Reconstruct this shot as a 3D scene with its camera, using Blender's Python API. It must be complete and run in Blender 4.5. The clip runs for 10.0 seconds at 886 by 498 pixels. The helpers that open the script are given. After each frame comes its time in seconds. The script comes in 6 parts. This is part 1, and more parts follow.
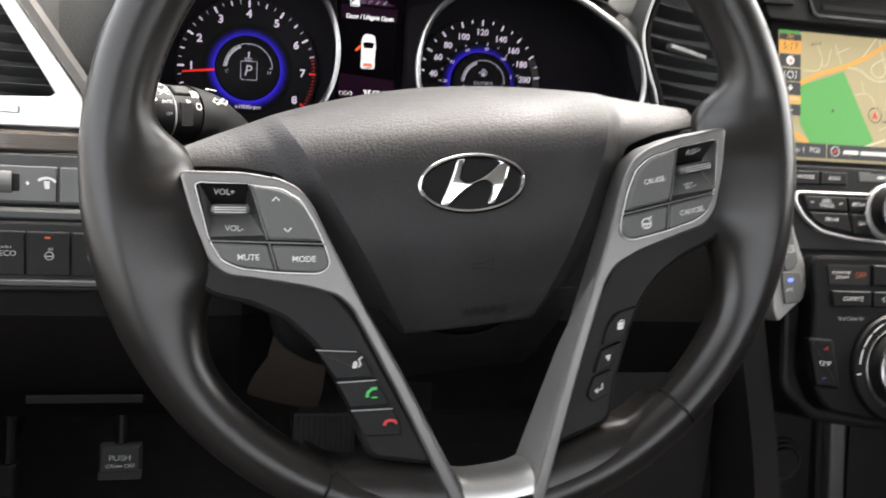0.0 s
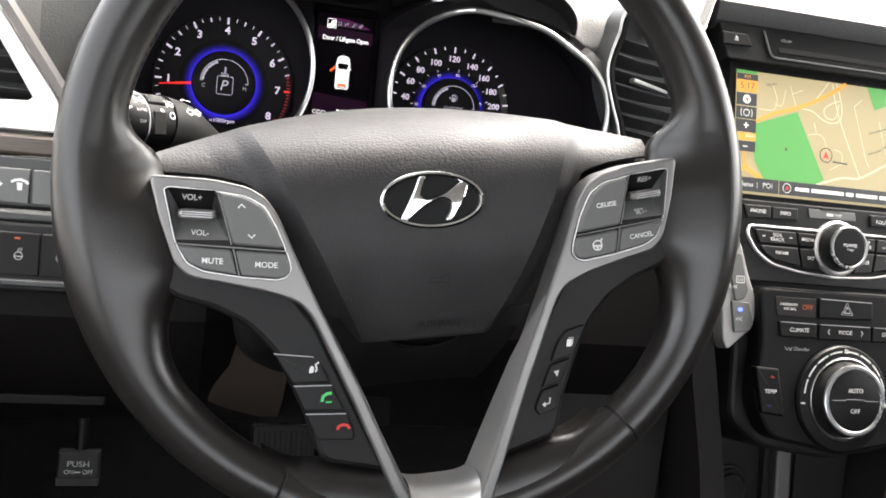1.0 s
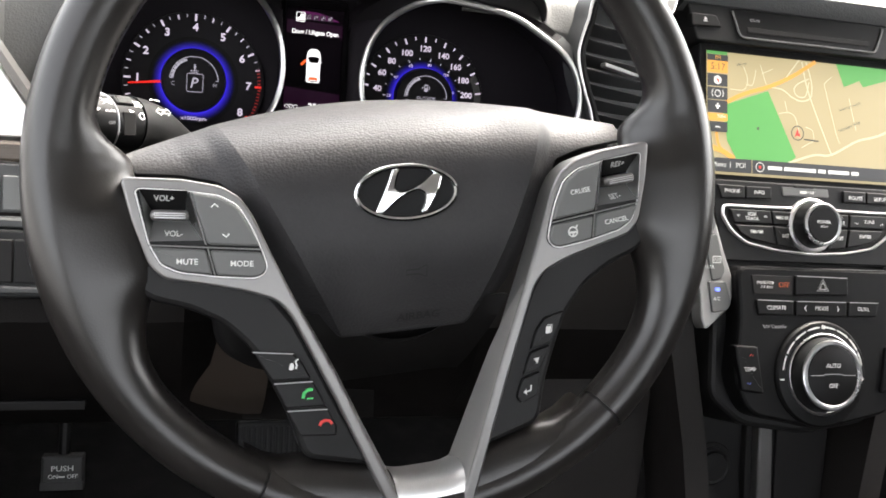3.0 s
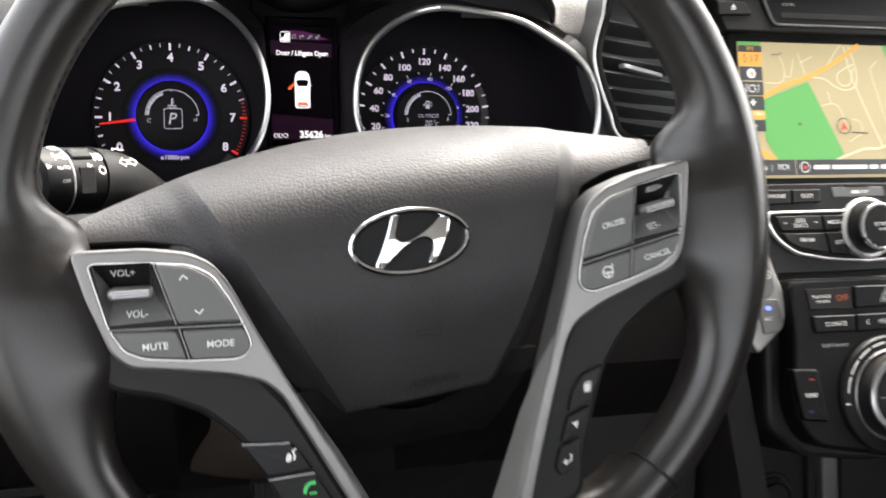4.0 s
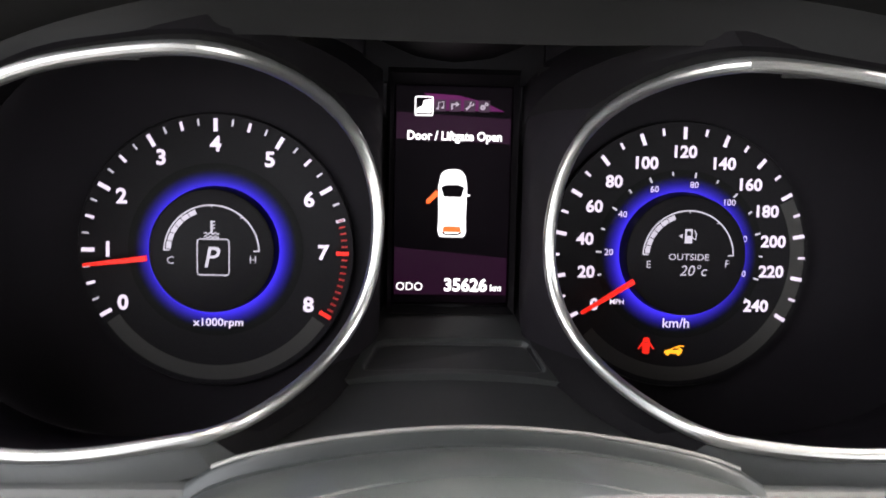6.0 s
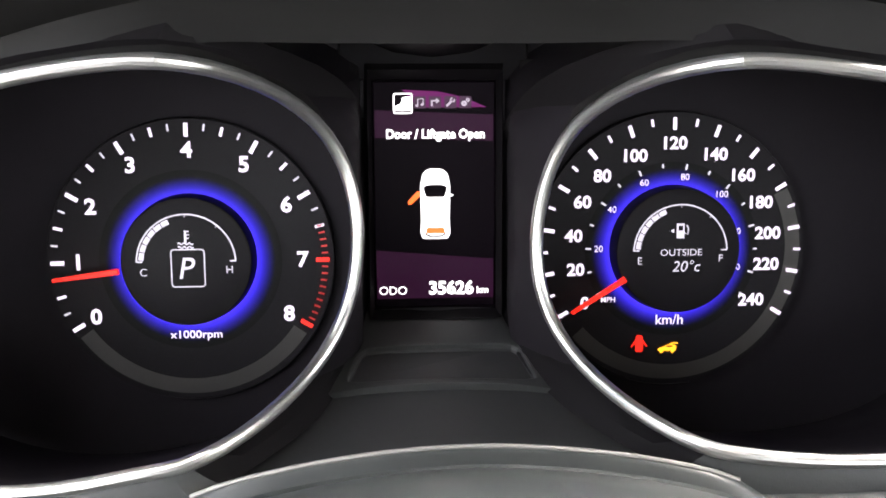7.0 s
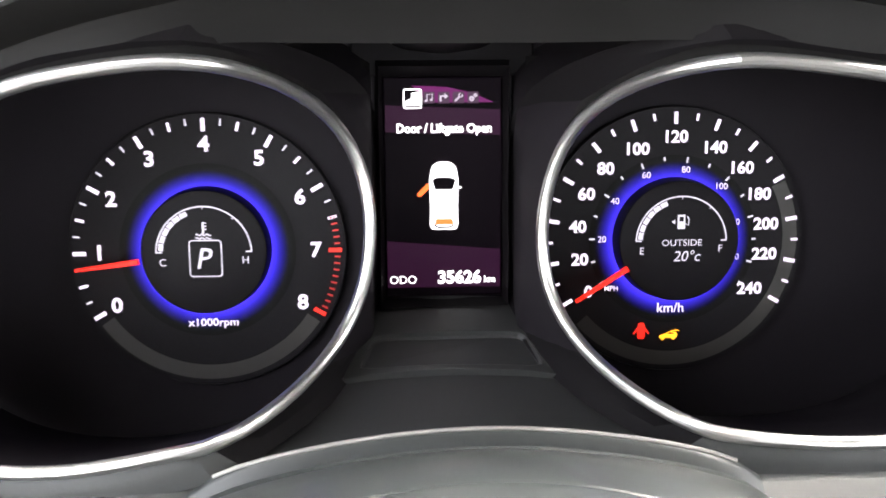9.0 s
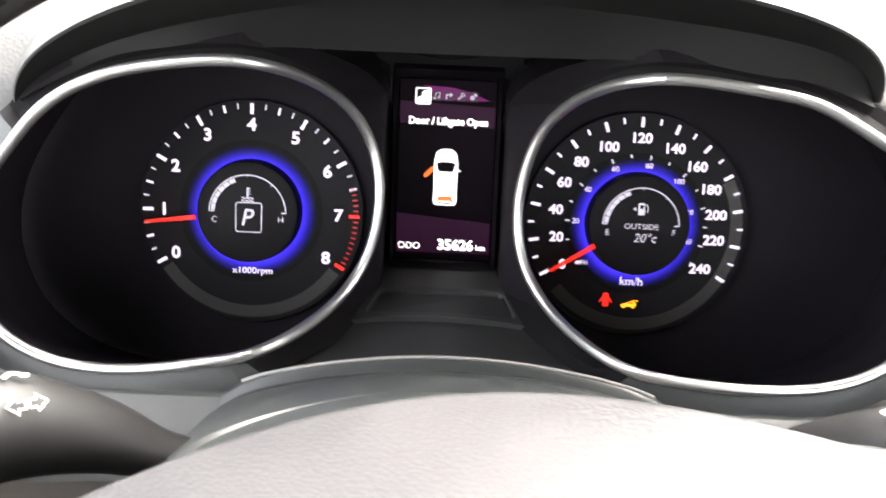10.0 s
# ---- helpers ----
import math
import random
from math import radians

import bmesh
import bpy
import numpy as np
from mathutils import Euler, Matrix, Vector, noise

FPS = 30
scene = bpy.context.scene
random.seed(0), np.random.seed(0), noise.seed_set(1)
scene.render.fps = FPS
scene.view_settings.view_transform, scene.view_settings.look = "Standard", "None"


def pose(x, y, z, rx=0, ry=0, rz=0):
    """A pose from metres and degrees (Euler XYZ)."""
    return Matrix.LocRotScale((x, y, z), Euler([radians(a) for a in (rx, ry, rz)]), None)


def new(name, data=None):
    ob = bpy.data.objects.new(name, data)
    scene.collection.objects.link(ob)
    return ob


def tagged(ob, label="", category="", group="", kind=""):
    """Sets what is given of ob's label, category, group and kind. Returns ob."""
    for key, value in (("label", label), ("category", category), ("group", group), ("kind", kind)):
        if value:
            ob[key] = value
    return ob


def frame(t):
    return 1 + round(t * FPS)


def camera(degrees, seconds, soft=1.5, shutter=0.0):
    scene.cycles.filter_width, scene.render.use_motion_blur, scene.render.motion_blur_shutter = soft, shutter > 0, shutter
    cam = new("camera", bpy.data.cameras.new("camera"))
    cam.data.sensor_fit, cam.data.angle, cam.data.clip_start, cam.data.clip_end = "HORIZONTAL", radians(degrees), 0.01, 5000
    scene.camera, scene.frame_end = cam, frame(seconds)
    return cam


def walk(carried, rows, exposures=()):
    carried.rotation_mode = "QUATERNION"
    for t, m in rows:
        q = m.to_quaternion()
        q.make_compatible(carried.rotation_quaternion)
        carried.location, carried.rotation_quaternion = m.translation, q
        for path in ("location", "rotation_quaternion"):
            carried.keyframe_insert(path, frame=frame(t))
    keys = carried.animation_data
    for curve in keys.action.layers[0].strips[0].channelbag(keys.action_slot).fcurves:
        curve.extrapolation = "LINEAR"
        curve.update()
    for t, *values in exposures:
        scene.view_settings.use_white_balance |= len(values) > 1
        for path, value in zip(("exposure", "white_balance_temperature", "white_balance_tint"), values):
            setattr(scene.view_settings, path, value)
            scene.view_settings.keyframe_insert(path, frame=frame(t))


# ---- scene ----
cam = camera(51.58, 10.0, soft=1.7, shutter=0.4)
# seconds, eye, then the turns about x, y and z in degrees
PATH = [
    (0.0, -0.1142, -0.7658, 0.8357, 65.25, -7.21, -11.62),
    (0.5, -0.1102, -0.7880, 0.8353, 67.75, -10.16, -12.13),
    (1.0, -0.1103, -0.7876, 0.8380, 67.07, -9.96, -12.16),
    (1.5, -0.1119, -0.7892, 0.8393, 66.96, -10.19, -12.92),
    (2.0, -0.1127, -0.7904, 0.8394, 66.89, -10.06, -13.08),
    (2.5, -0.1109, -0.7911, 0.8394, 66.93, -9.33, -13.35),
    (2.7, -0.1106, -0.7897, 0.8401, 66.58, -9.07, -13.52),
    (3.8, -0.0905, -0.7436, 0.8394, 66.77, -5.72, -15.11),
    (4.0, -0.0855, -0.7136, 0.8356, 66.62, -4.46, -14.68),
    (4.5, -0.0766, -0.6041, 0.8185, 67.01, -1.91, -13.78),
    (5.0, -0.0571, -0.4952, 0.7970, 67.44, -3.89, -9.38),
    (5.5, -0.0388, -0.4187, 0.8016, 66.16, -4.96, -2.57),
    (5.7, -0.0287, -0.3925, 0.7949, 66.25, -3.61, -2.23),
    (6.8, -0.0195, -0.3480, 0.8031, 64.58, -0.62, -3.25),
    (7.0, -0.0197, -0.3481, 0.8028, 64.22, -0.79, -3.57),
    (7.5, -0.0201, -0.3472, 0.8015, 64.04, -0.87, -3.35),
    (8.0, -0.0193, -0.3473, 0.8017, 64.08, -0.86, -3.45),
    (8.5, -0.0202, -0.3478, 0.8025, 63.90, -0.93, -3.83),
    (9.0, -0.0230, -0.3589, 0.8092, 63.48, -0.67, -3.46),
    (9.5, -0.0254, -0.4043, 0.8286, 63.38, -0.77, -0.99),
    (10.0, -0.0000, -0.4369, 0.8362, 62.99, -2.11, 0.98),
]
EXPOSURES = [(0.0, 3.5, 6900, 9), (0.6, 3.79, 6900, 9), (3.8, 3.78, 6900, 9), (4.5, 3.56, 6900, 9), (5.0, 3.45, 6900, 9), (5.5, 3.8, 6900, 9), (6.8, 4.85, 6900, 9), (8.8, 4.9, 6900, 9), (9.4, 5.28, 6900, 9), (10.0, 4.75, 6900, 9)]
walk(cam, [(t, pose(x, y, z, rx, ry, rz)) for t, x, y, z, rx, ry, rz in PATH], EXPOSURES)

# ---- light ----
world = bpy.data.worlds.new("sky")
scene.world = world
world.use_nodes = True
sky = world.node_tree.nodes.new("ShaderNodeTexSky")
sky.sky_type, sky.sun_disc = "NISHITA", False
sky.air_density, sky.dust_density, sky.ozone_density = 0.7, 5.0, 0.0
sky.sun_elevation, sky.sun_rotation = radians(60), radians(48)
pale = world.node_tree.nodes.new("ShaderNodeHueSaturation")  # a white, hazy sky
pale.inputs["Saturation"].default_value = 0.3
world.node_tree.links.new(sky.outputs[0], pale.inputs["Color"])
world.node_tree.links.new(pale.outputs[0], world.node_tree.nodes["Background"].inputs[0])
world.node_tree.nodes["Background"].inputs[1].default_value = 0.15
sun = new("sun", bpy.data.lights.new("sun", "SUN"))
sun.data.energy, sun.data.angle, sun.data.color = 0.13, radians(30), (1.0, 0.98, 0.95)
sun.matrix_world = pose(0, 0, 5, 30, 0, 132)

# ---- materials ----
GLOW = 0.085  # the brightness of lit marks beside the daylight


def material(name, color, rough=0.5, metal=0.0, grain=0.0, size=0.002, mottle=0.15, emit=0.0, spec=0.5, cells=False, coat=0.0, stretch=(1, 1, 1)):
    """A surface: colour with two scales of variation, roughness that varies with it, and a fine relief of that size in metres."""
    m = bpy.data.materials.new(name)
    m.use_nodes = True
    t = m.node_tree
    n, link = t.nodes, t.links.new
    p = n["Principled BSDF"]
    p.inputs["Base Color"].default_value = (*color, 1)
    p.inputs["Roughness"].default_value = rough
    p.inputs["Metallic"].default_value = metal
    p.inputs["Specular IOR Level"].default_value = spec
    p.inputs["Coat Weight"].default_value = coat
    if emit:
        p.inputs["Emission Color"].default_value = (*color, 1)
        p.inputs["Emission Strength"].default_value = emit * GLOW
        p.inputs["Base Color"].default_value = (*[0.3 * c for c in color], 1)
        return m
    at = n.new("ShaderNodeTexCoord")
    mp = n.new("ShaderNodeMapping")
    mp.inputs["Scale"].default_value = stretch
    link(at.outputs["Object"], mp.inputs["Vector"])
    if mottle:
        big, fine = n.new("ShaderNodeTexNoise"), n.new("ShaderNodeTexNoise")
        big.inputs["Scale"].default_value, big.inputs["Detail"].default_value = 28, 4
        fine.inputs["Scale"].default_value, fine.inputs["Detail"].default_value = 420, 2
        both = n.new("ShaderNodeMath")
        both.operation = "MULTIPLY_ADD"
        both.inputs[1].default_value = 0.35
        for q in (big, fine):
            link(mp.outputs[0], q.inputs["Vector"])
        link(fine.outputs[0], both.inputs[0])
        link(big.outputs[0], both.inputs[2])
        ramp = n.new("ShaderNodeMapRange")
        ramp.interpolation_type = "SMOOTHSTEP"
        ramp.inputs["From Min"].default_value, ramp.inputs["From Max"].default_value = 0.2, 1.15
        ramp.inputs["To Min"].default_value, ramp.inputs["To Max"].default_value = 1 - mottle, 1 + mottle
        link(both.outputs[0], ramp.inputs[0])
        mul = n.new("ShaderNodeMix")
        mul.data_type, mul.blend_type = "RGBA", "MULTIPLY"
        mul.inputs[0].default_value = 1
        mul.inputs[6].default_value = (*color, 1)
        link(ramp.outputs[0], mul.inputs[7])
        link(mul.outputs[2], p.inputs["Base Color"])
        ro = n.new("ShaderNodeMath")
        ro.operation = "MULTIPLY"
        ro.inputs[1].default_value = rough
        link(ramp.outputs[0], ro.inputs[0])
        link(ro.outputs[0], p.inputs["Roughness"])
    if grain:
        if cells:
            g = n.new("ShaderNodeTexVoronoi")
            g.feature = "F1"
        else:
            g = n.new("ShaderNodeTexNoise")
            g.inputs["Detail"].default_value = 3
        g.inputs["Scale"].default_value = 1 / size
        link(mp.outputs[0], g.inputs["Vector"])
        b = n.new("ShaderNodeBump")
        b.inputs["Strength"].default_value = grain
        b.inputs["Distance"].default_value = size * 0.5
        b.invert = cells
        link(g.outputs[0], b.inputs["Height"])
        link(b.outputs[0], p.inputs["Normal"])
    return m


LEATHER = material("black leather", (0.0125, 0.011, 0.0103), 0.3, spec=0.5, grain=0.07, size=0.0011, mottle=0.1, cells=True)
PAD = material("grained airbag cover", (0.0275, 0.0264, 0.0275), 0.5, spec=0.27, grain=0.27, size=0.0015, mottle=0.26, cells=True)
BLACK = material("black plastic", (0.007, 0.0068, 0.007), 0.5, spec=0.26, grain=0.12, size=0.0006)
GLOSS = material("smooth black panel", (0.0035, 0.0034, 0.0036), 0.42, spec=0.16, grain=0.03, size=0.0006, mottle=0.1)
HUB_BLACK = material("soft black hub plastic", (0.005, 0.0046, 0.0046), 0.55, spec=0.2, grain=0.12, size=0.0008)
MATT = material("matt black", (0.012, 0.0115, 0.0115), 0.7, spec=0.2)
GREY = material("satin grey trim", (0.185, 0.18, 0.176), 0.38, metal=0.75, grain=0.06, size=0.0005, mottle=0.08)
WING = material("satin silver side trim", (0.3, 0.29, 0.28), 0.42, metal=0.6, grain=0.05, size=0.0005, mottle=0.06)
BUTTON = material("grey button plastic", (0.098, 0.099, 0.097), 0.5, grain=0.08, size=0.0005, mottle=0.08)
SILVER = material("satin silver trim", (0.62, 0.61, 0.6), 0.36, metal=0.75, grain=0.05, size=0.0005, mottle=0.06)
CHROME = material("chrome", (0.82, 0.83, 0.84), 0.09, metal=1.0, mottle=0.05)
RING = material("satin chrome", (0.5, 0.5, 0.49), 0.3, metal=0.92, mottle=0.04)
VANE = material("dark grey vane", (0.06, 0.06, 0.06), 0.45, grain=0.08, size=0.0006)
SHROUD = material("smooth grey shroud plastic", (0.022, 0.025, 0.0255), 0.34, spec=0.45, mottle=0.1)
DEEP = material("dark instrument back", (0.0145, 0.0125, 0.0152), 0.6, mottle=0.12, spec=0.06)
STEEL = material("brushed metal", (0.5, 0.5, 0.5), 0.28, metal=1.0, grain=0.08, size=0.0005, mottle=0.06)
DASH = material("grained soft dashboard", (0.042, 0.043, 0.043), 0.62, grain=0.2, size=0.0016, mottle=0.12, cells=True)
DASH_PAD = material("pale grained dashboard pad", (0.085, 0.085, 0.084), 0.6, grain=0.25, size=0.0016, mottle=0.1, cells=True)
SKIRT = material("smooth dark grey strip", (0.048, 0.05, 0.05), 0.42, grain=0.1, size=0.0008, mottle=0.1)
SKIRT_SHADED = material("pocket plastic darkened for shade", (0.022, 0.022, 0.023), 0.5, grain=0.12, size=0.0008, mottle=0.1)
DASH_SMOOTH = material("smooth grey dashboard plastic", (0.03, 0.031, 0.031), 0.5, grain=0.15, size=0.0008)
LOWER = material("lower panel plastic", (0.012, 0.0105, 0.0096), 0.6, spec=0.2, grain=0.3, size=0.0012, mottle=0.15)
KNEE = material("matt black knee plastic", (0.0055, 0.0046, 0.0042), 0.7, spec=0.12, grain=0.3, size=0.0012, mottle=0.2)
CONSOLE = material("dark brown-grey console plastic", (0.016, 0.0138, 0.013), 0.55, spec=0.3, grain=0.3, size=0.0012, mottle=0.15)
BROWN = material("brown knee panel", (0.036, 0.026, 0.019), 0.65, grain=0.2, size=0.001)
WOOD = material("dark wood veneer", (0.05, 0.036, 0.026), 0.33, grain=0.2, size=0.004, mottle=0.6, stretch=(0.12, 1, 3), coat=0.4)
CARPET = material("black carpet", (0.012, 0.011, 0.011), 0.95, grain=0.8, size=0.002, mottle=0.3)
RUBBER = material("pedal rubber", (0.03, 0.03, 0.03), 0.6, grain=0.2, size=0.001)
TINTED = material("dark tinted rear glass", (0.01, 0.01, 0.011), 0.15)
LINING = material("light roof lining", (0.4, 0.39, 0.37), 0.9, grain=0.3, size=0.002)
ASPHALT = material("asphalt", (0.2, 0.2, 0.2), 0.9, grain=0.5, size=0.01, mottle=0.3)
PRINT = material("white print", (0.62, 0.62, 0.6), 0.5, mottle=0)
PRINT_GREY = material("grey print", (0.3, 0.3, 0.3), 0.5, mottle=0)
EMBOSS_SHADE = material("painted shade of embossed marks", (0.002, 0.002, 0.002), 0.6, mottle=0)
PRINT_GREEN = material("green print", (0.05, 0.5, 0.12), 0.5, mottle=0)
PRINT_RED = material("red print", (0.55, 0.03, 0.025), 0.5, mottle=0)
PRINT_BLUE = material("blue print", (0.05, 0.08, 0.3), 0.5, mottle=0)
PRINT_ORANGE = material("orange lamp", (0.75, 0.13, 0.02), emit=0.35)
FACE = material("black dial face", (0.0085, 0.0073, 0.009), 0.5, mottle=0.1, spec=0.1)
BROW_UNDER = material("dark grey hood lining", (0.0125, 0.012, 0.012), 0.6, spec=0.15, grain=0.1, size=0.0008, mottle=0.15)
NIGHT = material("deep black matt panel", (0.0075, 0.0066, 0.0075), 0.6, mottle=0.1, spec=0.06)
TRACK = material("dark grey dial track", (0.02, 0.0175, 0.015), 0.5, mottle=0.1)
GLOW_WHITE = material("backlit white", (0.88, 0.77, 1.0), emit=0.6)
GLOW_DIM = material("backlit lilac", (0.72, 0.68, 0.84), emit=0.45)
GLOW_RED = material("backlit red", (1.0, 0.02, 0.011), emit=0.6)
GLOW_DARKRED = material("dim red zone", (0.5, 0.013, 0.011), emit=0.4)
GLOW_AMBER = material("amber warning", (1.0, 0.38, 0.02), emit=1.0)
GLOW_LED = material("blue lamp", (0.1, 0.16, 1.0), emit=3.0)
LCD_BLACK = material("dark display", (0.0048, 0.0026, 0.0048), 0.5, mottle=0, spec=0.03)
LCD_WHITE = material("lit display white", (0.95, 0.95, 1.0), emit=1.2)
LCD_GREY = material("dim display icon", (0.5, 0.44, 0.55), emit=0.5)
LCD_PURPLE = material("display purple", (0.12, 0.013, 0.1), emit=0.55, spec=0.1)
LCD_VIOLET = material("display dark violet", (0.024, 0.004, 0.021), emit=0.4, spec=0.1)
LCD_TAB = material("display tab", (0.075, 0.04, 0.075), emit=0.4, spec=0.1)
LCD_ORANGE = material("display orange", (1.0, 0.12, 0.015), emit=1.0)
MAP_LAND = material("map land", (0.6, 0.5, 0.28), emit=0.62)
MAP_GREEN = material("map park", (0.13, 0.5, 0.12), emit=0.62)
MAP_ROAD = material("map road", (0.85, 0.8, 0.55), emit=0.66)
MAP_MAIN = material("map main road", (0.95, 0.45, 0.08), emit=0.75)
MAP_DARK = material("map bar", (0.035, 0.037, 0.042), emit=0.8)
MAP_INK = material("map lettering", (0.1, 0.09, 0.07), emit=0.5)
MAP_WHITE = material("map white", (0.85, 0.85, 0.82), emit=0.9)
MAP_RED = material("map red", (0.75, 0.06, 0.05), emit=0.8)


def blue_glow():
    """A lit blue annulus that fades outwards, by the distance from its own axis."""
    m = material("blue lit ring", (0.05, 0.03, 1.0), emit=1.0)
    n, link = m.node_tree.nodes, m.node_tree.links.new
    at, ln, mr = n.new("ShaderNodeTexCoord"), n.new("ShaderNodeVectorMath"), n.new("ShaderNodeMapRange")
    ln.operation = "LENGTH"
    mr.interpolation_type = "LINEAR"
    mr.inputs["From Min"].default_value, mr.inputs["From Max"].default_value = 0.0262, 0.034
    mr.inputs["To Min"].default_value, mr.inputs["To Max"].default_value = 1.0, 0.0
    link(at.outputs["Object"], ln.inputs[0])
    link(ln.outputs["Value"], mr.inputs[0])
    fall = n.new("ShaderNodeMath")
    fall.operation = "POWER"
    fall.inputs[1].default_value = 2.2
    mul = n.new("ShaderNodeMath")
    mul.operation = "MULTIPLY"
    mul.inputs[1].default_value = 0.72 * GLOW
    link(mr.outputs[0], fall.inputs[0])
    link(fall.outputs[0], mul.inputs[0])
    link(mul.outputs[0], n["Principled BSDF"].inputs["Emission Strength"])
    n["Principled BSDF"].inputs["Base Color"].default_value = (0.0035, 0.0033, 0.0036, 1)
    n["Principled BSDF"].inputs["Specular IOR Level"].default_value = 0.1
    return m


BLUE = blue_glow()



# ---- helpers for building ----
def thing(name, m, label, category, group="", kind=""):
    ob = new(name)
    ob.empty_display_size = 0.02
    ob.matrix_world = m
    return tagged(ob, label, category, group, kind)


def part(name, bm, mat, parent=None, label="", m=None, smooth=23):
    """Links a bmesh (or a mesh) as one mesh object under a thing or part; local axes: x right, y away, z up."""
    if isinstance(bm, bpy.types.Mesh):
        me = bm
    else:
        bmesh.ops.recalc_face_normals(bm, faces=bm.faces)
        me = bpy.data.meshes.new(name)
        bm.to_mesh(me)
        bm.free()
    if not me.materials:
        me.materials.append(mat)
    if smooth and len(me.polygons):
        me.shade_smooth()
        me.set_sharp_from_angle(angle=radians(smooth))
    ob = new(name, me)
    if parent is not None:
        ob.parent = parent
    if m is not None:
        ob.matrix_local = m
    return tagged(ob, label)


def rounded(pts, n=6, closed=True):
    """A smooth line through the given points."""
    out, k = [], len(pts)
    for i in range(k if closed else k - 1):
        p = [pts[(i + j) % k] if closed else pts[min(max(i + j, 0), k - 1)] for j in (-1, 0, 1, 2)]
        p = [Vector(q) for q in p]
        for j in range(n):
            t = j / n
            out.append(0.5 * (2 * p[1] + (p[2] - p[0]) * t + (2 * p[0] - 5 * p[1] + 4 * p[2] - p[3]) * t * t + (3 * p[1] - p[0] - 3 * p[2] + p[3]) * t ** 3))
    if not closed:
        out.append(Vector(pts[-1]))
    return out


def soft(pts, r=0.002, n=4):
    """A polygon's corners rounded by r."""
    out, k = [], len(pts)
    for i in range(k):
        a, b, c = Vector(pts[i - 1]), Vector(pts[i]), Vector(pts[(i + 1) % k])
        u, v = (a - b), (c - b)
        q = min(r, u.length * 0.45, v.length * 0.45)
        u, v = b + u.normalized() * q, b + v.normalized() * q
        for j in range(n + 1):
            t = j / n
            out.append((1 - t) ** 2 * u + 2 * t * (1 - t) * b + t * t * v)
    return out


def box_outline(x0, z0, x1, z1, r=0.002):
    return soft([(x0, z0), (x1, z0), (x1, z1), (x0, z1)], r)


def inset(pts, d):
    """The outline moved inwards by d."""
    out, k = [], len(pts)
    area = sum(pts[i - 1][0] * pts[i][1] - pts[i][0] * pts[i - 1][1] for i in range(k))
    s = 1 if area > 0 else -1
    for i in range(k):
        t = Vector(pts[(i + 1) % k]) - Vector(pts[i - 1])
        if t.length < 1e-9:
            t = Vector((1, 0))
        t.normalize()
        out.append(Vector(pts[i]) + Vector((-t.y, t.x)) * d * s)
    # where a tight corner would turn inside out, its points fall together
    for _ in range(10):
        for i in range(k):
            j = (i + 1) % k
            if (out[j] - out[i]).dot(Vector(pts[j]) - Vector(pts[i])) < 0:
                out[i] = out[j] = (out[i] + out[j]) / 2
    return out


def prism(outline, y0, y1, edge=0.0008, bm=None):
    """A plate with the outline (x, z), its face at y0 with rolled edges, its back at y1."""
    bm = bm or bmesh.new()
    e = min(edge, abs(y1 - y0) * 0.6)
    loops = [(outline, y1), (outline, y0 + e), (inset(outline, e * 0.35), y0 + e * 0.3), (inset(outline, e), y0)]
    rings = [[bm.verts.new((p[0], y, p[1])) for p in o] for o, y in loops]
    for a, b in zip(rings, rings[1:]):
        for i in range(len(a)):
            bm.faces.new((a[i - 1], a[i], b[i], b[i - 1]))
    bm.faces.new(rings[-1])
    bm.faces.new(rings[0][::-1])
    return bm


def loft(sections, closed=False, ends=False, bm=None):
    """Joins rows of points, each of the same number, into one skin."""
    bm = bm or bmesh.new()
    rows = [[bm.verts.new(p) for p in s] for s in sections]
    k = len(rows[0])
    for a, b in zip(rows, rows[1:]):
        for i in range(0 if closed else 1, k):
            if len({a[i - 1], a[i], b[i], b[i - 1]}) == 4:
                bm.faces.new((a[i - 1], a[i], b[i], b[i - 1]))
    if ends:
        bm.faces.new(rows[0][::-1])
        bm.faces.new(rows[-1])
    return bm


def solid(sections, depth, ends=True):
    """A loft with thickness: the same skin again, moved by depth, and the rim between."""
    d = Vector(depth)
    rows = [list(s) + [Vector(p) + d for p in reversed(s)] for s in sections]
    return loft(rows, closed=True, ends=ends)


def tube(path, radius, closed=True, n=12, bm=None):
    """A round bar along points; radius: a number, or a function of the index."""
    bm = bm or bmesh.new()
    k, rings = len(path), []
    pts = [Vector(p) for p in path]
    ways = [((pts[(i + 1) % k] - pts[i - 1]) if closed else (pts[min(i + 1, k - 1)] - pts[max(i - 1, 0)])).normalized() for i in range(k)]
    middle = sum(pts, Vector()) / k
    steep = closed and max(abs(t.y) for t in ways) > 0.75
    for i, (p, t) in enumerate(zip(pts, ways)):
        if steep:
            a = p - middle
            a = (a - a.dot(t) * t).normalized()
        else:
            a = t.cross(Vector((0, 1, 0)) if abs(t.y) < 0.8 else Vector((1, 0, 0))).normalized()
        b = t.cross(a)
        r = radius(i) if callable(radius) else radius
        rings.append([bm.verts.new(p + r * (math.cos(w) * a + math.sin(w) * b)) for w in (2 * math.pi * j / n for j in range(n))])
    pairs = list(zip(rings, rings[1:])) + ([(rings[-1], rings[0])] if closed else [])
    for a, b in pairs:
        for i in range(n):
            bm.faces.new((a[i - 1], a[i], b[i], b[i - 1]))
    if not closed:
        bm.faces.new(rings[0])
        bm.faces.new(rings[-1][::-1])
    return bm


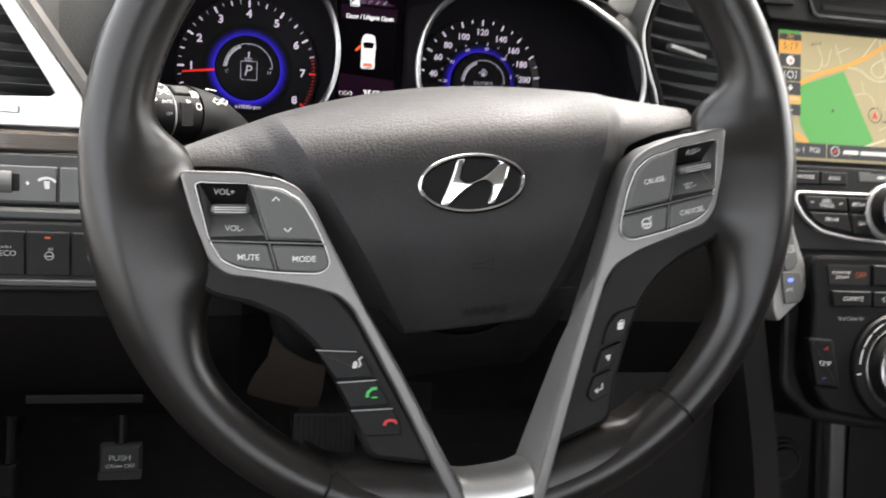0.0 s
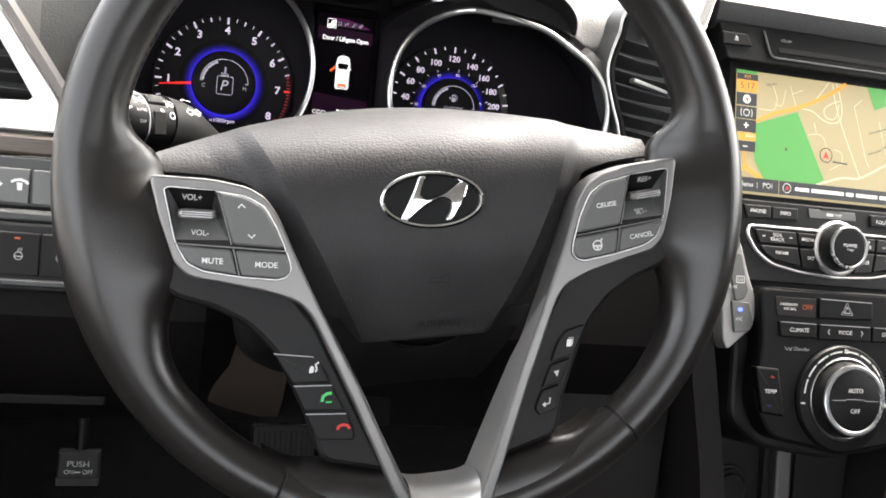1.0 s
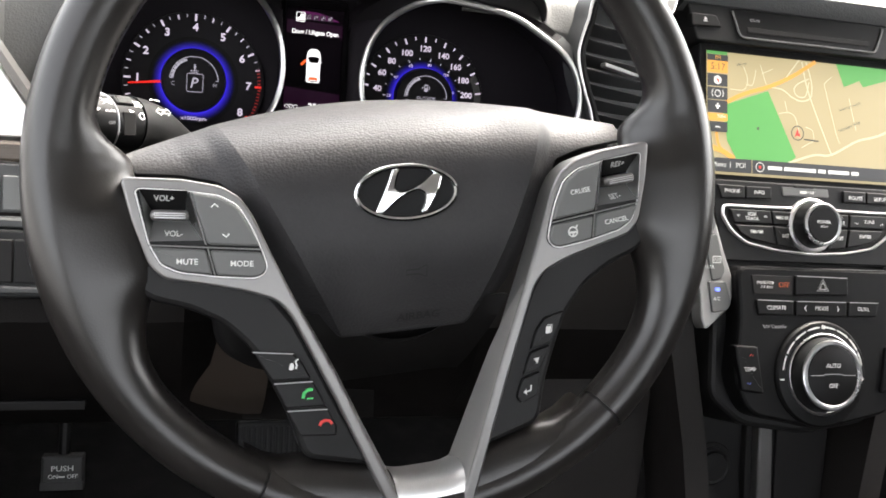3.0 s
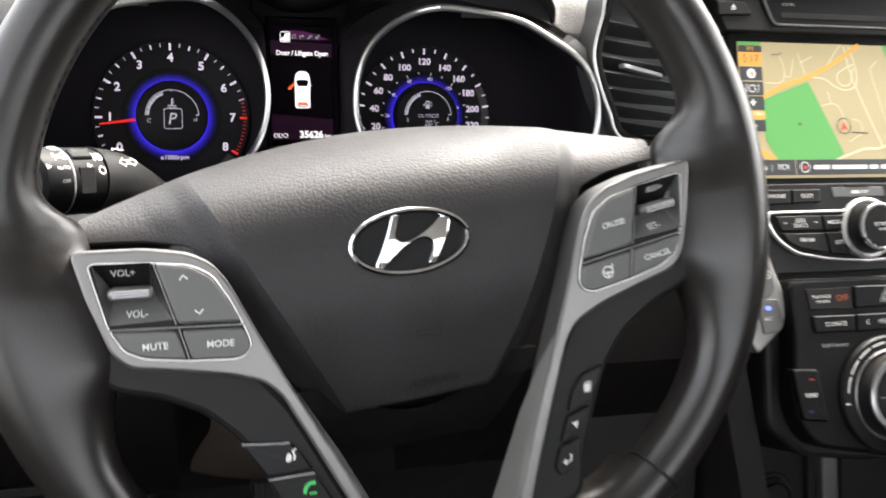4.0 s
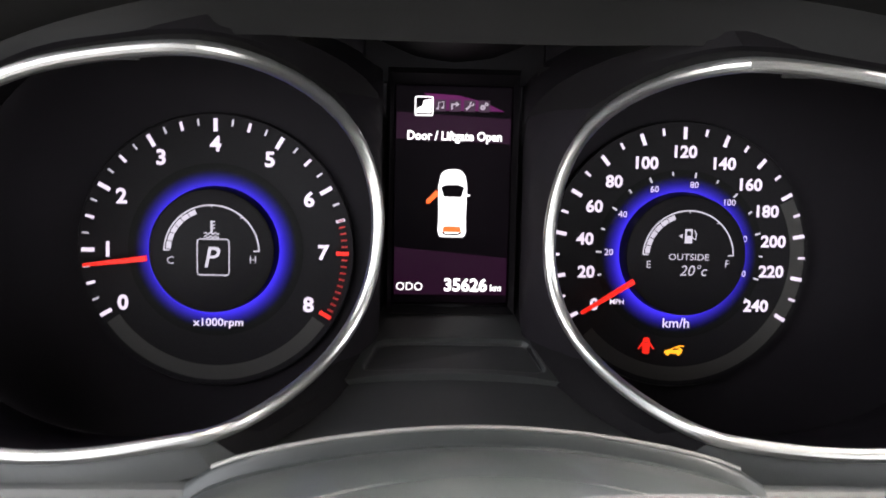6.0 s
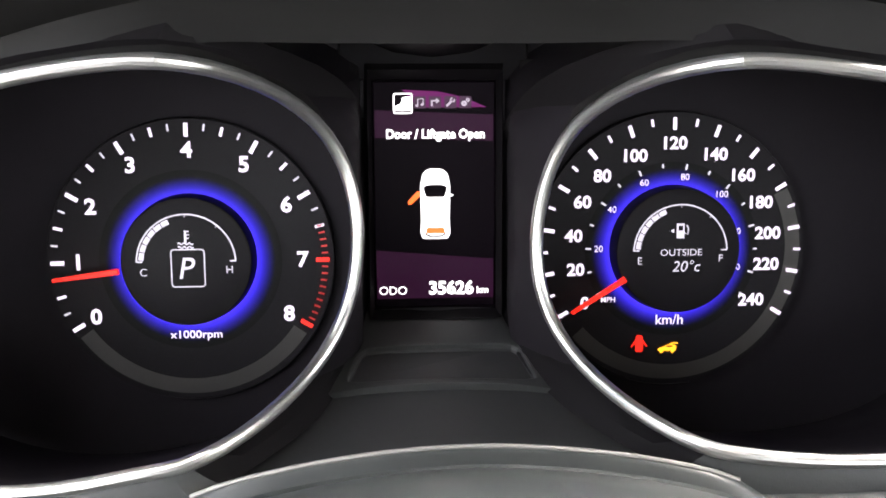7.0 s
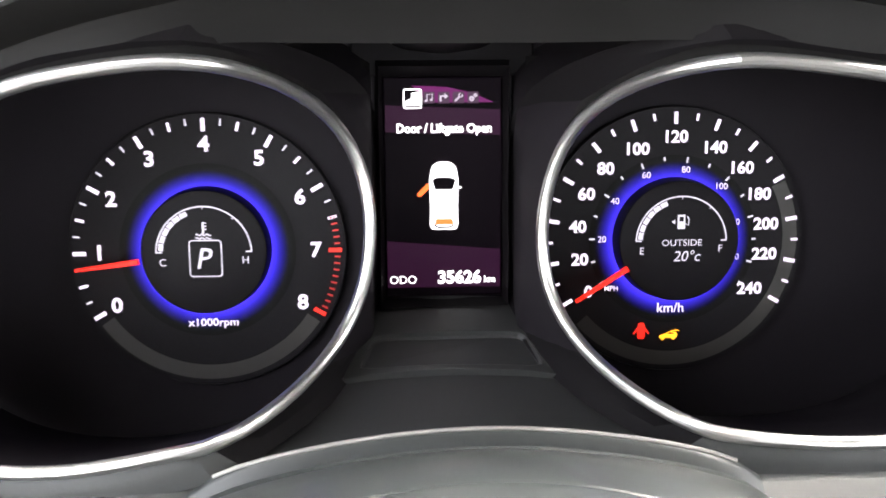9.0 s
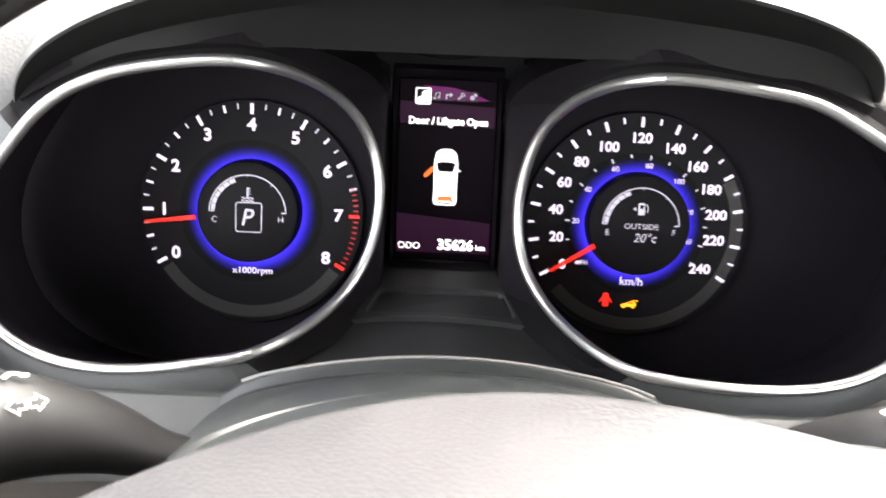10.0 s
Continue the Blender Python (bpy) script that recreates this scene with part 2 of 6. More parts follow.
def turned(profile, cx=0.0, cz=0.0, n=48, bm=None, a0=0.0, a1=360.0):
    """A body turned about the axis y through (cx, cz): profile of (radius, y)."""
    bm = bm or bmesh.new()
    full = abs(a1 - a0) > 359.9
    steps = n if full else n + 1
    rings = []
    for r, y in profile:
        rings.append([bm.verts.new((cx + r * math.cos(w), y, cz + r * math.sin(w))) for w in (radians(a0 + (a1 - a0) * j / n) for j in range(steps))] if r > 1e-9 else [bm.verts.new((cx, y, cz))])
    for a, b in zip(rings, rings[1:]):
        for i in range(0 if full else 1, steps):
            f = [a[(i - 1) % len(a)], a[i % len(a)], b[i % len(b)], b[(i - 1) % len(b)]]
            f = list(dict.fromkeys(f))
            if len(f) > 2:
                bm.faces.new(f)
    return bm


def duct(front, back):
    """A sleeve between two outlines of points, closed at the back only."""
    bm = loft([front, back], closed=True)
    bm.verts.ensure_lookup_table()
    bm.faces.new([bm.verts[len(front) + i] for i in range(len(back))])
    return bm


def stroke(pts, width, y, bm=None, closed=False, thick=0.0):
    """A flat line of that width through points (x, z), lying at depth y."""
    bm = bm or bmesh.new()
    p, k = [Vector(q) for q in pts], len(pts)
    a, b = [], []
    for i in range(k):
        t = (p[(i + 1) % k] - p[i - 1]) if closed else (p[min(i + 1, k - 1)] - p[max(i - 1, 0)])
        t.normalize()
        s = Vector((-t.y, t.x)) * width / 2
        a.append(bm.verts.new((p[i].x + s.x, y, p[i].y + s.y)))
        b.append(bm.verts.new((p[i].x - s.x, y, p[i].y - s.y)))
    for i in range(0 if closed else 1, k):
        bm.faces.new((a[i - 1], a[i], b[i], b[i - 1]))
    return bm


def fill(pts, y, bm=None):
    bm = bm or bmesh.new()
    bm.faces.new([bm.verts.new((p[0], y, p[1])) for p in pts])
    return bm


def arc(cx, cz, r, a0, a1, n=24):
    return [(cx + r * math.cos(radians(a0 + (a1 - a0) * i / n)), cz + r * math.sin(radians(a0 + (a1 - a0) * i / n))) for i in range(n + 1)]


def words(s, x, z, size, y, turn=0.0, wide=1.0, bold=0.0, bm=None):
    """Lettering centred at (x, z) at depth y, read from the driver's side; size is the height of a capital."""
    cu = bpy.data.curves.new("letters", "FONT")
    cu.body, cu.size, cu.align_x, cu.align_y, cu.resolution_u = s, size / 0.7, "CENTER", "CENTER", 3
    cu.offset = bold * size
    ob = bpy.data.objects.new("letters", cu)
    scene.collection.objects.link(ob)
    bpy.context.view_layer.update()
    me = bpy.data.meshes.new_from_object(ob.evaluated_get(bpy.context.evaluated_depsgraph_get()))
    me.transform(Matrix.Translation((x, y, z)) @ pose(0, 0, 0, 90, 0, 0) @ Matrix.Rotation(radians(turn), 4, "Z") @ Matrix.Diagonal((wide, 1, 1, 1)))
    bpy.data.objects.remove(ob)
    bpy.data.curves.remove(cu)
    bm = bm or bmesh.new()
    bm.from_mesh(me)
    bpy.data.meshes.remove(me)
    return bm


# ---- frames of reference ----
DIAL = pose(0, 0, 0.68, -18, 0, 0)                  # plane of the two dials
WHEEL = DIAL @ pose(0.0076, -0.3155, -0.1052, -4.56, 0, 0) @ pose(0, 0, 0, 0, -7.4, 0)
STACK = DIAL @ pose(0.387, -0.135, 0.03, -9.6, 0, 0)  # face of the centre stack


def even(pts, n, x0=(-0.29, -0.05)):
    """The outline as n points at even angles about an inner point."""
    out = []
    for i in range(n):
        w = 2 * math.pi * i / n
        dx, dz = math.cos(w), math.sin(w)
        best = 0
        for a, b in zip(pts, pts[1:] + pts[:1]):
            ex, ez = b[0] - a[0], b[1] - a[1]
            det = dx * -ez + ex * dz
            if abs(det) < 1e-12:
                continue
            rx, rz = a[0] - x0[0], a[1] - x0[1]
            t, u = (rx * -ez + ex * rz) / det, (dx * rz - dz * rx) / det
            if t > 0 and -1e-6 <= u <= 1 + 1e-6:
                best = max(best, t)
        out.append((x0[0] + dx * best, x0[1] + dz * best))
    return out


# ---- the setting ----
def slab(name, x0, y0, z0, x1, y1, z1, mat, label, category="wall", m=None):
    bm = bmesh.new()
    bmesh.ops.create_cube(bm, size=1, matrix=Matrix.Translation(((x0 + x1) / 2, (y0 + y1) / 2, (z0 + z1) / 2)) @ Matrix.Diagonal((x1 - x0, y1 - y0, z1 - z0, 1)))
    ob = part(name, bm, mat, smooth=0)
    if m is not None:
        ob.matrix_world = m
    return tagged(ob, label, category, kind="structure")


slab("ground", -60, -60, -0.45, 60, 60, -0.4, ASPHALT, "grey asphalt ground under the parked car", "ground")
slab("floor", -0.42, -1.7, -0.03, 1.2, 0.62, 0.0, CARPET, "black carpeted footwell floor", "floor")
slab("firewall", -0.42, 0.55, 0.0, 1.2, 0.6, 0.6, CARPET, "dark carpeted bulkhead behind the pedals")
slab("ceiling", -0.36, -1.7, 1.24, 1.13, -0.12, 1.29, LINING, "light fabric roof lining", "ceiling")
# unseen, added with an opening above it for light onto the wheel
slab("wall_rear", -0.42, -1.75, -0.03, 1.2, -1.7, 0.8, TINTED, "unseen dark rear wall, its height shaping the light from behind")
slab("wall_right_rear", 1.13, -1.7, 0.74, 1.2, -0.75, 1.24, TINTED, "dark tinted rear side glass")
slab("wall_left_rear", -0.42, -1.7, 0.56, -0.385, -1.2, 1.24, TINTED, "dark tinted rear side glass")
slab("wall_right", 1.13, -1.7, -0.03, 1.2, 0.6, 0.74, LOWER, "dark lower panel of the passenger door")
slab("sill_left", -0.44, -1.7, -0.2, -0.39, 0.62, 0.06, BLACK, "black plastic door sill of the open driver's door", "sill")
# unseen, added to keep daylight from the left out of the footwell
slab("wall_left", -0.42, -1.7, 0.0, -0.385, 0.28, 0.56, LOWER, "unseen dark panel blocking light below the driver's door opening")
slab("pillar_left", -0.44, 0.28, 0.0, -0.38, 0.62, 0.74, LOWER, "dark kick panel ahead of the driver's door opening", "pillar")
slab("pillar_rear_left", -0.42, -1.2, 0.0, -0.36, -0.95, 1.26, LINING, "light trimmed door pillar", "pillar")
for x in (-0.4, 1.14):
    a, b = Vector((x, -0.12, 1.27)), Vector((x, 0.62, 0.72))
    ob = part("pillar_front", tube([a, a.lerp(b, 0.5), b], 0.035, closed=False, n=10), LINING)
    tagged(ob, "light trimmed windscreen pillar", "pillar", kind="structure")


# ---- dashboard ----
dash = thing("dashboard", DIAL, "dark grey grained soft-touch dashboard under the windscreen", "dashboard", kind="structure")

# ---- instrument cluster ----
RING_C = (0.125, -0.037)
RING_R = (0.0785, 0.0744, 0.0673, 0.0597, 0.0576, 0.0585, 0.0588, 0.0629, 0.0723, 0.0864, 0.0924, 0.091, 0.0907, 0.0896, 0.0845, 0.0744, 0.0656, 0.0612, 0.0602, 0.0623, 0.0677, 0.0747, 0.0794, 0.0804)
RING_LEFT = (0.0635, 0.0565, 0.0522, 0.0523, 0.0535, 0.055, 0.058, 0.0628, 0.0726, 0.087, 0.0957, 0.0968, 0.0951, 0.0928, 0.087, 0.075, 0.0655, 0.0623, 0.0622, 0.0645, 0.0688, 0.0728, 0.073, 0.0695)


def ring_depth(x, z=-0.037):
    """Depth of a ring: far back beside the display, standing out towards the driver outside, most of all at the top."""
    s = min(max((abs(x) - 0.028) / 0.057, 0), 1)
    return -0.042 - (0.062 + 0.08 * (z + 0.037)) * s * s * (3 - 2 * s)


def ring_line(side, grow=0.0, n=96):
    """The outline of one instrument's bright ring, seen from the driver; grow widens it."""
    out, size = [], RING_R if side > 0 else RING_LEFT
    for i in range(n):
        u = i / n * 24
        k, t = int(u), u - int(u)
        p = [size[(k + j) % 24] for j in (-1, 0, 1, 2)]
        r = ((1 - t) ** 3 * p[0] + (3 * t ** 3 - 6 * t * t + 4) * p[1] + (3 * t + 3 * t * t - 3 * t ** 3 + 1) * p[2] + t ** 3 * p[3]) / 6 + grow
        w = 2 * math.pi * i / n
        out.append((side * (RING_C[0] + r * math.cos(w)), RING_C[1] + r * math.sin(w)))
    return out


# brow over the instruments: dark underside from the rings to the lip, then the lip and top
TOPS = sorted((p[0], p[1]) for p in ring_line(1, 0.003) if p[1] > -0.03)


def ring_top(x):
    """Height of the rings' upper edge at x, level across the middle."""
    x, top = abs(x), TOPS[-1][1]
    for p, q in zip(TOPS, TOPS[1:]):
        if p[0] <= max(x, 0.1) <= q[0] and q[0] > p[0]:
            top = p[1] + (q[1] - p[1]) * (max(x, 0.1) - p[0]) / (q[0] - p[0])
    k = min(max((x - 0.06) / 0.07, 0), 1)
    return 0.0335 + (top - 0.0335) * k * k * (3 - 2 * k)


def brow_section(w, under):
    """One section across the brow at the angle w of its arch, outwards over the lip and back."""
    c, s = math.cos(w), math.sin(w)
    rows = ((0.1695, 0.052, -0.091, 0.012, 0.003), (0.1712, 0.0575, -0.0935, 0.03, 0.003), (0.1722, 0.062, -0.0935, 0.044, 0.003), (0.173, 0.0635, -0.0925, 0.049, 0.003), (0.1745, 0.0655, -0.0895, 0.05, 0.003),
            (0.177, 0.066, -0.084, 0.049, 0.005), (0.181, 0.0665, -0.072, 0.046, 0.009), (0.186, 0.055, -0.05, 0.035, 0.0275), (0.19, 0.042, -0.01, 0.015, 0.05), (0.194, 0.03, 0.06, 0.0, 0.08), (0.2, 0.03, 0.2, 0.0, 0.125), (0.205, 0.03, 0.6, 0.0, 0.235))
    out = [Vector((ax * math.copysign(abs(c) ** 1.5, c), y - dy * s, z0 + az * abs(s) ** 0.91 + 0.018 * max(0, c) ** 3)) for ax, az, y, dy, z0 in rows]
    if not under:
        return out[2:]
    x = 0.1685 * math.copysign(abs(c) ** 1.15, c)
    k = min(max((abs(x) - 0.02) / 0.1, 0), 1)
    first = Vector((x, -0.082 - 0.016 * k * k * (3 - 2 * k), ring_top(x) + 0.01 * max(0, c) ** 4))
    return [first, first.lerp(out[0], 0.4) + Vector((0, 0.001, 0.002 * s)), first.lerp(out[0], 0.75) + Vector((0, 0.0005, 0.001 * s))] + out[:3]


part("brow_underside", loft([brow_section(math.pi * (1 - i / 96), True) for i in range(97)]), BROW_UNDER, dash, "smooth dark underside of the instrument hood")
part("instrument_brow", loft([brow_section(math.pi * (1 - i / 96), False) for i in range(97)]), DASH, dash, "dark grained hood over the instruments")


def pad_section(x, low, fwd):
    return [Vector(p) for p in rounded([(x, -0.079 - fwd, low), (x, -0.081 - fwd, low * 0.6 + 0.01), (x, -0.080 - fwd, max(0.02, low + 0.012)), (x, -0.071 - fwd * 0.8, 0.044), (x, -0.05 - fwd * 0.4, 0.064), (x, 0.0, 0.087), (x, 0.12, 0.124), (x, 0.3, 0.17), (x, 0.62, 0.262)], 5, closed=False)]


for side in (1, -1):
    edge = ring_line(side, 0.0115)
    secs = [pad_section(edge[i][0], edge[i][1], 0.0) for i in (11, 10, 9, 7, 5, 3, 1, 0)]
    secs = [pad_section(side * x, 0.03, 0.0) for x in (0.11, 0.13, 0.152)] + secs
    if side > 0:
        secs += [pad_section(x, -0.15, f) for x, f in ((0.227, 0.0), (0.25, 0.004), (0.3, 0.018), (0.36, 0.03), (0.45, 0.03), (0.6, 0.03), (0.8, 0.03), (1.0, 0.03), (1.13, 0.03))]
    else:
        secs += [pad_section(x, -0.15, f) for x, f in ((-0.227, 0.008), (-0.24, 0.02), (-0.28, 0.035), (-0.33, 0.035), (-0.4, 0.035))]
    part("upper_pad", solid(secs, (0, 0.014, -0.001)), DASH_PAD, dash, "grained soft pad")

part("visor", solid([[Vector((x, -0.082, 0.034 + 4 * x * x)), Vector((x, -0.04, 0.036 + 6 * x * x)), Vector((x, 0.005, 0.035 + 9 * x * x))] for x in (-0.042, -0.03, -0.015, 0, 0.015, 0.03, 0.042)], (0, 0, 0.004)), NIGHT, dash, "matt black underside over the display")

cluster = thing("instrument_cluster", DIAL, "lit instrument cluster with two chrome-ringed dials and a centre display", "instruments")

part("back_plate", prism(box_outline(-0.235, -0.15, 0.235, 0.05, 0.01), 0.006, 0.02), DEEP, cluster)

DIALS = {-1: (-0.0978, -0.0452), 1: (0.0984, -0.0438)}
for side in (-1, 1):
    line = ring_line(side)
    rim3 = [Vector((x, ring_depth(x, z), z)) for x, z in line]
    part("bezel_ring", tube(rim3, 0.0024, n=14), RING, cluster, "bright chrome ring")
    # dark funnel from the ring back to the dial
    rows = []
    for k in range(7):
        t = k / 6
        rows.append([Vector((side * max(abs(x), 0.0292), ring_depth(x0, z0) * (1 - t) + 0.004 * t, z)) for (x, z), (x0, z0) in zip(ring_line(side, -0.001 + 0.027 * t), line)])
    part("funnel", loft(rows, closed=True), DEEP, cluster, "matt black funnel")
    # surround outside the ring, dipping to the display between the dials
    outer, mid = [], []
    for (x, z), q in zip(line, ring_line(side, 0.0135)):
        inner = min(max((0.085 - abs(x)) / 0.045, 0), 1)
        tx = side * 0.027 * inner + q[0] * (1 - inner)
        tz = z * inner + q[1] * (1 - inner)
        ty = 0.0035 * inner - 0.098 * (1 - inner)
        if abs(x) < 0.085:
            tz = min(max(tz, -0.112), 0.045)
        outer.append(Vector((tx, ty, tz)))
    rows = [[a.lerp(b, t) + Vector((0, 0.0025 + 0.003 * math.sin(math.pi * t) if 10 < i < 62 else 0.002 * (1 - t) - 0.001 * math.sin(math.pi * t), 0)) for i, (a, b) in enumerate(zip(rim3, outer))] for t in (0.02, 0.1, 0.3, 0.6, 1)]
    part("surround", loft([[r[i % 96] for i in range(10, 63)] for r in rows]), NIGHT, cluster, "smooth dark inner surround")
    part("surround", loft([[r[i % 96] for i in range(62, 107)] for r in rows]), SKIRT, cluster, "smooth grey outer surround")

    # black filling between the rings' upper arcs and the hood
    fillet = [[p + Vector((0, 0.001, 0)), Vector((p.x, p.y + 0.004, p.z + 0.004)), Vector((p.x * 0.985, p.y + 0.045, max(p.z + 0.012, 0.034)))] for p in (rim3[i] for i in range(14, 47))]
    part("hood_filling", loft([[f[k] for f in fillet] for k in range(3)]), BROW_UNDER, cluster, "black panel above the ring", smooth=60)

    cx, cz = DIALS[side]
    part("dial_face", turned([(0.0, 0.0016), (0.057, 0.0016), (0.0575, 0.003)], cx, cz, 72), FACE, cluster)
    part("dial_track", stroke(arc(cx, cz, 0.0515, 214, 326, 48) if side < 0 else arc(cx, cz, 0.0515, 221, 388, 60), 0.0062, 0.0012), TRACK, cluster, "dark grey track under the scale")
    glow = part("glow_ring", turned([(0.0255, 0.0), (0.0362, 0.0)], 0, 0, 72), BLUE, cluster, "blue lit ring", Matrix.Translation((cx, 0.0008, cz + 0.0006)))
    part("hub_disc", turned([(0.0, -0.0088), (0.0243, -0.0088), (0.0251, -0.0085), (0.0255, -0.0075), (0.026, -0.0005), (0.0263, 0.0005)], cx, cz + 0.0012, 64), FACE, cluster, "raised black centre disc")

# tachometer
cx, cz = DIALS[-1]
Y = 0.0006
TICKS = {}


def tick(parent, name, cx, cz, deg, r0, r1, wide, mat, y=Y):
    """One lit mark of a scale, pointing outwards at an angle; alike marks share one mesh."""
    kind = (r0, r1, wide, mat.name)
    if kind not in TICKS:
        ob = part(name, stroke([(0, r0), (0, r1)], wide, 0), mat, parent, m=pose(cx, y, cz, 0, 90 - deg, 0), smooth=0)
        TICKS[kind] = ob.data
        return ob
    return part(name, TICKS[kind], mat, parent, m=pose(cx, y, cz, 0, 90 - deg, 0), smooth=0)


tach = thing("tachometer", DIAL, "white-lit tachometer scale with a red zone and red needle", "gauge")
for i in range(33):
    v = i / 4
    if v <= 6.5 or i % 4 == 0:
        lo, wd = (0.0498, 0.0017) if i % 4 == 0 else (0.0515, 0.0012) if i % 2 == 0 else (0.0524, 0.0008)
        tick(tach, "scale_mark", cx, cz, 210 - 7.5 * i, lo, 0.0552, wd, GLOW_RED if v > 6.5 else GLOW_WHITE if i % 2 == 0 else GLOW_DIM)
for i in range(16):
    if i % 10 != 5:
        tick(tach, "red_mark", cx, cz, 210 - 3 * (65 + i), 0.0522, 0.0547, 0.0008, GLOW_DARKRED)
for v in range(9):
    w = radians(210 - 30 * v)
    part("numeral", words(str(v), cx + 0.0444 * math.cos(w), cz + 0.0444 * math.sin(w), 0.006, Y, bold=0.045, wide=1.05), GLOW_WHITE, tach, smooth=0)
part("caption", words("x1000rpm", -0.0968, -0.0752, 0.0032, Y, wide=1.1, bold=0.02), GLOW_WHITE, tach, smooth=0)


def slanted(bm, z0):
    """Leans lettering to the right about a height."""
    for v in bm.verts:
        v.co.x += 0.2 * (v.co.z - z0)
    return bm


def needle(parent, cx, cz, w, r0, r1):
    c, s = math.cos(radians(w)), math.sin(radians(w))
    n = Vector((-s, c)) 
    a, b = Vector((cx + r0 * c, cz + r0 * s)), Vector((cx + r1 * c, cz + r1 * s))
    o = [a + n * 0.0011, b + n * 0.0006, b - n * 0.0006, a - n * 0.0011]
    return part("needle", prism([(p.x, p.y) for p in o], -0.0105, -0.0085, 0.0003), GLOW_RED, parent, "glowing red needle")


needle(tach, cx, cz + 0.0012, 187.2, 0.0262, 0.0515)


def arc_gauge(parent, cx, cz, level, left, right):
    """The curved level gauge in a centre disc: thin arc, lit segments, letters at its ends."""
    y = -0.0094
    g = stroke(arc(cx, cz, 0.0191, 178, 2, 48), 0.0006, y)
    for w in (90, 50, 130):
        stroke([(cx + r * math.cos(radians(w)), cz + r * math.sin(radians(w))) for r in (0.018, 0.0192)], 0.0004, y, g)
    for s in (178, 2):
        stroke([(cx + r * math.cos(radians(s)), cz + r * math.sin(radians(s))) for r in (0.0168, 0.0193)], 0.0006, y, g)
    part("level_arc", g, GLOW_DIM, parent, "thin lit arc", smooth=0)
    for i in range(level):
        w = 176 - 11 * i
        part("level_segment", stroke(arc(cx, cz, 0.0174, w, w - 10, 4), 0.002, y), GLOW_DIM, parent, smooth=0)
    part("letter", words(left, cx - 0.0166, cz - 0.0037, 0.0030, y), GLOW_DIM, parent, smooth=0)
    part("letter", words(right, cx + 0.0166, cz - 0.003, 0.0030, y), GLOW_DIM, parent, smooth=0)


HUB = {-1: (-0.0976, -0.0443), 1: (0.0989, -0.0428)}
hx, hz = HUB[-1]
arc_gauge(tach, hx, hz, 6, "C", "H")
part("gear_frame", stroke([Vector(p) for p in box_outline(hx - 0.0058, hz - 0.0094, hx + 0.007, hz + 0.0053, 0.0014)], 0.0005, -0.0094, closed=True), GLOW_DIM, tach, "thin lit frame", smooth=0)
part("gear_letter", slanted(words("P", hx + 0.0006, hz - 0.0025, 0.0084, -0.0095, wide=0.95, bold=0.01), hz), GLOW_DIM, tach, smooth=0)
ic = stroke([(hx, hz + 0.0078), (hx, hz + 0.0128)], 0.0009, -0.0094)
for i in range(3):
    stroke([(hx, hz + 0.0098 + 0.0013 * i), (hx + 0.0014, hz + 0.0098 + 0.0013 * i)], 0.0005, -0.0094, ic)
for dz in (0.0062, 0.0076):
    stroke([(hx - 0.003 + 0.0003 * i, hz + dz + 0.0004 * math.sin(i * 0.95)) for i in range(21)], 0.0005, -0.0094, ic)
part("temperature_icon", ic, GLOW_DIM, tach, smooth=0)

# speedometer
cx, cz = DIALS[1]
speedo = thing("speedometer", DIAL, "speedometer scale lit white with a red needle at zero", "gauge")
for i in range(25):
    tick(speedo, "scale_mark", cx, cz, 210 - 10 * i, 0.0498 if i % 2 == 0 else 0.0518, 0.0548, 0.0016 if i % 2 == 0 else 0.0011, GLOW_WHITE)
SHIFT = (0.9, 0.7, 1.0, 1.5, 3.6, 2.8, 0.1, -3.2, -3.0, -1.9, -0.6, 1.1, -1.8)  # the numerals stand a little off their marks
REACH = (0.0421, 0.0408, 0.0416, 0.0428, 0.0429, 0.0425, 0.0442, 0.043, 0.0422, 0.0416, 0.0411, 0.0408, 0.0405)
for i in range(13):
    w, r = radians(210 - 20 * i + SHIFT[i]), REACH[i]
    part("numeral", words(str(20 * i), cx + r * math.cos(w), cz + r * math.sin(w), 0.0049, Y, bold=0.045, wide=1.04), GLOW_WHITE, speedo, smooth=0)
for i in range(16):
    tick(speedo, "inner_mark", cx, cz, 210 - 16.1 * i, 0.0338 if i % 2 == 0 else 0.0345, 0.0362, 0.0008, GLOW_DIM)
for i in range(1, 8):
    w = radians(210 - 32.2 * i)
    r = 0.0308 if i < 6 else 0.0272
    part("small_numeral", words(str(20 * i), cx + r * math.cos(w), cz + r * math.sin(w), 0.0027, Y - 0.0004), GLOW_WHITE, speedo, smooth=0)
part("caption", words("MPH", 0.0721, -0.0640, 0.0022, Y, bold=0.02), GLOW_WHITE, speedo, smooth=0)
part("caption", words("km/h", 0.0982, -0.073, 0.0042, Y, bold=0.01), GLOW_WHITE, speedo, smooth=0)
needle(speedo, 0.0985, -0.0397, 212.3, 0.026, 0.0517)
hx, hz = HUB[1]
arc_gauge(speedo, hx, hz, 6, "E", "F")
part("caption", words("OUTSIDE", hx + 0.0003, hz - 0.0004, 0.0027, -0.0094, wide=1.1), GLOW_DIM, speedo, smooth=0)
part("caption", slanted(words("20°c", hx + 0.0032, hz - 0.0062, 0.0044, -0.0094), hz - 0.004), GLOW_DIM, speedo, smooth=0)
ic = fill([(hx - 0.0018, hz + 0.0055), (hx + 0.0014, hz + 0.0055), (hx + 0.0014, hz + 0.0115), (hx - 0.0018, hz + 0.0115)], -0.0094)
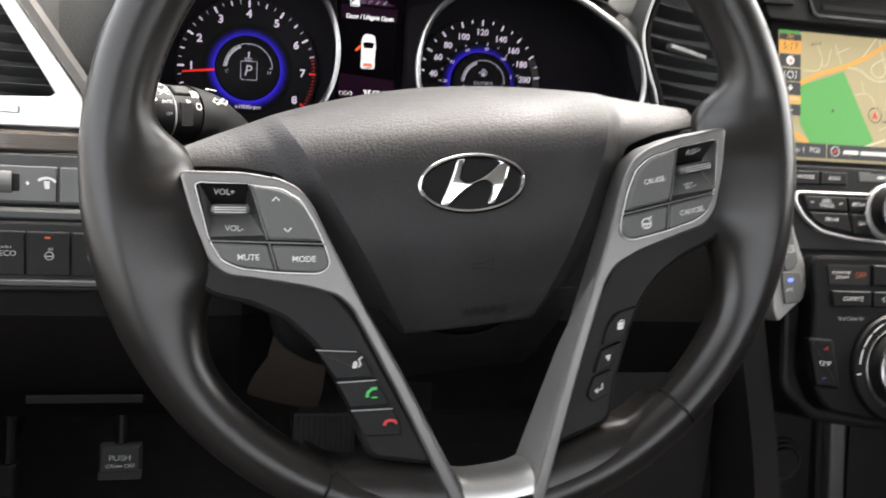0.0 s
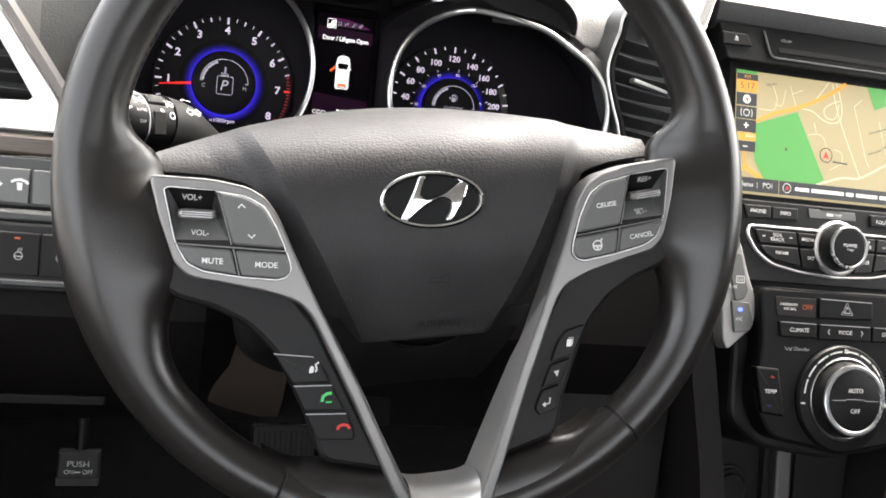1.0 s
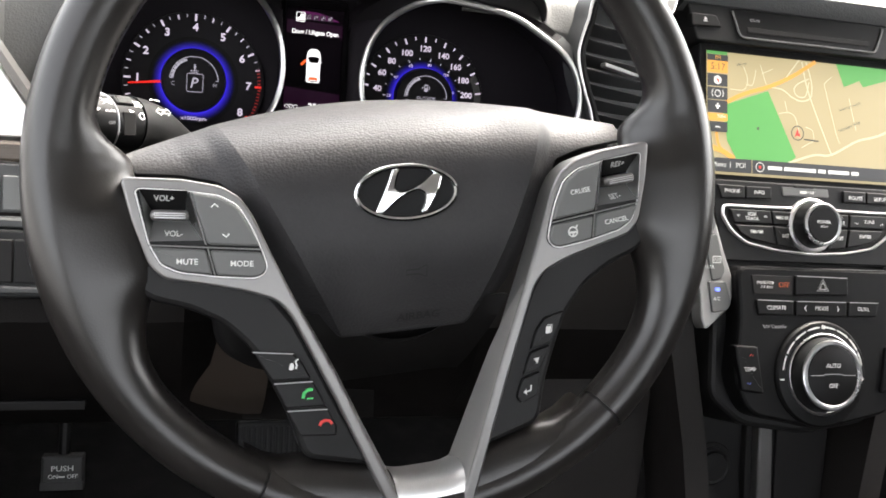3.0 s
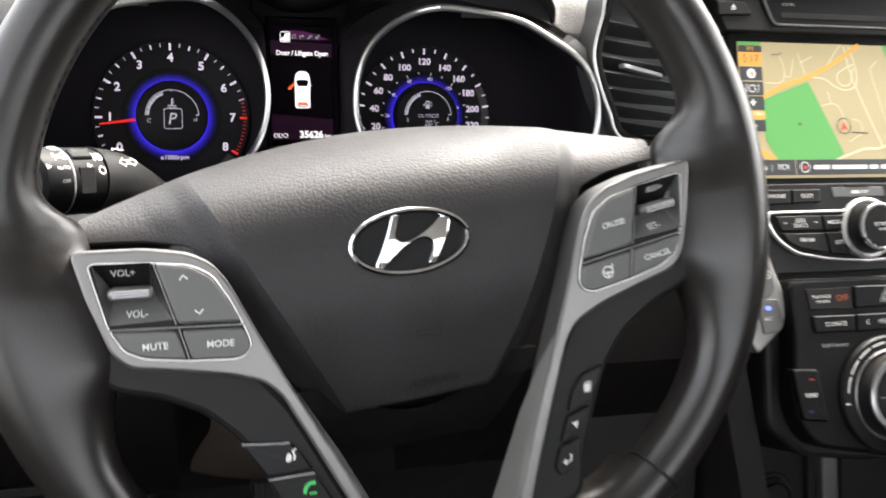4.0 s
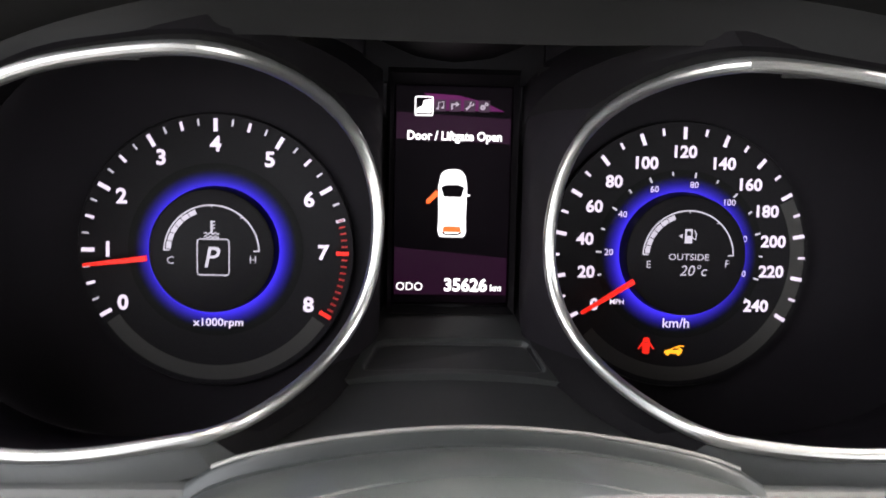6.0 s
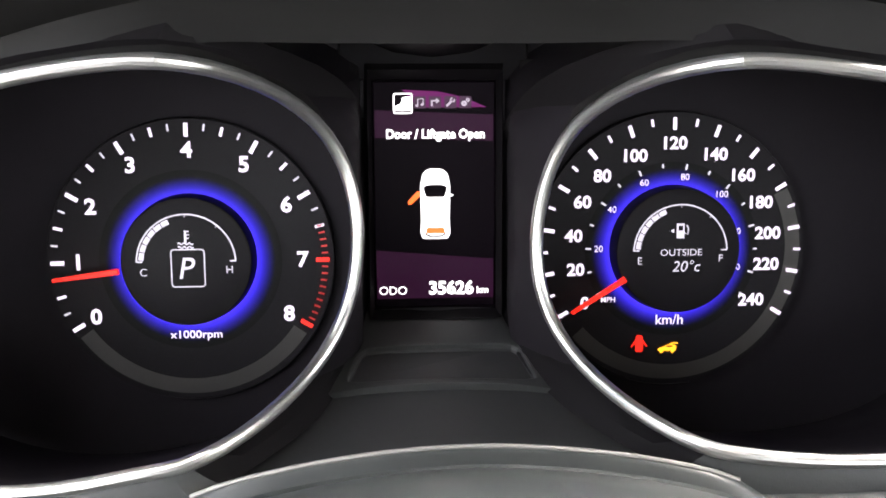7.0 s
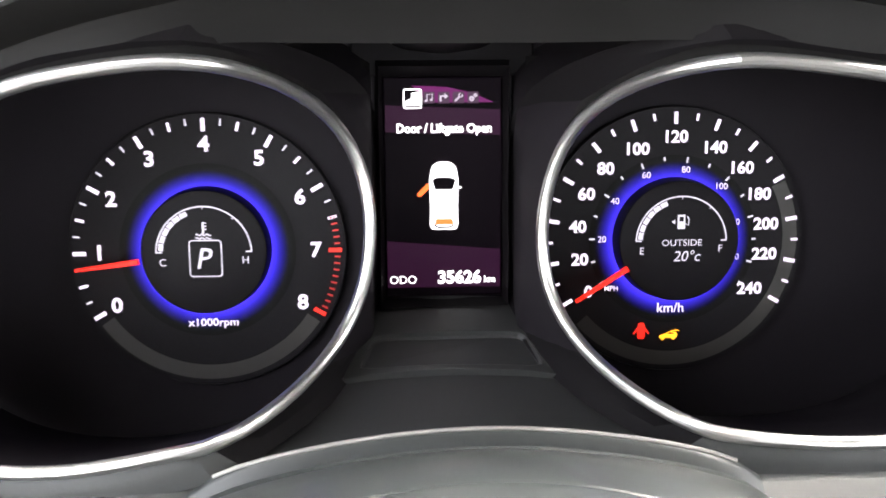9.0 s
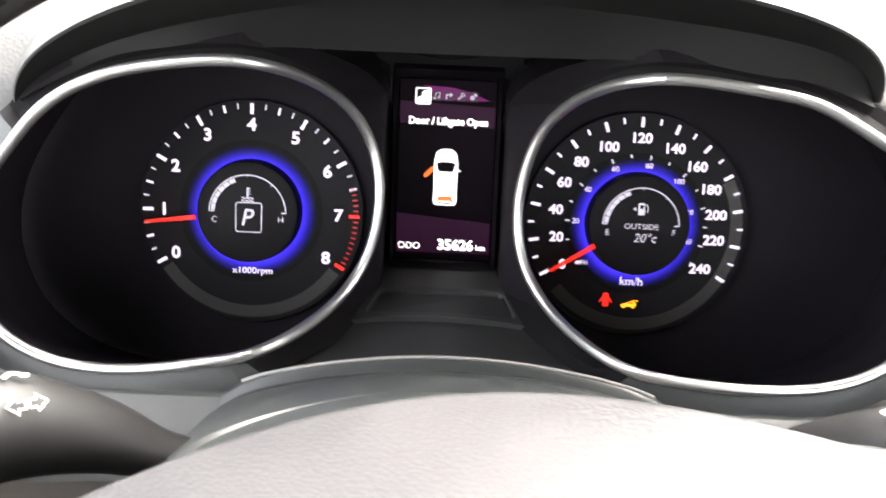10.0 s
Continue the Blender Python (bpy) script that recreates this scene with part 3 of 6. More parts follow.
fill([(hx - 0.0044, hz + 0.0085), (hx - 0.0028, hz + 0.0075), (hx - 0.0028, hz + 0.0095)], -0.0094, ic)
stroke([(hx + 0.0014, hz + 0.0078), (hx + 0.0028, hz + 0.007), (hx + 0.003, hz + 0.0095), (hx + 0.0022, hz + 0.011)], 0.0005, -0.0094, ic)
part("fuel_icon", ic, GLOW_DIM, speedo, smooth=0)
part("fuel_window", fill([(hx - 0.0011, hz + 0.0087), (hx + 0.0007, hz + 0.0087), (hx + 0.0007, hz + 0.0106), (hx - 0.0011, hz + 0.0106)], -0.0096), FACE, speedo, smooth=0)
d = fill(soft([(0.0842, -0.0864), (0.0871, -0.0864), (0.0873, -0.0835), (0.0872, -0.0806), (0.0868, -0.0793), (0.0845, -0.0793), (0.0841, -0.0806), (0.084, -0.0835)], 0.0006), Y)
for s in (-1, 1):
    fill([(0.08565 + s * 0.0014, -0.081), (0.08565 + s * 0.0021, -0.0818), (0.08565 + s * 0.0036, -0.0842), (0.08565 + s * 0.0032, -0.0845), (0.08565 + s * 0.0015, -0.0826)][::s], Y, d)
door = part("door_lamp", d, GLOW_RED, speedo, "red open-door warning lamp", smooth=0)
w = fill([(0.0845, -0.0818), (0.0868, -0.0818), (0.0865, -0.0811), (0.0848, -0.0811)], Y - 0.0001)
fill([(0.0846, -0.0854), (0.0867, -0.0854), (0.0867, -0.0851), (0.0846, -0.0851)], Y - 0.0001, w)
part("lamp_glazing", w, GLOW_DARKRED, door, "dim car glazing", smooth=0)
gate = fill(soft([(0.0936, -0.0862), (0.1013, -0.0862), (0.1017, -0.0844), (0.1008, -0.0836), (0.0978, -0.0835), (0.0962, -0.0844), (0.0938, -0.085)], 0.0005), Y)
for x in (0.0952, 0.0999):
    fill([(x + 0.0008 * math.cos(k * math.pi / 4), -0.0863 + 0.0008 * math.sin(k * math.pi / 4)) for k in range(8)], Y - 0.0001, gate)
stroke([(0.0986, -0.0835), (0.1003, -0.0829), (0.1023, -0.083)], 0.0005, Y, gate)
gate = part("tailgate_lamp", gate, GLOW_AMBER, speedo, "amber open-tailgate warning lamp", smooth=0)
part("lamp_glazing", fill([(0.0968, -0.0846), (0.1002, -0.0845), (0.0998, -0.0839), (0.0979, -0.0838)], Y - 0.0001), DEEP, gate, "dark car glazing", smooth=0)

# centre display between the dials
disp = thing("trip_display", DIAL, "dark trip display showing a white car with an open door", "display")
part("screen", prism(box_outline(-0.0245, -0.066, 0.0252, 0.026, 0.001), 0.0018, 0.006), LCD_BLACK, disp)
part("band", fill([(-0.0235, -0.062), (0.0242, -0.062), (0.0242, -0.046), (-0.0235, -0.042)], 0.0014), LCD_VIOLET, disp, "dark violet band", smooth=0)
part("band", fill([(-0.0235, 0.0145), (0.0242, 0.0125), (0.0242, 0.002), (-0.0235, 0.0035)], 0.0014), LCD_VIOLET, disp, "dark violet band", smooth=0)
part("swoosh", fill([(-0.0125, 0.0225), (0.002, 0.0218), (0.012, 0.0195), (0.0215, 0.0155), (-0.006, 0.0155)], 0.0013), LCD_PURPLE, disp, "purple curved flash", smooth=0)
part("message", words("Door / Liftgate Open", 0.0008, 0.0048, 0.0036, 0.001, wide=0.9, bold=0.045), LCD_WHITE, disp, smooth=0)
part("odometer_caption", words("ODO", -0.017, -0.0588, 0.0034, 0.001), LCD_WHITE, disp, smooth=0)
part("odometer", words("35626", 0.0068, -0.058, 0.0052, 0.001, bold=0.05, wide=1.0), LCD_WHITE, disp, smooth=0)
part("odometer_unit", words("km", 0.0197, -0.0589, 0.0028, 0.001, bold=0.03), LCD_WHITE, disp, smooth=0)
ic = stroke([Vector(p) for p in box_outline(-0.0158, 0.0133, -0.0086, 0.0209, 0.0008)], 0.0006, 0.001, closed=True)
fill(soft([(-0.0152, 0.0142), (-0.0092, 0.0142), (-0.0092, 0.02), (-0.0125, 0.0195), (-0.0128, 0.0172), (-0.0152, 0.0162)], 0.0006), 0.001, ic)
part("tab_selected", ic, LCD_WHITE, disp, "bright selected tab", smooth=0)
for i, x in enumerate((-0.0054, 0.0007, 0.0068, 0.0129)):
    q = fill(box_outline(x - 0.0024, 0.0151, x + 0.0024, 0.0199, 0.0004), 0.0011)
    tab = part("tab", q, LCD_TAB, disp, "dim violet tab", smooth=0)
    y, z = 0.0009, 0.0175
    if i == 0:  # two joined notes
        k = stroke([(x - 0.0008, z - 0.0012), (x - 0.0008, z + 0.0012), (x + 0.0013, z + 0.0016), (x + 0.0013, z - 0.0008)], 0.00045, y)
        for a, b in ((-0.0012, -0.0013), (0.0009, -0.0009)):
            fill([(x + a + 0.00065 * math.cos(n * math.pi / 4), z + b + 0.0005 * math.sin(n * math.pi / 4)) for n in range(8)], y, k)
    elif i == 1:  # turn arrow
        k = stroke([(x - 0.0013, z - 0.0016), (x - 0.0013, z + 0.0006), (x + 0.0005, z + 0.0006)], 0.0008, y)
        fill([(x + 0.0004, z - 0.0006), (x + 0.0018, z + 0.0006), (x + 0.0004, z + 0.0018)], y, k)
    elif i == 2:  # wrench
        k = stroke([(x - 0.0015, z - 0.0015), (x + 0.0005, z + 0.0004)], 0.0009, y)
        stroke([(x + 0.0016, z + 0.0012), (x + 0.0015, z + 0.0003), (x + 0.0004, z + 0.0002), (x + 0.0001, z + 0.0012), (x + 0.0008, z + 0.0017)], 0.0006, y, k)
    else:  # two wheels
        k = stroke([(x - 0.0006 + 0.0007 * math.cos(n * math.pi / 5), z - 0.0005 + 0.0007 * math.sin(n * math.pi / 5)) for n in range(10)], 0.0009, y, closed=True)
        stroke([(x + 0.0009 + 0.0005 * math.cos(n * math.pi / 5), z + 0.0009 + 0.0005 * math.sin(n * math.pi / 5)) for n in range(10)], 0.0006, y, k, closed=True)
    part("tab_icon", k, LCD_GREY, tab, smooth=0)
body = soft([(-0.0046, -0.0374), (0.0056, -0.0374), (0.0066, -0.0352), (0.0063, -0.03), (0.0066, -0.016), (0.0056, -0.0108), (0.0032, -0.0089), (-0.0022, -0.0089), (-0.0046, -0.0108), (-0.0056, -0.016), (-0.0053, -0.03), (-0.0056, -0.0352)], 0.0014)
car = fill(body, 0.001)
fill([(0.0062, -0.0188), (0.0079, -0.0195), (0.0077, -0.0201), (0.0062, -0.02)], 0.001, car)
car = part("car_shape", car, LCD_WHITE, disp, "white car seen from above", smooth=0)
part("car_windscreen", fill(soft([(-0.0032, -0.0204), (0.0042, -0.0204), (0.0054, -0.0163), (0.003, -0.0154), (-0.002, -0.0154), (-0.0044, -0.0163)], 0.0006), 0.0008), LCD_BLACK, car, smooth=0)
for s in (-1, 1):
    part("car_side_glass", stroke([(0.0005 + s * 0.0049, -0.0205), (0.0005 + s * 0.0046, -0.0315)], 0.0003, 0.0008), LCD_GREY, car, smooth=0)
part("car_rear_glass", stroke([(-0.0036, -0.0352), (-0.002, -0.0363), (0.003, -0.0363), (0.0046, -0.0352)], 0.0007, 0.0007), LCD_BLACK, car, smooth=0)
part("car_door", fill([(-0.0056, -0.0182), (-0.0066, -0.0179), (-0.0106, -0.022), (-0.0104, -0.0233), (-0.0092, -0.0233), (-0.0056, -0.02)], 0.0008), LCD_ORANGE, disp, "orange open door", smooth=0)
part("car_tailgate", fill(soft([(-0.0034, -0.0352), (0.0044, -0.0352), (0.004, -0.0328), (-0.003, -0.0328)], 0.0007), 0.0008), LCD_ORANGE, disp, "orange open tailgate", smooth=0)
part("display_frame", loft([[Vector((x * k, y, z0 if z < -0.02 else z1)) for x, z in ((-0.0262, -0.05), (0.0268, -0.05), (0.0268, 0.0), (-0.0262, 0.0))] for k, y, z0, z1 in ((0.935, 0.0012, -0.0665, 0.0265), (1.0, -0.006, -0.069, 0.030), (1.06, 0.004, -0.071, 0.034))], closed=True), NIGHT, disp, "dark sloped display frame", smooth=0)

part("display_top", prism(box_outline(-0.0375, 0.0262, 0.038, 0.06, 0.002), 0.0008, 0.004, 0.001), NIGHT, disp, "black panel above the screen")

# sloping trim below the display, with a shallow pocket
trim = thing("cluster_lower_trim", DIAL, "dark plastic trim with a shallow pocket below the trip display", "trim")
def slope(v):
    """Point on the slope: v from 0 at the display to 1 at the column."""
    return 0.002 - 0.094 * v, -0.066 - 0.037 * v - 0.002 * math.sin(math.pi * v)
up = Vector((0, -0.37, 0.93)).normalized()


def on_slope(q, lift=0.0):
    """A point of the slope from its width and the way down it, in metres."""
    y, z = slope(q[1] / 0.101)
    return Vector((q[0], y, z - 1.1 * q[0] ** 2)) + up * lift


edge = even(soft([(-0.029, 0.0), (0.029, 0.0), (0.0335, 0.014), (0.053, 0.0515), (0.03, 0.0482), (0.0, 0.0472), (-0.03, 0.0482), (-0.048, 0.0505), (-0.032, 0.014)], 0.002), 96, (0.0, 0.036))
hole = even(soft([(-0.0298, 0.0243), (0.031, 0.0237), (0.0365, 0.0445), (-0.0355, 0.044)], 0.004, 6), 96, (0.0, 0.036))
rows = [[on_slope(q, h) for q in o] for o, h in ((inset(edge, -0.0006), -0.006), (inset(edge, -0.0004), -0.001), (edge, 0.0), (inset(hole, -0.0008), 0.0), (inset(hole, -0.0002), -0.0003), (hole, -0.001), (inset(hole, 0.0004), -0.0028))]
part("slope", loft(rows, closed=True), DASH_SMOOTH, trim)
# the recess's shade is put into the floor's darker colour
part("pocket", duct([on_slope(q, -0.002) for q in inset(hole, 0.0002)], [on_slope(q, -0.0026) for q in inset(hole, 0.0009)]), SKIRT_SHADED, trim, "pocket floor with its shade in the colour", smooth=0)
rows = []
for k in range(9):
    v = 0.42 + 0.58 * k / 8
    hw = 0.029 + 0.045 * v ** 1.3
    y, z = slope(v)
    rows.append([Vector((hw * u, y, z - 0.001 * u * u)) - up * 0.003 for u in (-1, -0.75, -0.4, 0, 0.4, 0.75, 1)])
# darker colour stands in for the shadow lying below the slope
part("apron", solid(rows, (0, 0.004, -0.004)), SKIRT_SHADED, trim, "strip between the slope and the column, coloured dark for its shadow")

# skirt below the rings and the column's shroud
rows = []
for i in range(25):
    x = -0.235 + 0.47 * i / 24
    rows.append([Vector((x, y, z)) for y, z in ((-0.083, -0.1045), (-0.092, -0.1055), (-0.101, -0.1095), (-0.112, -0.122), (-0.117, -0.134), (-0.118, -0.146))])
part("cluster_skirt", solid(rows, (0, 0.008, -0.004)), SKIRT, dash, "smooth dark strip below the instruments")

column = thing("steering_column", DIAL, "dark grey plastic steering column shroud", "steering column")
rows = []
for y, hw, top, low, bow in ((-0.0967, 0.0905, -0.095, -0.16, 0), (-0.098, 0.0915, -0.0909, -0.17, 0), (-0.0989, 0.0921, -0.0893, -0.172, 0), (-0.1, 0.0925, -0.0888, -0.173, 0), (-0.1011, 0.0928, -0.0893, -0.175, 0), (-0.1019, 0.093, -0.0907, -0.178, 0.1), (-0.1028, 0.0932, -0.0937, -0.18, 0.2), (-0.1052, 0.0936, -0.0952, -0.18, 0.4), (-0.1064, 0.094, -0.0934, -0.182, 0.6),
                            (-0.108, 0.0945, -0.0929, -0.184, 0.8), (-0.116, 0.096, -0.0925, -0.19, 2.2), (-0.131, 0.0985, -0.0935, -0.195, 4.5), (-0.1328, 0.0938, -0.0942, -0.195, 4.5), (-0.1338, 0.0918, -0.0938, -0.195, 4.5),
                            (-0.1355, 0.0905, -0.0922, -0.195, 4.5), (-0.14, 0.0895, -0.0918, -0.195, 4.5), (-0.15, 0.0885, -0.0928, -0.195, 4.2), (-0.18, 0.087, -0.0958, -0.2, 3.0), (-0.215, 0.083, -0.099, -0.2, 1.5), (-0.25, 0.078, -0.102, -0.195, 0.5), (-0.285, 0.068, -0.105, -0.19, 0)):
    us = [-1 + 2 * j / 24 for j in range(25)]
    sec = [Vector((0.005 + hw * u, y - bow * (hw * u) ** 2, top - (0.0145 * abs(u) ** 1.9 if y > -0.12 else 0.0125 * abs(u) ** 2.2) - 0.004 * abs(u) ** 14)) for u in us]
    sec += [Vector((0.005 + hw * (1.0 - 0.25 * k * k), y, (top - 0.0185) * (1 - k) + low * k)) for k in (0.15, 0.4, 0.7, 0.95)]
    sec += [Vector((0.005 - hw * (1.0 - 0.25 * k * k), y, (top - 0.0185) * (1 - k) + low * k)) for k in (0.95, 0.7, 0.4, 0.15)]
    rows.append(sec)
part("shroud", loft(rows, closed=True, ends=True), SHROUD, column)
# the lip's highlight, put in as a thin strip of paler material
part("edge_highlight", tube([rows[3][j] + Vector((0, -0.0004, 0.0)) for j in range(1, 24)], 0.0009, closed=False, n=8), WING, column, "thin pale strip standing in for the highlight on the shroud's edge")


# ---- steering wheel ----
wheel = thing("steering_wheel", WHEEL, "black leather steering wheel with grey spoke trims and buttons", "steering wheel")


def rim_radius(deg):
    """Half the rim's thickness, and the radius of its middle line, at an angle from the right."""
    up = math.degrees(math.asin(max(-1, min(1, math.sin(radians(deg))))))
    k = min(max((up + 45) / 60, 0), 1)
    base = 0.0142 + 0.0012 * k * k * (3 - 2 * k)
    r = base + (0.018 - base) * math.exp(-((up + 8) / 16) ** 2)
    return r


FLARE = ((-0.1, 0.0), (-0.085, 0.002), (-0.07, 0.007), (-0.058, 0.0125), (-0.048, 0.0195), (-0.04, 0.0235), (-0.005, 0.0225), (0.01, 0.0195), (0.02, 0.0185), (0.025, 0.0155), (0.029, 0.0105), (0.033, 0.0058), (0.038, 0.0026), (0.046, 0.0))
RIM_DROP = 0.004  # the rim's centre lies below the badge


def flare(deg):
    """How far the leather reaches inwards from the rim where the side spokes leave it."""
    z, c = 0.169 * math.sin(radians(deg)) - RIM_DROP, math.cos(radians(deg))
    if abs(c) < 0.6:
        return 0.0
    near = [float(np.interp(z + 0.001 * j, [f[0] for f in FLARE], [f[1] for f in FLARE])) for j in range(-4, 5)]
    return sum(near) / 9


def rim_part(a0, a1, grow=0.0, n=32, mat=LEATHER, name="rim", label="", steps=None):
    k = steps or max(4, int(1.5 * abs(a1 - a0)))
    rows = []
    for i in range(k + 1):
        a = a0 + (a1 - a0) * i / k
        r = rim_radius(a) + grow
        c, s = math.cos(radians(a)), math.sin(radians(a))
        m = 0.1892 - rim_radius(a)
        row = []
        for w in (2 * math.pi * j / n for j in range(n)):
            # the flare runs level towards the hub
            inner = max(0, -math.cos(w))
            q, e = m + r * math.cos(w), flare(a) * inner ** 1.3
            # above the trims the leather sinks back to meet the cover's end
            u = min(max((s * 0.169 + 0.004) / 0.026, 0), 1)
            sink = 0.011 * u * u * (3 - 2 * u) * min(flare(a) / 0.016, 1) * inner ** 1.3
            row.append(Vector((q * c - math.copysign(e, c), r * 1.06 * math.sin(w) + sink, q * s - RIM_DROP)))
        rows.append(row)
    return part(name, loft(rows, closed=True, ends=abs(a1 - a0) < 359), mat, wheel, label, smooth=60)


rim_part(-51.5, 239.0, name="rim", label="grained black leather rim")
rim_part(239.6, 307.9, grow=-0.0003, mat=LEATHER, name="rim_bottom", label="smooth worn leather lower rim")
for a in (239.3, 308.2):
    rim_part(a - 0.35, a + 0.35, grow=-0.0012, mat=MATT, name="rim_seam", steps=2)
st = bmesh.new()
for i in range(150):
    a = -50 + 289 * i / 150
    if flare(a) > 0.0005:
        continue
    m = 0.1892 - 2 * rim_radius(a)
    c, s = math.cos(radians(a)), math.sin(radians(a))
    p, q = Vector(((m + 0.0004) * c, -0.004, (m + 0.0004) * s - RIM_DROP)), Vector((-s, 0, c)) * 0.0011
    tube([p - q, p, p + q], 0.00022, closed=False, n=4, bm=st)
tagged(part("stitching", st, MATT, wheel), "fine black stitching along the inner rim", kind="stuff")


def top_edge(x):
    return 0.0505 - 0.027 * (abs(x) / 0.14) ** 1.9


def bezel_inner(x):
    """Lower edge of the hub's cover, along the grey trims and across the bottom."""
    pts = ((0.0, -0.086), (0.036, -0.0855), (0.0435, -0.081), (0.0525, -0.0735), (0.0625, -0.0615), (0.0725, -0.0355), (0.0805, -0.0135), (0.0865, -0.0012), (0.0955, 0.0047), (0.113, 0.0092), (0.13, 0.0112), (0.15, 0.0125))
    x = abs(x)
    for a, b in zip(pts, pts[1:]):
        if x <= b[0]:
            return a[1] + (b[1] - a[1]) * (x - a[0]) / (b[0] - a[0])
    return pts[-1][1]


def facet(z):
    """Half the width of the cover's raised middle facet at a height."""
    return 0.036 + 0.051 * min(max((z + 0.084) / 0.108, 0), 1.25)


def cover_depth(x, z):
    out = max(0, abs(x) - facet(z))
    d = -0.0065 + 0.85 * min(out, 0.01) + 0.33 * (min(out, 0.026) - min(out, 0.01)) + 0.1 * max(0, out - 0.026) + 0.15 * x * x + 6.3 * max(0, -0.02 - z) ** 2
    k = min(max((z + 0.014) / (top_edge(x) + 0.014), 0), 1)
    return d + max(0.011, 0.082 - 0.07 * (x / 0.14) ** 2) * (0.35 * k ** 2 + 0.65 * k ** 4.5)


CREASE = 22
rows = []
for i in range(-48, 49):
    s, u = math.copysign(1, i), abs(i)
    # columns fan out so that one of them runs along each crease
    if u <= CREASE:
        xb, xt = 0.0357 * u / CREASE, 0.0925 * u / CREASE
    else:
        k = (u - CREASE) / (48 - CREASE)
        xb, xt = 0.0357 + 0.1048 * k, 0.0925 + 0.048 * k
    b, t = bezel_inner(xb), top_edge(xt)
    r = [Vector((s * xb, cover_depth(xb, b) + 0.012, b)), Vector((s * xb, cover_depth(xb, b + 0.0006) + 0.0015, b))]
    for j in range(81):
        z = b + 0.0012 + (t - 0.0012 - b) * math.sin(math.pi / 2 * j / 80)
        x = xb + (xt - xb) * (z - b) / (t - b)
        r.append(Vector((s * x, cover_depth(x, z), z)))
    y0 = cover_depth(xt, t)
    r += [Vector((s * xt, y0 + 0.006, t - 0.0008)), Vector((s * xt, y0 + 0.009, t - 0.004)), Vector((s * xt, y0 + 0.01, t - 0.03))]
    rows.append(r)
for k in (0, -1):  # rolled ends beside the rim
    end = [Vector((p.x + math.copysign(0.0008, p.x), p.y + 0.0012, p.z)) for p in rows[k]]
    back = [Vector((p.x + math.copysign(0.001, p.x), p.y + 0.012, p.z)) for p in rows[k]]
    rows = [back, end] + rows if k == 0 else rows + [end, back]
shell = loft(rows[:29])
loft(rows[28:73], bm=shell)
loft(rows[72:], bm=shell)
cover = part("airbag_cover", shell, PAD, wheel, "grained dark airbag cover", smooth=30)


def on_cover(bm):
    """Lays a flat mark on the cover's curved face."""
    for v in bm.verts:
        v.co.y = cover_depth(v.co.x, v.co.z) - 0.0008
    return bm


# flat marks; the shade of the pressed relief is painted near black
part("horn_mark", on_cover(stroke([(-0.0013, -0.0498), (0.0053, -0.0498), (0.0101, -0.0477), (0.0101, -0.0542), (0.0053, -0.0524), (-0.0013, -0.0524)], 0.0008, 0, closed=True)), EMBOSS_SHADE, cover, "pressed horn mark, drawn flat in the dark of its shade", smooth=0)
part("airbag_mark", on_cover(words("AIRBAG", 0.0070, -0.0771, 0.0044, 0, wide=1.15, bold=0.03)), EMBOSS_SHADE, cover, "pressed lettering, drawn flat in the dark of its shade", smooth=0)

# lower hub: dark plate behind the cover, down to the lower spoke
rows = []
for z, hw, y in ((-0.07, 0.06, 0.0165), (-0.082, 0.0545, 0.0215), (-0.09, 0.0515, 0.029), (-0.1, 0.0475, 0.04), (-0.11, 0.0435, 0.052), (-0.118, 0.04, 0.064)):
    rows.append([Vector((hw * u, y - 0.006 * u ** 6, z)) for u in [-1 + k / 8 for k in range(17)]])
part("hub_plate", solid(rows, (0, 0.006, 0)), HUB_BLACK, wheel, "smooth black lower hub")
part("hub_back", turned([(0.0, 0.085), (0.04, 0.085), (0.05, 0.07), (0.056, 0.04), (0.05, 0.02)], 0, -0.04, 40), BLACK, wheel)

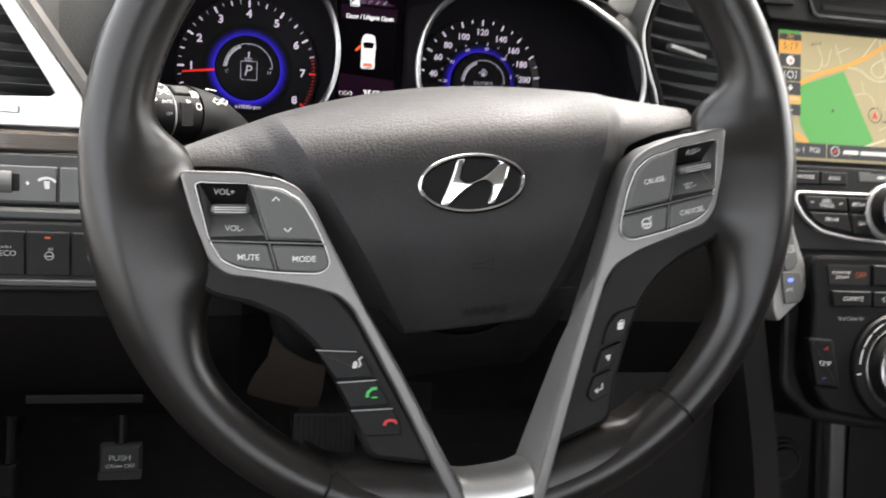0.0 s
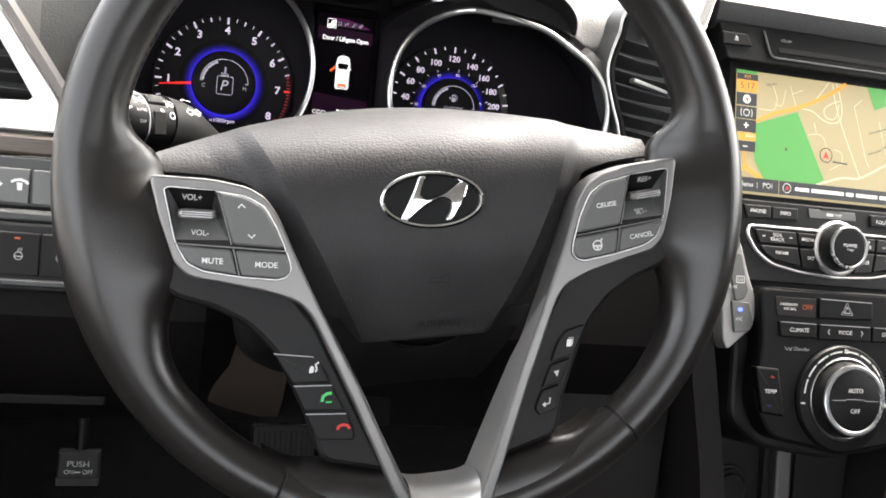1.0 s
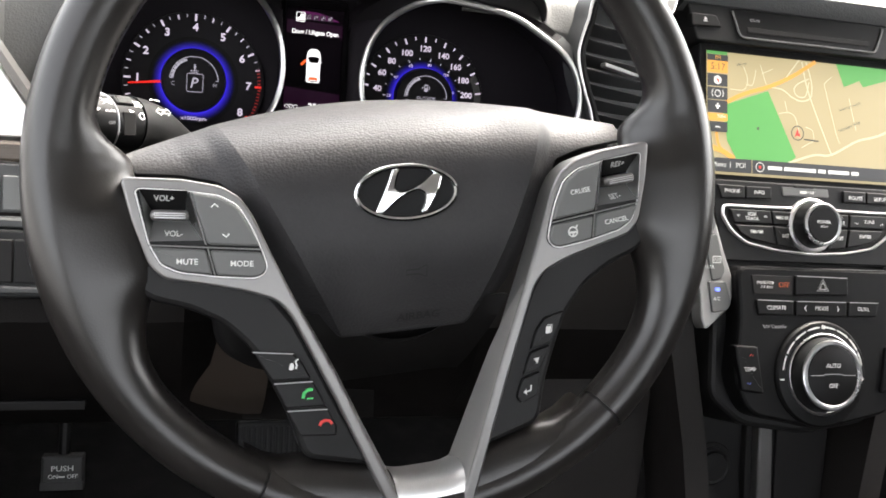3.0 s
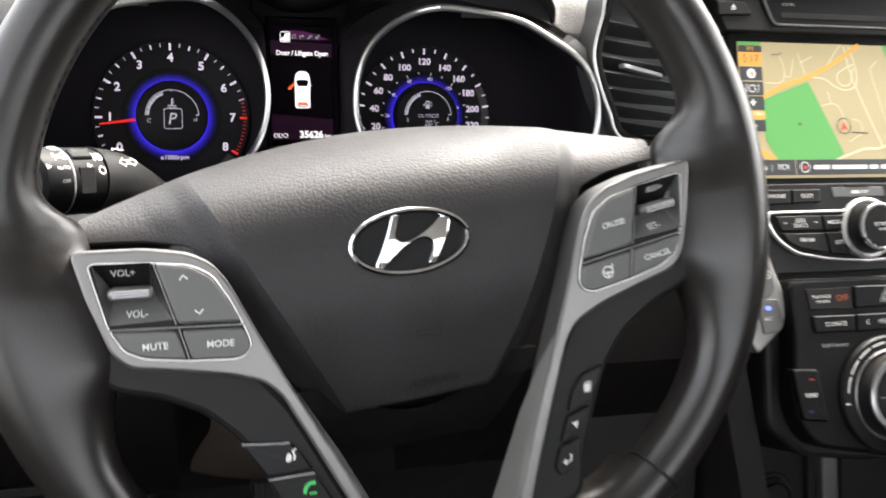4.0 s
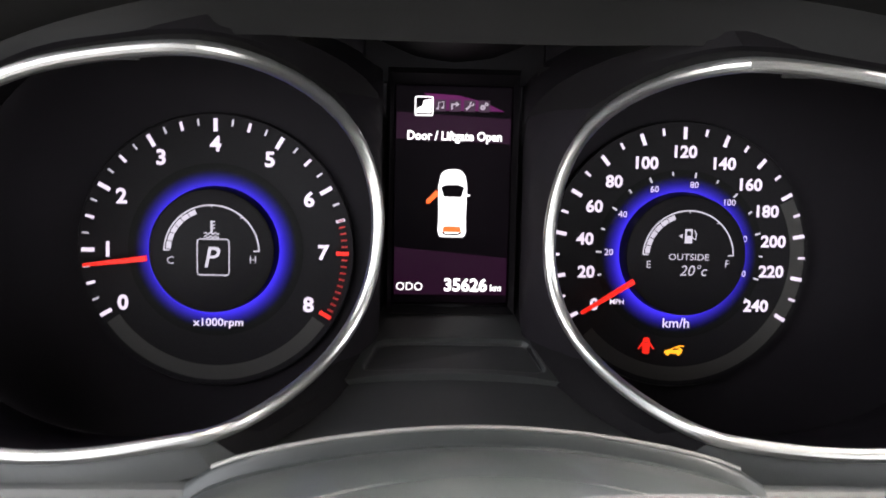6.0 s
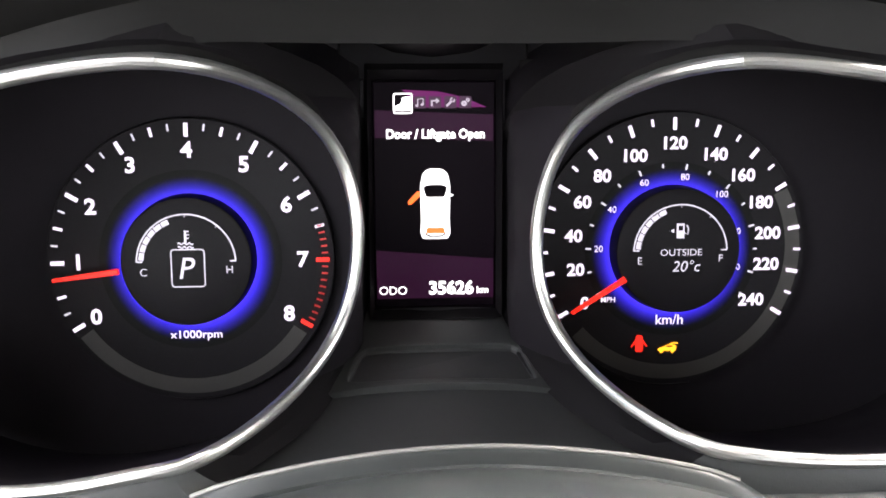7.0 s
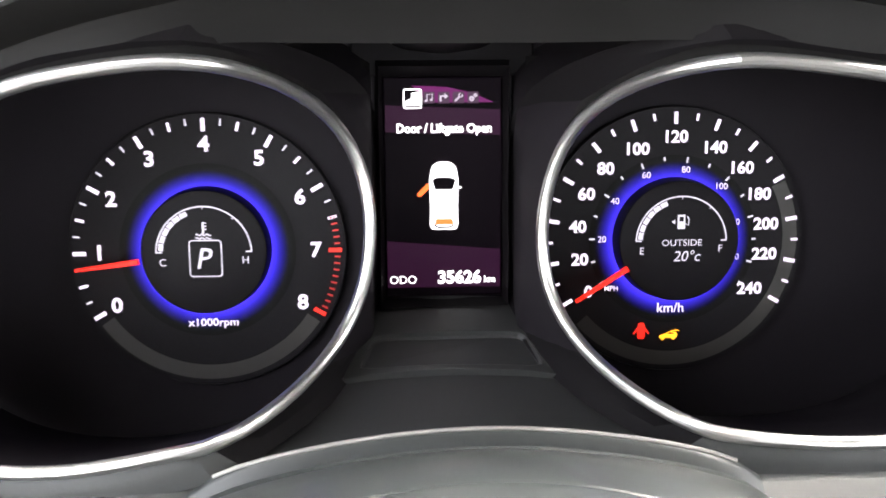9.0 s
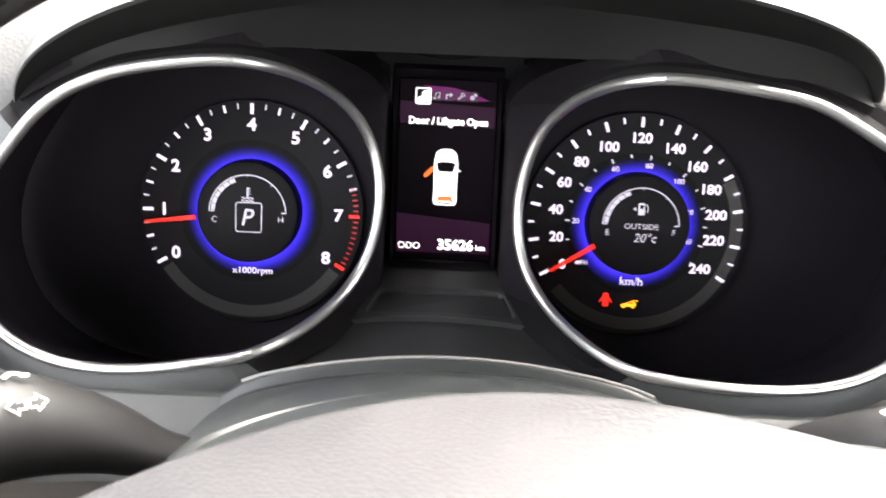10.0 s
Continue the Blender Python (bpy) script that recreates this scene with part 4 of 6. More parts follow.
# grey trims: broad round the buttons, then a narrow band down to the bottom
TRIM = [(0.1425, 0.0105), (0.113, 0.0072), (0.0955, 0.0026), (0.0868, -0.0032), (0.081, -0.0128), (0.073, -0.0345), (0.0625, -0.0605), (0.0462, -0.0985), (0.0195, -0.1672), (0.0158, -0.178), (0.0225, -0.179), (0.0475, -0.1125), (0.0618, -0.0775), (0.067, -0.065), (0.0735, -0.0572), (0.087, -0.0515), (0.109, -0.0455), (0.1265, -0.0412), (0.1328, -0.034), (0.139, -0.011)]
TRIMS = {}
for s in (-1, 1):
    o = soft([(s * p[0], p[1]) for p in TRIM], 0.004, 5)
    if s < 0:
        o = o[::-1]
    TRIMS[s] = part("spoke_trim", prism(o, -0.0146, 0.004, 0.0015), GREY, wheel, "satin grey spoke trim")
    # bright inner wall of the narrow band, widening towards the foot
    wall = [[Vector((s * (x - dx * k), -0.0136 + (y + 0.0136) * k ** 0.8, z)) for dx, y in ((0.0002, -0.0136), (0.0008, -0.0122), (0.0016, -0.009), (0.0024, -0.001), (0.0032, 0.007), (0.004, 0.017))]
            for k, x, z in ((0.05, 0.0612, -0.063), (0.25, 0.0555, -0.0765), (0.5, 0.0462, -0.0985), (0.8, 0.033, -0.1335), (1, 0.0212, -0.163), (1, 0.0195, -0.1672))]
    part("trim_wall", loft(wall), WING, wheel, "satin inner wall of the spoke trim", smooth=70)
    # black panel below with the small buttons
    p = [(0.137, -0.03), (0.1, -0.043), (0.075, -0.053), (0.0635, -0.07), (0.0475, -0.109), (0.0315, -0.1465), (0.033, -0.1502), (0.0492, -0.1462), (0.0635, -0.1422), (0.0672, -0.1372), (0.0708, -0.1213), (0.0772, -0.1045), (0.0858, -0.0845), (0.0915, -0.0765), (0.1005, -0.0668), (0.1155, -0.0578), (0.1335, -0.0515), (0.143, -0.043)]
    o = soft([(s * a, b) for a, b in p], 0.004, 5)
    if s > 0:
        o = o[::-1]
    part("lower_panel", prism(o, -0.0095, 0.014, 0.0032), BLACK, wheel, "smooth black panel")
    # the lower spoke: leather rolled from the rim's crown up to the black panel, either side of the bright foot
    rows = []
    for k in range(25):
        x = 0.0235 + 0.0715 * k / 24
        top = float(np.interp(x, (0.0165, 0.0336, 0.0492, 0.0675, 0.077, 0.086, 0.096), (-0.1525, -0.1503, -0.1462, -0.1432, -0.1427, -0.1392, -0.132)))
        crown = -math.sqrt(0.1752 ** 2 - x * x) - RIM_DROP
        front = -0.0134 * (1 - 0.3 * (k / 24) ** 6)
        rows.append([Vector((s * x, 0.012 + (front - 0.012) * math.sin(math.pi / 2 * u) ** 0.45, top + (crown - top) * (1 - math.cos(math.pi / 2 * u)))) for u in [i / 10 for i in range(11)]])
    part("lower_spoke", solid(rows, (0, 0.008, -0.002)), LEATHER, wheel, "dark leather lower spoke", smooth=50)
foot = [[Vector((x * hw, y, z + 0.003 * abs(x) ** 4)) for x in [-1 + 2 * i / 16 for i in range(17)]] for z, y, hw in ((-0.162, 0.018, 0.0205), (-0.161, 0.008, 0.0202), (-0.1607, 0.0, 0.02), (-0.1616, -0.006, 0.0198), (-0.164, -0.0102, 0.0196), (-0.1675, -0.0124, 0.0194), (-0.172, -0.013, 0.0186), (-0.178, -0.0136, 0.0225), (-0.186, -0.0132, 0.0265), (-0.192, -0.006, 0.026))]
part("spoke_foot", loft(foot), SILVER, wheel, "satin metal foot of the lower spoke", smooth=60)


def pierced(ob, cutter):
    """Cuts a closed bmesh, in the wheel's axes, out of a part."""
    bmesh.ops.recalc_face_normals(cutter, faces=cutter.faces)
    me = bpy.data.meshes.new("cutter")
    cutter.to_mesh(me)
    cutter.free()
    tool = bpy.data.objects.new("cutter", me)
    scene.collection.objects.link(tool)
    tool.matrix_world = WHEEL
    mod = ob.modifiers.new("cut", "BOOLEAN")
    mod.operation, mod.solver, mod.object = "DIFFERENCE", "EXACT", tool
    bpy.context.view_layer.update()
    old, ob.data = ob.data, bpy.data.meshes.new_from_object(ob.evaluated_get(bpy.context.evaluated_depsgraph_get()))
    ob.modifiers.clear()
    bpy.data.objects.remove(tool)
    bpy.data.meshes.remove(old)


def key(name, outline, face, back, mat, parent, label="", edge=0.0008):
    return part(name, prism(outline, face, back, edge), mat, parent, label)


# button pads
F = -0.0175
POD = [(0.1364, 0.0035), (0.1334, 0.0048), (0.1139, 0.002), (0.096, -0.0018), (0.0873, -0.0077), (0.0812, -0.02), (0.0766, -0.0342), (0.0756, -0.0402), (0.0784, -0.0441), (0.083, -0.0455), (0.1016, -0.0428), (0.1197, -0.0388), (0.1278, -0.034), (0.1326, -0.0228)]
for s in (-1, 1):
    side = [(s * a, b) for a, b in POD]
    o = soft(side, 0.003, 4)
    pad = part("button_pad", prism(o if s > 0 else o[::-1], -0.0155, -0.005, 0.0006), BLACK, wheel, "dark recess of the button group")
    e = [Vector(p) for p in inset(o, 0.0006)]
    part("pad_edge", tube([Vector((p.x, -0.0156, p.y)) for p in e], 0.0004, n=6), SILVER, pad, "thin bright edge")
    big = [(0.1098, 0.0004), (0.096, -0.0032), (0.0882, -0.0088), (0.0828, -0.0195), (0.0788, -0.0292), (0.1044, -0.0258)]
    key("button", soft([(s * a, b) for a, b in big][::s], 0.0022), F - 0.0008, -0.008, BUTTON, pad, "broad grey button", 0.0012)
    key("button", soft([(s * a, b) for a, b in [(0.1034, -0.0287), (0.0785, -0.032), (0.0768, -0.0388), (0.0774, -0.0418), (0.0795, -0.0434), (0.083, -0.0443), (0.1013, -0.0415)]][::s], 0.002), F - 0.0005, -0.008, BUTTON, pad, "grey button", 0.0011)
    key("button", soft([(s * a, b) for a, b in [(0.1312, -0.0246), (0.1053, -0.0284), (0.103, -0.0412), (0.119, -0.0376), (0.1265, -0.0335)]][::s], 0.002), F - 0.0005, -0.008, BUTTON, pad, "grey button", 0.0011)
    for line in (((0.0778, -0.0307), (0.132, -0.0236)), ((0.1044, -0.0278), (0.1022, -0.0416)), ((0.1104, 0.0008), (0.1052, -0.0258))):
        part("rib", tube([Vector((s * a, F + 0.0003, b)) for a, b in (line[0], ((line[0][0] + line[1][0]) / 2, (line[0][1] + line[1][1]) / 2), line[1])], 0.0004, closed=False, n=6), GREY, pad, "fine grey rib between the buttons")
    # rocker in a deep dish, its shading put into the materials: dark upper slope, paler lower slope, bright side wall
    rim4 = [Vector((s * a, -0.0172, b)) for a, b in ((0.1338, 0.0036), (0.1114, 0.0012), (0.1064, -0.0236), (0.1316, -0.0218))]
    low4 = [Vector((s * a, -0.0085, b)) for a, b in ((0.1288, -0.0078), (0.1134, -0.0094), (0.1124, -0.0124), (0.1282, -0.0108))]
    for ob in (pad, TRIMS[s]):
        pierced(ob, loft([[Vector((q.x, y, q.z)) for q in rim4] for y in (-0.03, -0.0078)], closed=True, ends=True))
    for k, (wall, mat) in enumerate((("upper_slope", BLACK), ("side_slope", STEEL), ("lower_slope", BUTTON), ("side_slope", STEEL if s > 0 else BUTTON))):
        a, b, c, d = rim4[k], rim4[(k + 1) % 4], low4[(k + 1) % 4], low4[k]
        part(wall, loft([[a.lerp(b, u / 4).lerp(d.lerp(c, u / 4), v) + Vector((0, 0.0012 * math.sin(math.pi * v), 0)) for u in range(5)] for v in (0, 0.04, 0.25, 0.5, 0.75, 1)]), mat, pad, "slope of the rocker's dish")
    ctr = Vector((s * 0.1208, -0.0158, -0.0101))
    turn = pose(0, 0, 0, 0, s * -6, 0)
    pill = [(math.copysign(0.0066, math.cos(w)) + 0.0027 * math.cos(w), 0.0027 * math.sin(w)) for w in [2 * math.pi * (i + 0.5) / 40 for i in range(40)]]
    roll = part("rocker", prism(pill, -0.0038, 0.008, 0.0026), GREY, pad, "rounded grey rocker", Matrix.Translation(ctr) @ turn)
    for k in (-1, 0, 1):
        z = 0.0011 * k
        part("rib", tube([Vector((x, -0.0037, z)) for x in (-0.0072, -0.004, 0.0, 0.004, 0.0072)], 0.0003, closed=False, n=6), STEEL, roll, "bright rib")
L = F - 0.0012
for s, x, z, size in (("MUTE", -0.1148, -0.0333, 0.0028), ("MODE", -0.0889, -0.0368, 0.0028), ("CANCEL", 0.1163, -0.0325, 0.0026), ("CRUISE", 0.0958, -0.0147, 0.0026)):
    part("lettering", words(s, x, z, size, L - 0.0006, turn=-6 if x < 0 else 6, bold=0.025), PRINT, wheel, smooth=0)
for s, x, z, lean in (("VOL+", -0.1226, -0.0016, 1), ("VOL-", -0.1198, -0.0192, -1), ("RES+", 0.1221, -0.0014, 1), ("SET-", 0.119, -0.0192, -1)):
    # on the dish's slopes: the upper one sinks downwards, the lower one rises again
    bm = words(s, x, z, 0.0027, 0, turn=-6 if x < 0 else 6, bold=0.03)
    for v in bm.verts:
        k = (0.0024 - v.co.z) / 0.011 if lean > 0 else (v.co.z + 0.0228) / 0.0112
        v.co.y = -0.0178 + 0.0087 * k + 0.0012 * math.sin(math.pi * min(max(k, 0), 1))
    part("lettering", bm, PRINT, wheel, smooth=0)
for x, z, k in ((-0.0993, -0.0078, 1), (-0.0952, -0.0212, -1)):
    part("arrow", stroke([(x - 0.0017, z), (x, z + 0.0017 * k), (x + 0.0017, z)], 0.0007, L - 0.0008), PRINT, wheel, smooth=0)
h = stroke(arc(0.0898, -0.0366, 0.0026, 0, 360, 20), 0.0008, L - 0.0005)
stroke([(0.0873, -0.0369), (0.0923, -0.0369)], 0.0011, L - 0.0005, h)
stroke([(0.0898, -0.0369), (0.0898, -0.039)], 0.001, L - 0.0005, h)
stroke([(0.0918, -0.0345), (0.0926, -0.033)], 0.0009, L - 0.0005, h)
part("heated_wheel_icon", h, PRINT, wheel, smooth=0)

# three small buttons on each lower panel
B = -0.0118
for outline, icon in (([(-0.0872, -0.0825), (-0.067, -0.0858), (-0.063, -0.0905), (-0.0588, -0.0998), (-0.0785, -0.0985)], "voice"),
                      ([(-0.0782, -0.1), (-0.0583, -0.1013), (-0.0522, -0.1152), (-0.0732, -0.1135)], "call"),
                      ([(-0.0728, -0.115), (-0.0517, -0.1168), (-0.0478, -0.1255), (-0.0485, -0.1312), (-0.0672, -0.1288)], "end")):
    b = key("button", soft(outline, 0.0015)[::-1], B, -0.004, BLACK, wheel, "small black button")
    part("button_edge", stroke([Vector(p) for p in (outline[0], outline[1])], 0.0006, B - 0.0002), PRINT_GREY, b, "pale line along the upper edge", smooth=0)
    c = sum((Vector(p) for p in outline), Vector((0, 0))) / len(outline) + Vector((0.004, 0))
    if icon == "voice":
        g = fill(rounded([(c.x - 0.003, c.y - 0.002), (c.x - 0.001, c.y - 0.0024), (c.x - 0.0002, c.y + 0.0002), (c.x - 0.0018, c.y + 0.001)], 4), B - 0.0004)
        stroke([(c.x + 0.0004, c.y - 0.0022), (c.x + 0.0012, c.y - 0.0005), (c.x + 0.0006, c.y + 0.0016), (c.x + 0.0024, c.y + 0.0028)], 0.0009, B - 0.0004, g)
        part("voice_icon", g, PRINT, b, smooth=0)
    elif icon == "call":
        g = stroke([(c.x - 0.0026, c.y - 0.0018), (c.x - 0.0018, c.y + 0.0008), (c.x + 0.0003, c.y + 0.0022), (c.x + 0.0028, c.y + 0.0022)], 0.0016, B - 0.0004)
        stroke([(c.x - 0.0006, c.y - 0.0022), (c.x + 0.0026, c.y - 0.0024)], 0.0008, B - 0.0004, g)
        part("call_icon", g, PRINT_GREEN, b, "green handset mark", smooth=0)
    else:
        g = stroke([(c.x - 0.0032, c.y - 0.0012), (c.x - 0.0022, c.y + 0.0006), (c.x, c.y + 0.0011), (c.x + 0.0022, c.y + 0.0006), (c.x + 0.0032, c.y - 0.0012)], 0.0015, B - 0.0004)
        part("end_icon", g, PRINT_RED, b, "red handset mark", smooth=0)
for outline, icon in (([(0.0845, -0.0805), (0.0725, -0.0832), (0.0672, -0.0895), (0.0632, -0.1), (0.0752, -0.097), (0.081, -0.088)], "page"),
                      ([(0.0748, -0.0985), (0.0628, -0.1015), (0.0575, -0.114), (0.068, -0.111)], "down"),
                      ([(0.0675, -0.1125), (0.057, -0.1155), (0.0528, -0.125), (0.055, -0.129), (0.0655, -0.1255)], "back")):
    b = key("button", soft(outline, 0.0015), B, -0.004, BLACK, wheel, "small black button")
    c = sum((Vector(p) for p in outline), Vector((0, 0))) / len(outline)
    if icon == "page":
        g = fill([(c.x - 0.0018, c.y - 0.0022), (c.x + 0.0012, c.y - 0.0022), (c.x + 0.0018, c.y + 0.0018), (c.x - 0.0012, c.y + 0.0018)], B - 0.0004)
        stroke([(c.x + 0.0018, c.y - 0.0015), (c.x + 0.0024, c.y + 0.0026), (c.x - 0.0004, c.y + 0.0026)], 0.0005, B - 0.0004, g)
    elif icon == "down":
        g = fill([(c.x - 0.0018, c.y + 0.0014), (c.x + 0.0016, c.y + 0.0018), (c.x + 0.0002, c.y - 0.0018)], B - 0.0004)
    else:
        g = stroke([(c.x + 0.0018, c.y + 0.0022), (c.x + 0.0014, c.y - 0.0008), (c.x - 0.0018, c.y - 0.0012)], 0.0008, B - 0.0004)
        fill([(c.x - 0.003, c.y - 0.0013), (c.x - 0.001, c.y + 0.0003), (c.x - 0.001, c.y - 0.0028)], B - 0.0004, g)
    part(icon + "_icon", g, PRINT, b, smooth=0)

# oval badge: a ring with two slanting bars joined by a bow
badge = part("badge", turned([(0.0, 0.0), (0.0262, 0.0), (0.0265, 0.003)], 0, 0, 64), GLOSS, wheel, "oval chrome badge on a black ground", Matrix.Translation((0.0005, -0.0078, -0.008)) @ pose(0, 0, 0, 0, 1.2, 0) @ Matrix.Diagonal((1, 1, 0.515, 1)))
E0 = [Vector((0.0273 * math.cos(w), -0.0008, 0.0273 * math.sin(w))) for w in (2 * math.pi * i / 72 for i in range(72))]
part("badge_ring", tube([Vector((p.x, p.y, p.z * 0.515)) for p in E0], 0.00145, n=8), CHROME, badge, "chrome oval ring", Matrix.Diagonal((1, 1, 1 / 0.515, 1)))
bar = [(-0.0071, 0.0128), (-0.003, 0.0131), (-0.0057, 0.0045), (-0.0053, 0.0015), (-0.002, 0.0007), (0.0035, 0.0023), (0.0096, 0.0055), (0.0161, 0.0103), (0.0202, 0.0096), (0.0195, 0.0055), (0.0171, -0.001), (0.0141, -0.006), (0.0111, -0.0106),
       (0.0071, -0.0108), (0.0094, -0.0055), (0.0096, -0.0017), (0.0066, 0.0005), (0.0025, 0.0), (-0.003, -0.0025), (-0.0086, -0.0066), (-0.0136, -0.0106), (-0.0174, -0.0094), (-0.0144, -0.003), (-0.0106, 0.005)]
emblem = prism([(q.x, q.y) for q in rounded(bar, 3)][::-1], -0.0023, 0.0, 0.0011)
for k in range(-6, 7):  # sliced, then domed from top to bottom
    bmesh.ops.bisect_plane(emblem, geom=emblem.verts[:] + emblem.edges[:] + emblem.faces[:], plane_co=(0, 0, 0.002 * k), plane_no=(0, 0, 1))
for v in emblem.verts:
    if v.co.y < -0.0002:
        v.co.y += 9 * v.co.z ** 2 + 2.5 * v.co.x ** 2 - 0.0004
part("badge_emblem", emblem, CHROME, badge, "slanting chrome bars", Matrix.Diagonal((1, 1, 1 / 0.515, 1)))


# ---- stalks on the column ----
def stalk(name, side, shift, label):
    """side -1: lights, +1: wipers; the local axis y runs along the stalk to its end, from where the arm meets the collar."""
    def at(x, y, z):
        return Vector((side * (x + 0.0115) + shift, y, z - 0.004))

    a, b = at(0.1268, -0.2105, -0.0822), at(0.1535, -0.2365, -0.0828)
    m = DIAL @ Matrix.Translation(a) @ (b - a).to_track_quat("Y", "Z").to_matrix().to_4x4()
    s = thing(name, m, label, "stalk")
    back = m.inverted() @ DIAL
    path = rounded([back @ at(*p) for p in ((0.066, -0.147, -0.116), (0.083, -0.164, -0.105), (0.098, -0.181, -0.0925), (0.1145, -0.1985, -0.0838), (0.1268, -0.2105, -0.0822))], 6, closed=False)
    size = [0.007, 0.0085, 0.0125, 0.0162, 0.0178]
    part("arm", tube(path, lambda i: size[min(i // 6, 3)] + (size[min(i // 6, 3) + 1] - size[min(i // 6, 3)]) * (i - 6 * min(i // 6, 3)) / 6, closed=False, n=32), BLACK, s, "tapering black arm")
    collar = part("collar", turned([(0.0, 0.0), (0.0168, 0.0004), (0.0172, 0.0012), (0.0174, 0.0205), (0.0, 0.0205)], 0, 0, 40), GLOSS, s, "turning black collar")
    part("collar_ring", turned([(0.0174, 0.0204), (0.0181, 0.0206), (0.0182, 0.0212), (0.0178, 0.0216)], 0, 0, 40), STEEL, s, "thin bright ring")
    part("knob", turned([(0.0, 0.021), (0.0176, 0.0212), (0.0178, 0.031), (0.0168, 0.0352), (0.0145, 0.0375), (0.0, 0.038)], 0, 0, 40), GLOSS, s, "turning end knob")
    return s, collar


left_stalk, left_collar = stalk("light_stalk", -1, 0.0, "black light and indicator stalk with white symbols")


def on_stalk(s, owner, bm, along, turn_deg, r, name, mat=PRINT, label="white symbol"):
    """Lays a symbol on the side of the stalk that faces the driver, turned about the stalk's axis."""
    rot = s.matrix_world.to_3x3()
    axis = (rot @ Vector((0, 1, 0))).normalized()
    out = DIAL.to_3x3() @ Vector((0.0, -0.91, 0.41))
    out = (out - axis * out.dot(axis)).normalized()
    right = axis if axis.x > 0 else -axis
    out = Matrix.Rotation(radians(turn_deg), 3, right) @ out
    up = right.cross(-out)
    m = Matrix((right, -out, up)).transposed().to_4x4()
    m.translation = s.matrix_world.translation + axis * along + out * r
    return part(name, bm, mat, owner, label, s.matrix_world.inverted() @ m, smooth=0)


def arrows():
    b = bmesh.new()
    for k in (-1, 1):
        x = k * 0.0026
        stroke([(x - k * 0.002, 0.0012), (x, 0.0012), (x, 0.0026), (x + k * 0.0032, 0), (x, -0.0026), (x, -0.0012), (x - k * 0.002, -0.0012)], 0.0007, 0, b, closed=True)
    return b


on_stalk(left_stalk, left_stalk, arrows(), -0.0152, 0, 0.0172, "indicator_symbol")
b = stroke([(-0.0035, 0.0), (-0.001, 0.0016), (0.001, 0.0012), (0.0015, 0.0), (0.0038, -0.0004)], 0.0013, 0)
on_stalk(left_stalk, left_stalk, b, -0.0148, -34, 0.0172, "flash_symbol")
b = stroke([(0.0003, 0.0024), (0.0018, 0.0022), (0.0028, 0.0008), (0.0028, -0.0008), (0.0018, -0.0022), (0.0003, -0.0024)], 0.0007, 0, closed=True)
for k in (-1, 0, 1):
    stroke([(-0.0032, 0.0016 * k - 0.0004), (-0.0006, 0.0016 * k + 0.0003)], 0.0006, 0, b)
stroke([(-0.002, 0.0028), (-0.002, -0.0028)], 0.0005, 0, b)
on_stalk(left_stalk, left_stalk, b, 0.0035, -12, 0.0177, "fog_symbol")
on_stalk(left_stalk, left_stalk, stroke(arc(0, 0, 0.0019, 0, 360, 20), 0.0007, 0), 0.0035, 14, 0.0177, "ring_symbol")
on_stalk(left_stalk, left_stalk, fill([(-0.0013, -0.0015), (0.0016, 0), (-0.0013, 0.0015)], 0), 0.0105, 6, 0.0179, "pointer")
win = on_stalk(left_stalk, left_stalk, prism(box_outline(-0.0062, -0.0036, 0.0062, 0.0036, 0.001), -0.0014, 0.003, 0.0008), 0.0125, -20, 0.0172, "slider", BLACK, "ribbed slider in a dark slot")
for k in range(6):
    part("rib", prism(box_outline(-0.0052, -0.003 + 0.001 * k, 0.0052, -0.0025 + 0.001 * k, 0.0002), -0.0019, -0.001, 0.0002), BUTTON, win, smooth=0)
on_stalk(left_stalk, left_stalk, prism(box_outline(-0.0045, -0.0068, 0.0045, 0.0068, 0.001), -0.0006, 0.002, 0.0004), 0.0128, 30, 0.0168, "slot", MATT, "dark recess")
b = bmesh.new()
for k in (-1, 1):
    stroke([(k * 0.0006, -0.0012), (k * 0.0006, 0.0012)], 0.0005, 0, b)
    for w in (-35, 0, 35):
        stroke([(k * 0.0012, 0.0011 * w / 35), (k * (0.0012 + 0.0024 * math.cos(radians(w))), 0.0011 * w / 35 + 0.0024 * math.sin(radians(w)))], 0.0005, 0, b)
on_stalk(left_stalk, left_stalk, b, 0.0262, -14, 0.0181, "lamp_symbol")
b = stroke([(0.0, 0.0022), (0.0012, 0.0022), (0.0026, 0.001), (0.0026, -0.001), (0.0012, -0.0022), (0.0, -0.0022)], 0.0008, 0, closed=True)
on_stalk(left_stalk, left_stalk, b, 0.0258, -38, 0.0181, "lamp_symbol")
on_stalk(left_stalk, left_stalk, words("AUTO", 0, 0, 0.0019, 0), 0.0262, 8, 0.0181, "lettering")
on_stalk(left_stalk, left_stalk, words("OFF", 0, 0, 0.0019, 0), 0.0262, 30, 0.0181, "lettering", PRINT_GREY)
on_stalk(left_stalk, left_stalk, fill([(-0.0013, -0.0015), (0.0016, 0), (-0.0013, 0.0015)], 0), 0.0338, 4, 0.0177, "pointer")
right_stalk, right_collar = stalk("wiper_stalk", 1, 0.012, "black wiper stalk with white symbols")
b = fill(rounded([(-0.003, -0.0012), (0.003, -0.0012), (0.0022, 0.0012), (-0.0022, 0.0012)], 4), 0)
on_stalk(right_stalk, right_stalk, b, -0.0152, -30, 0.0172, "wiper_symbol")
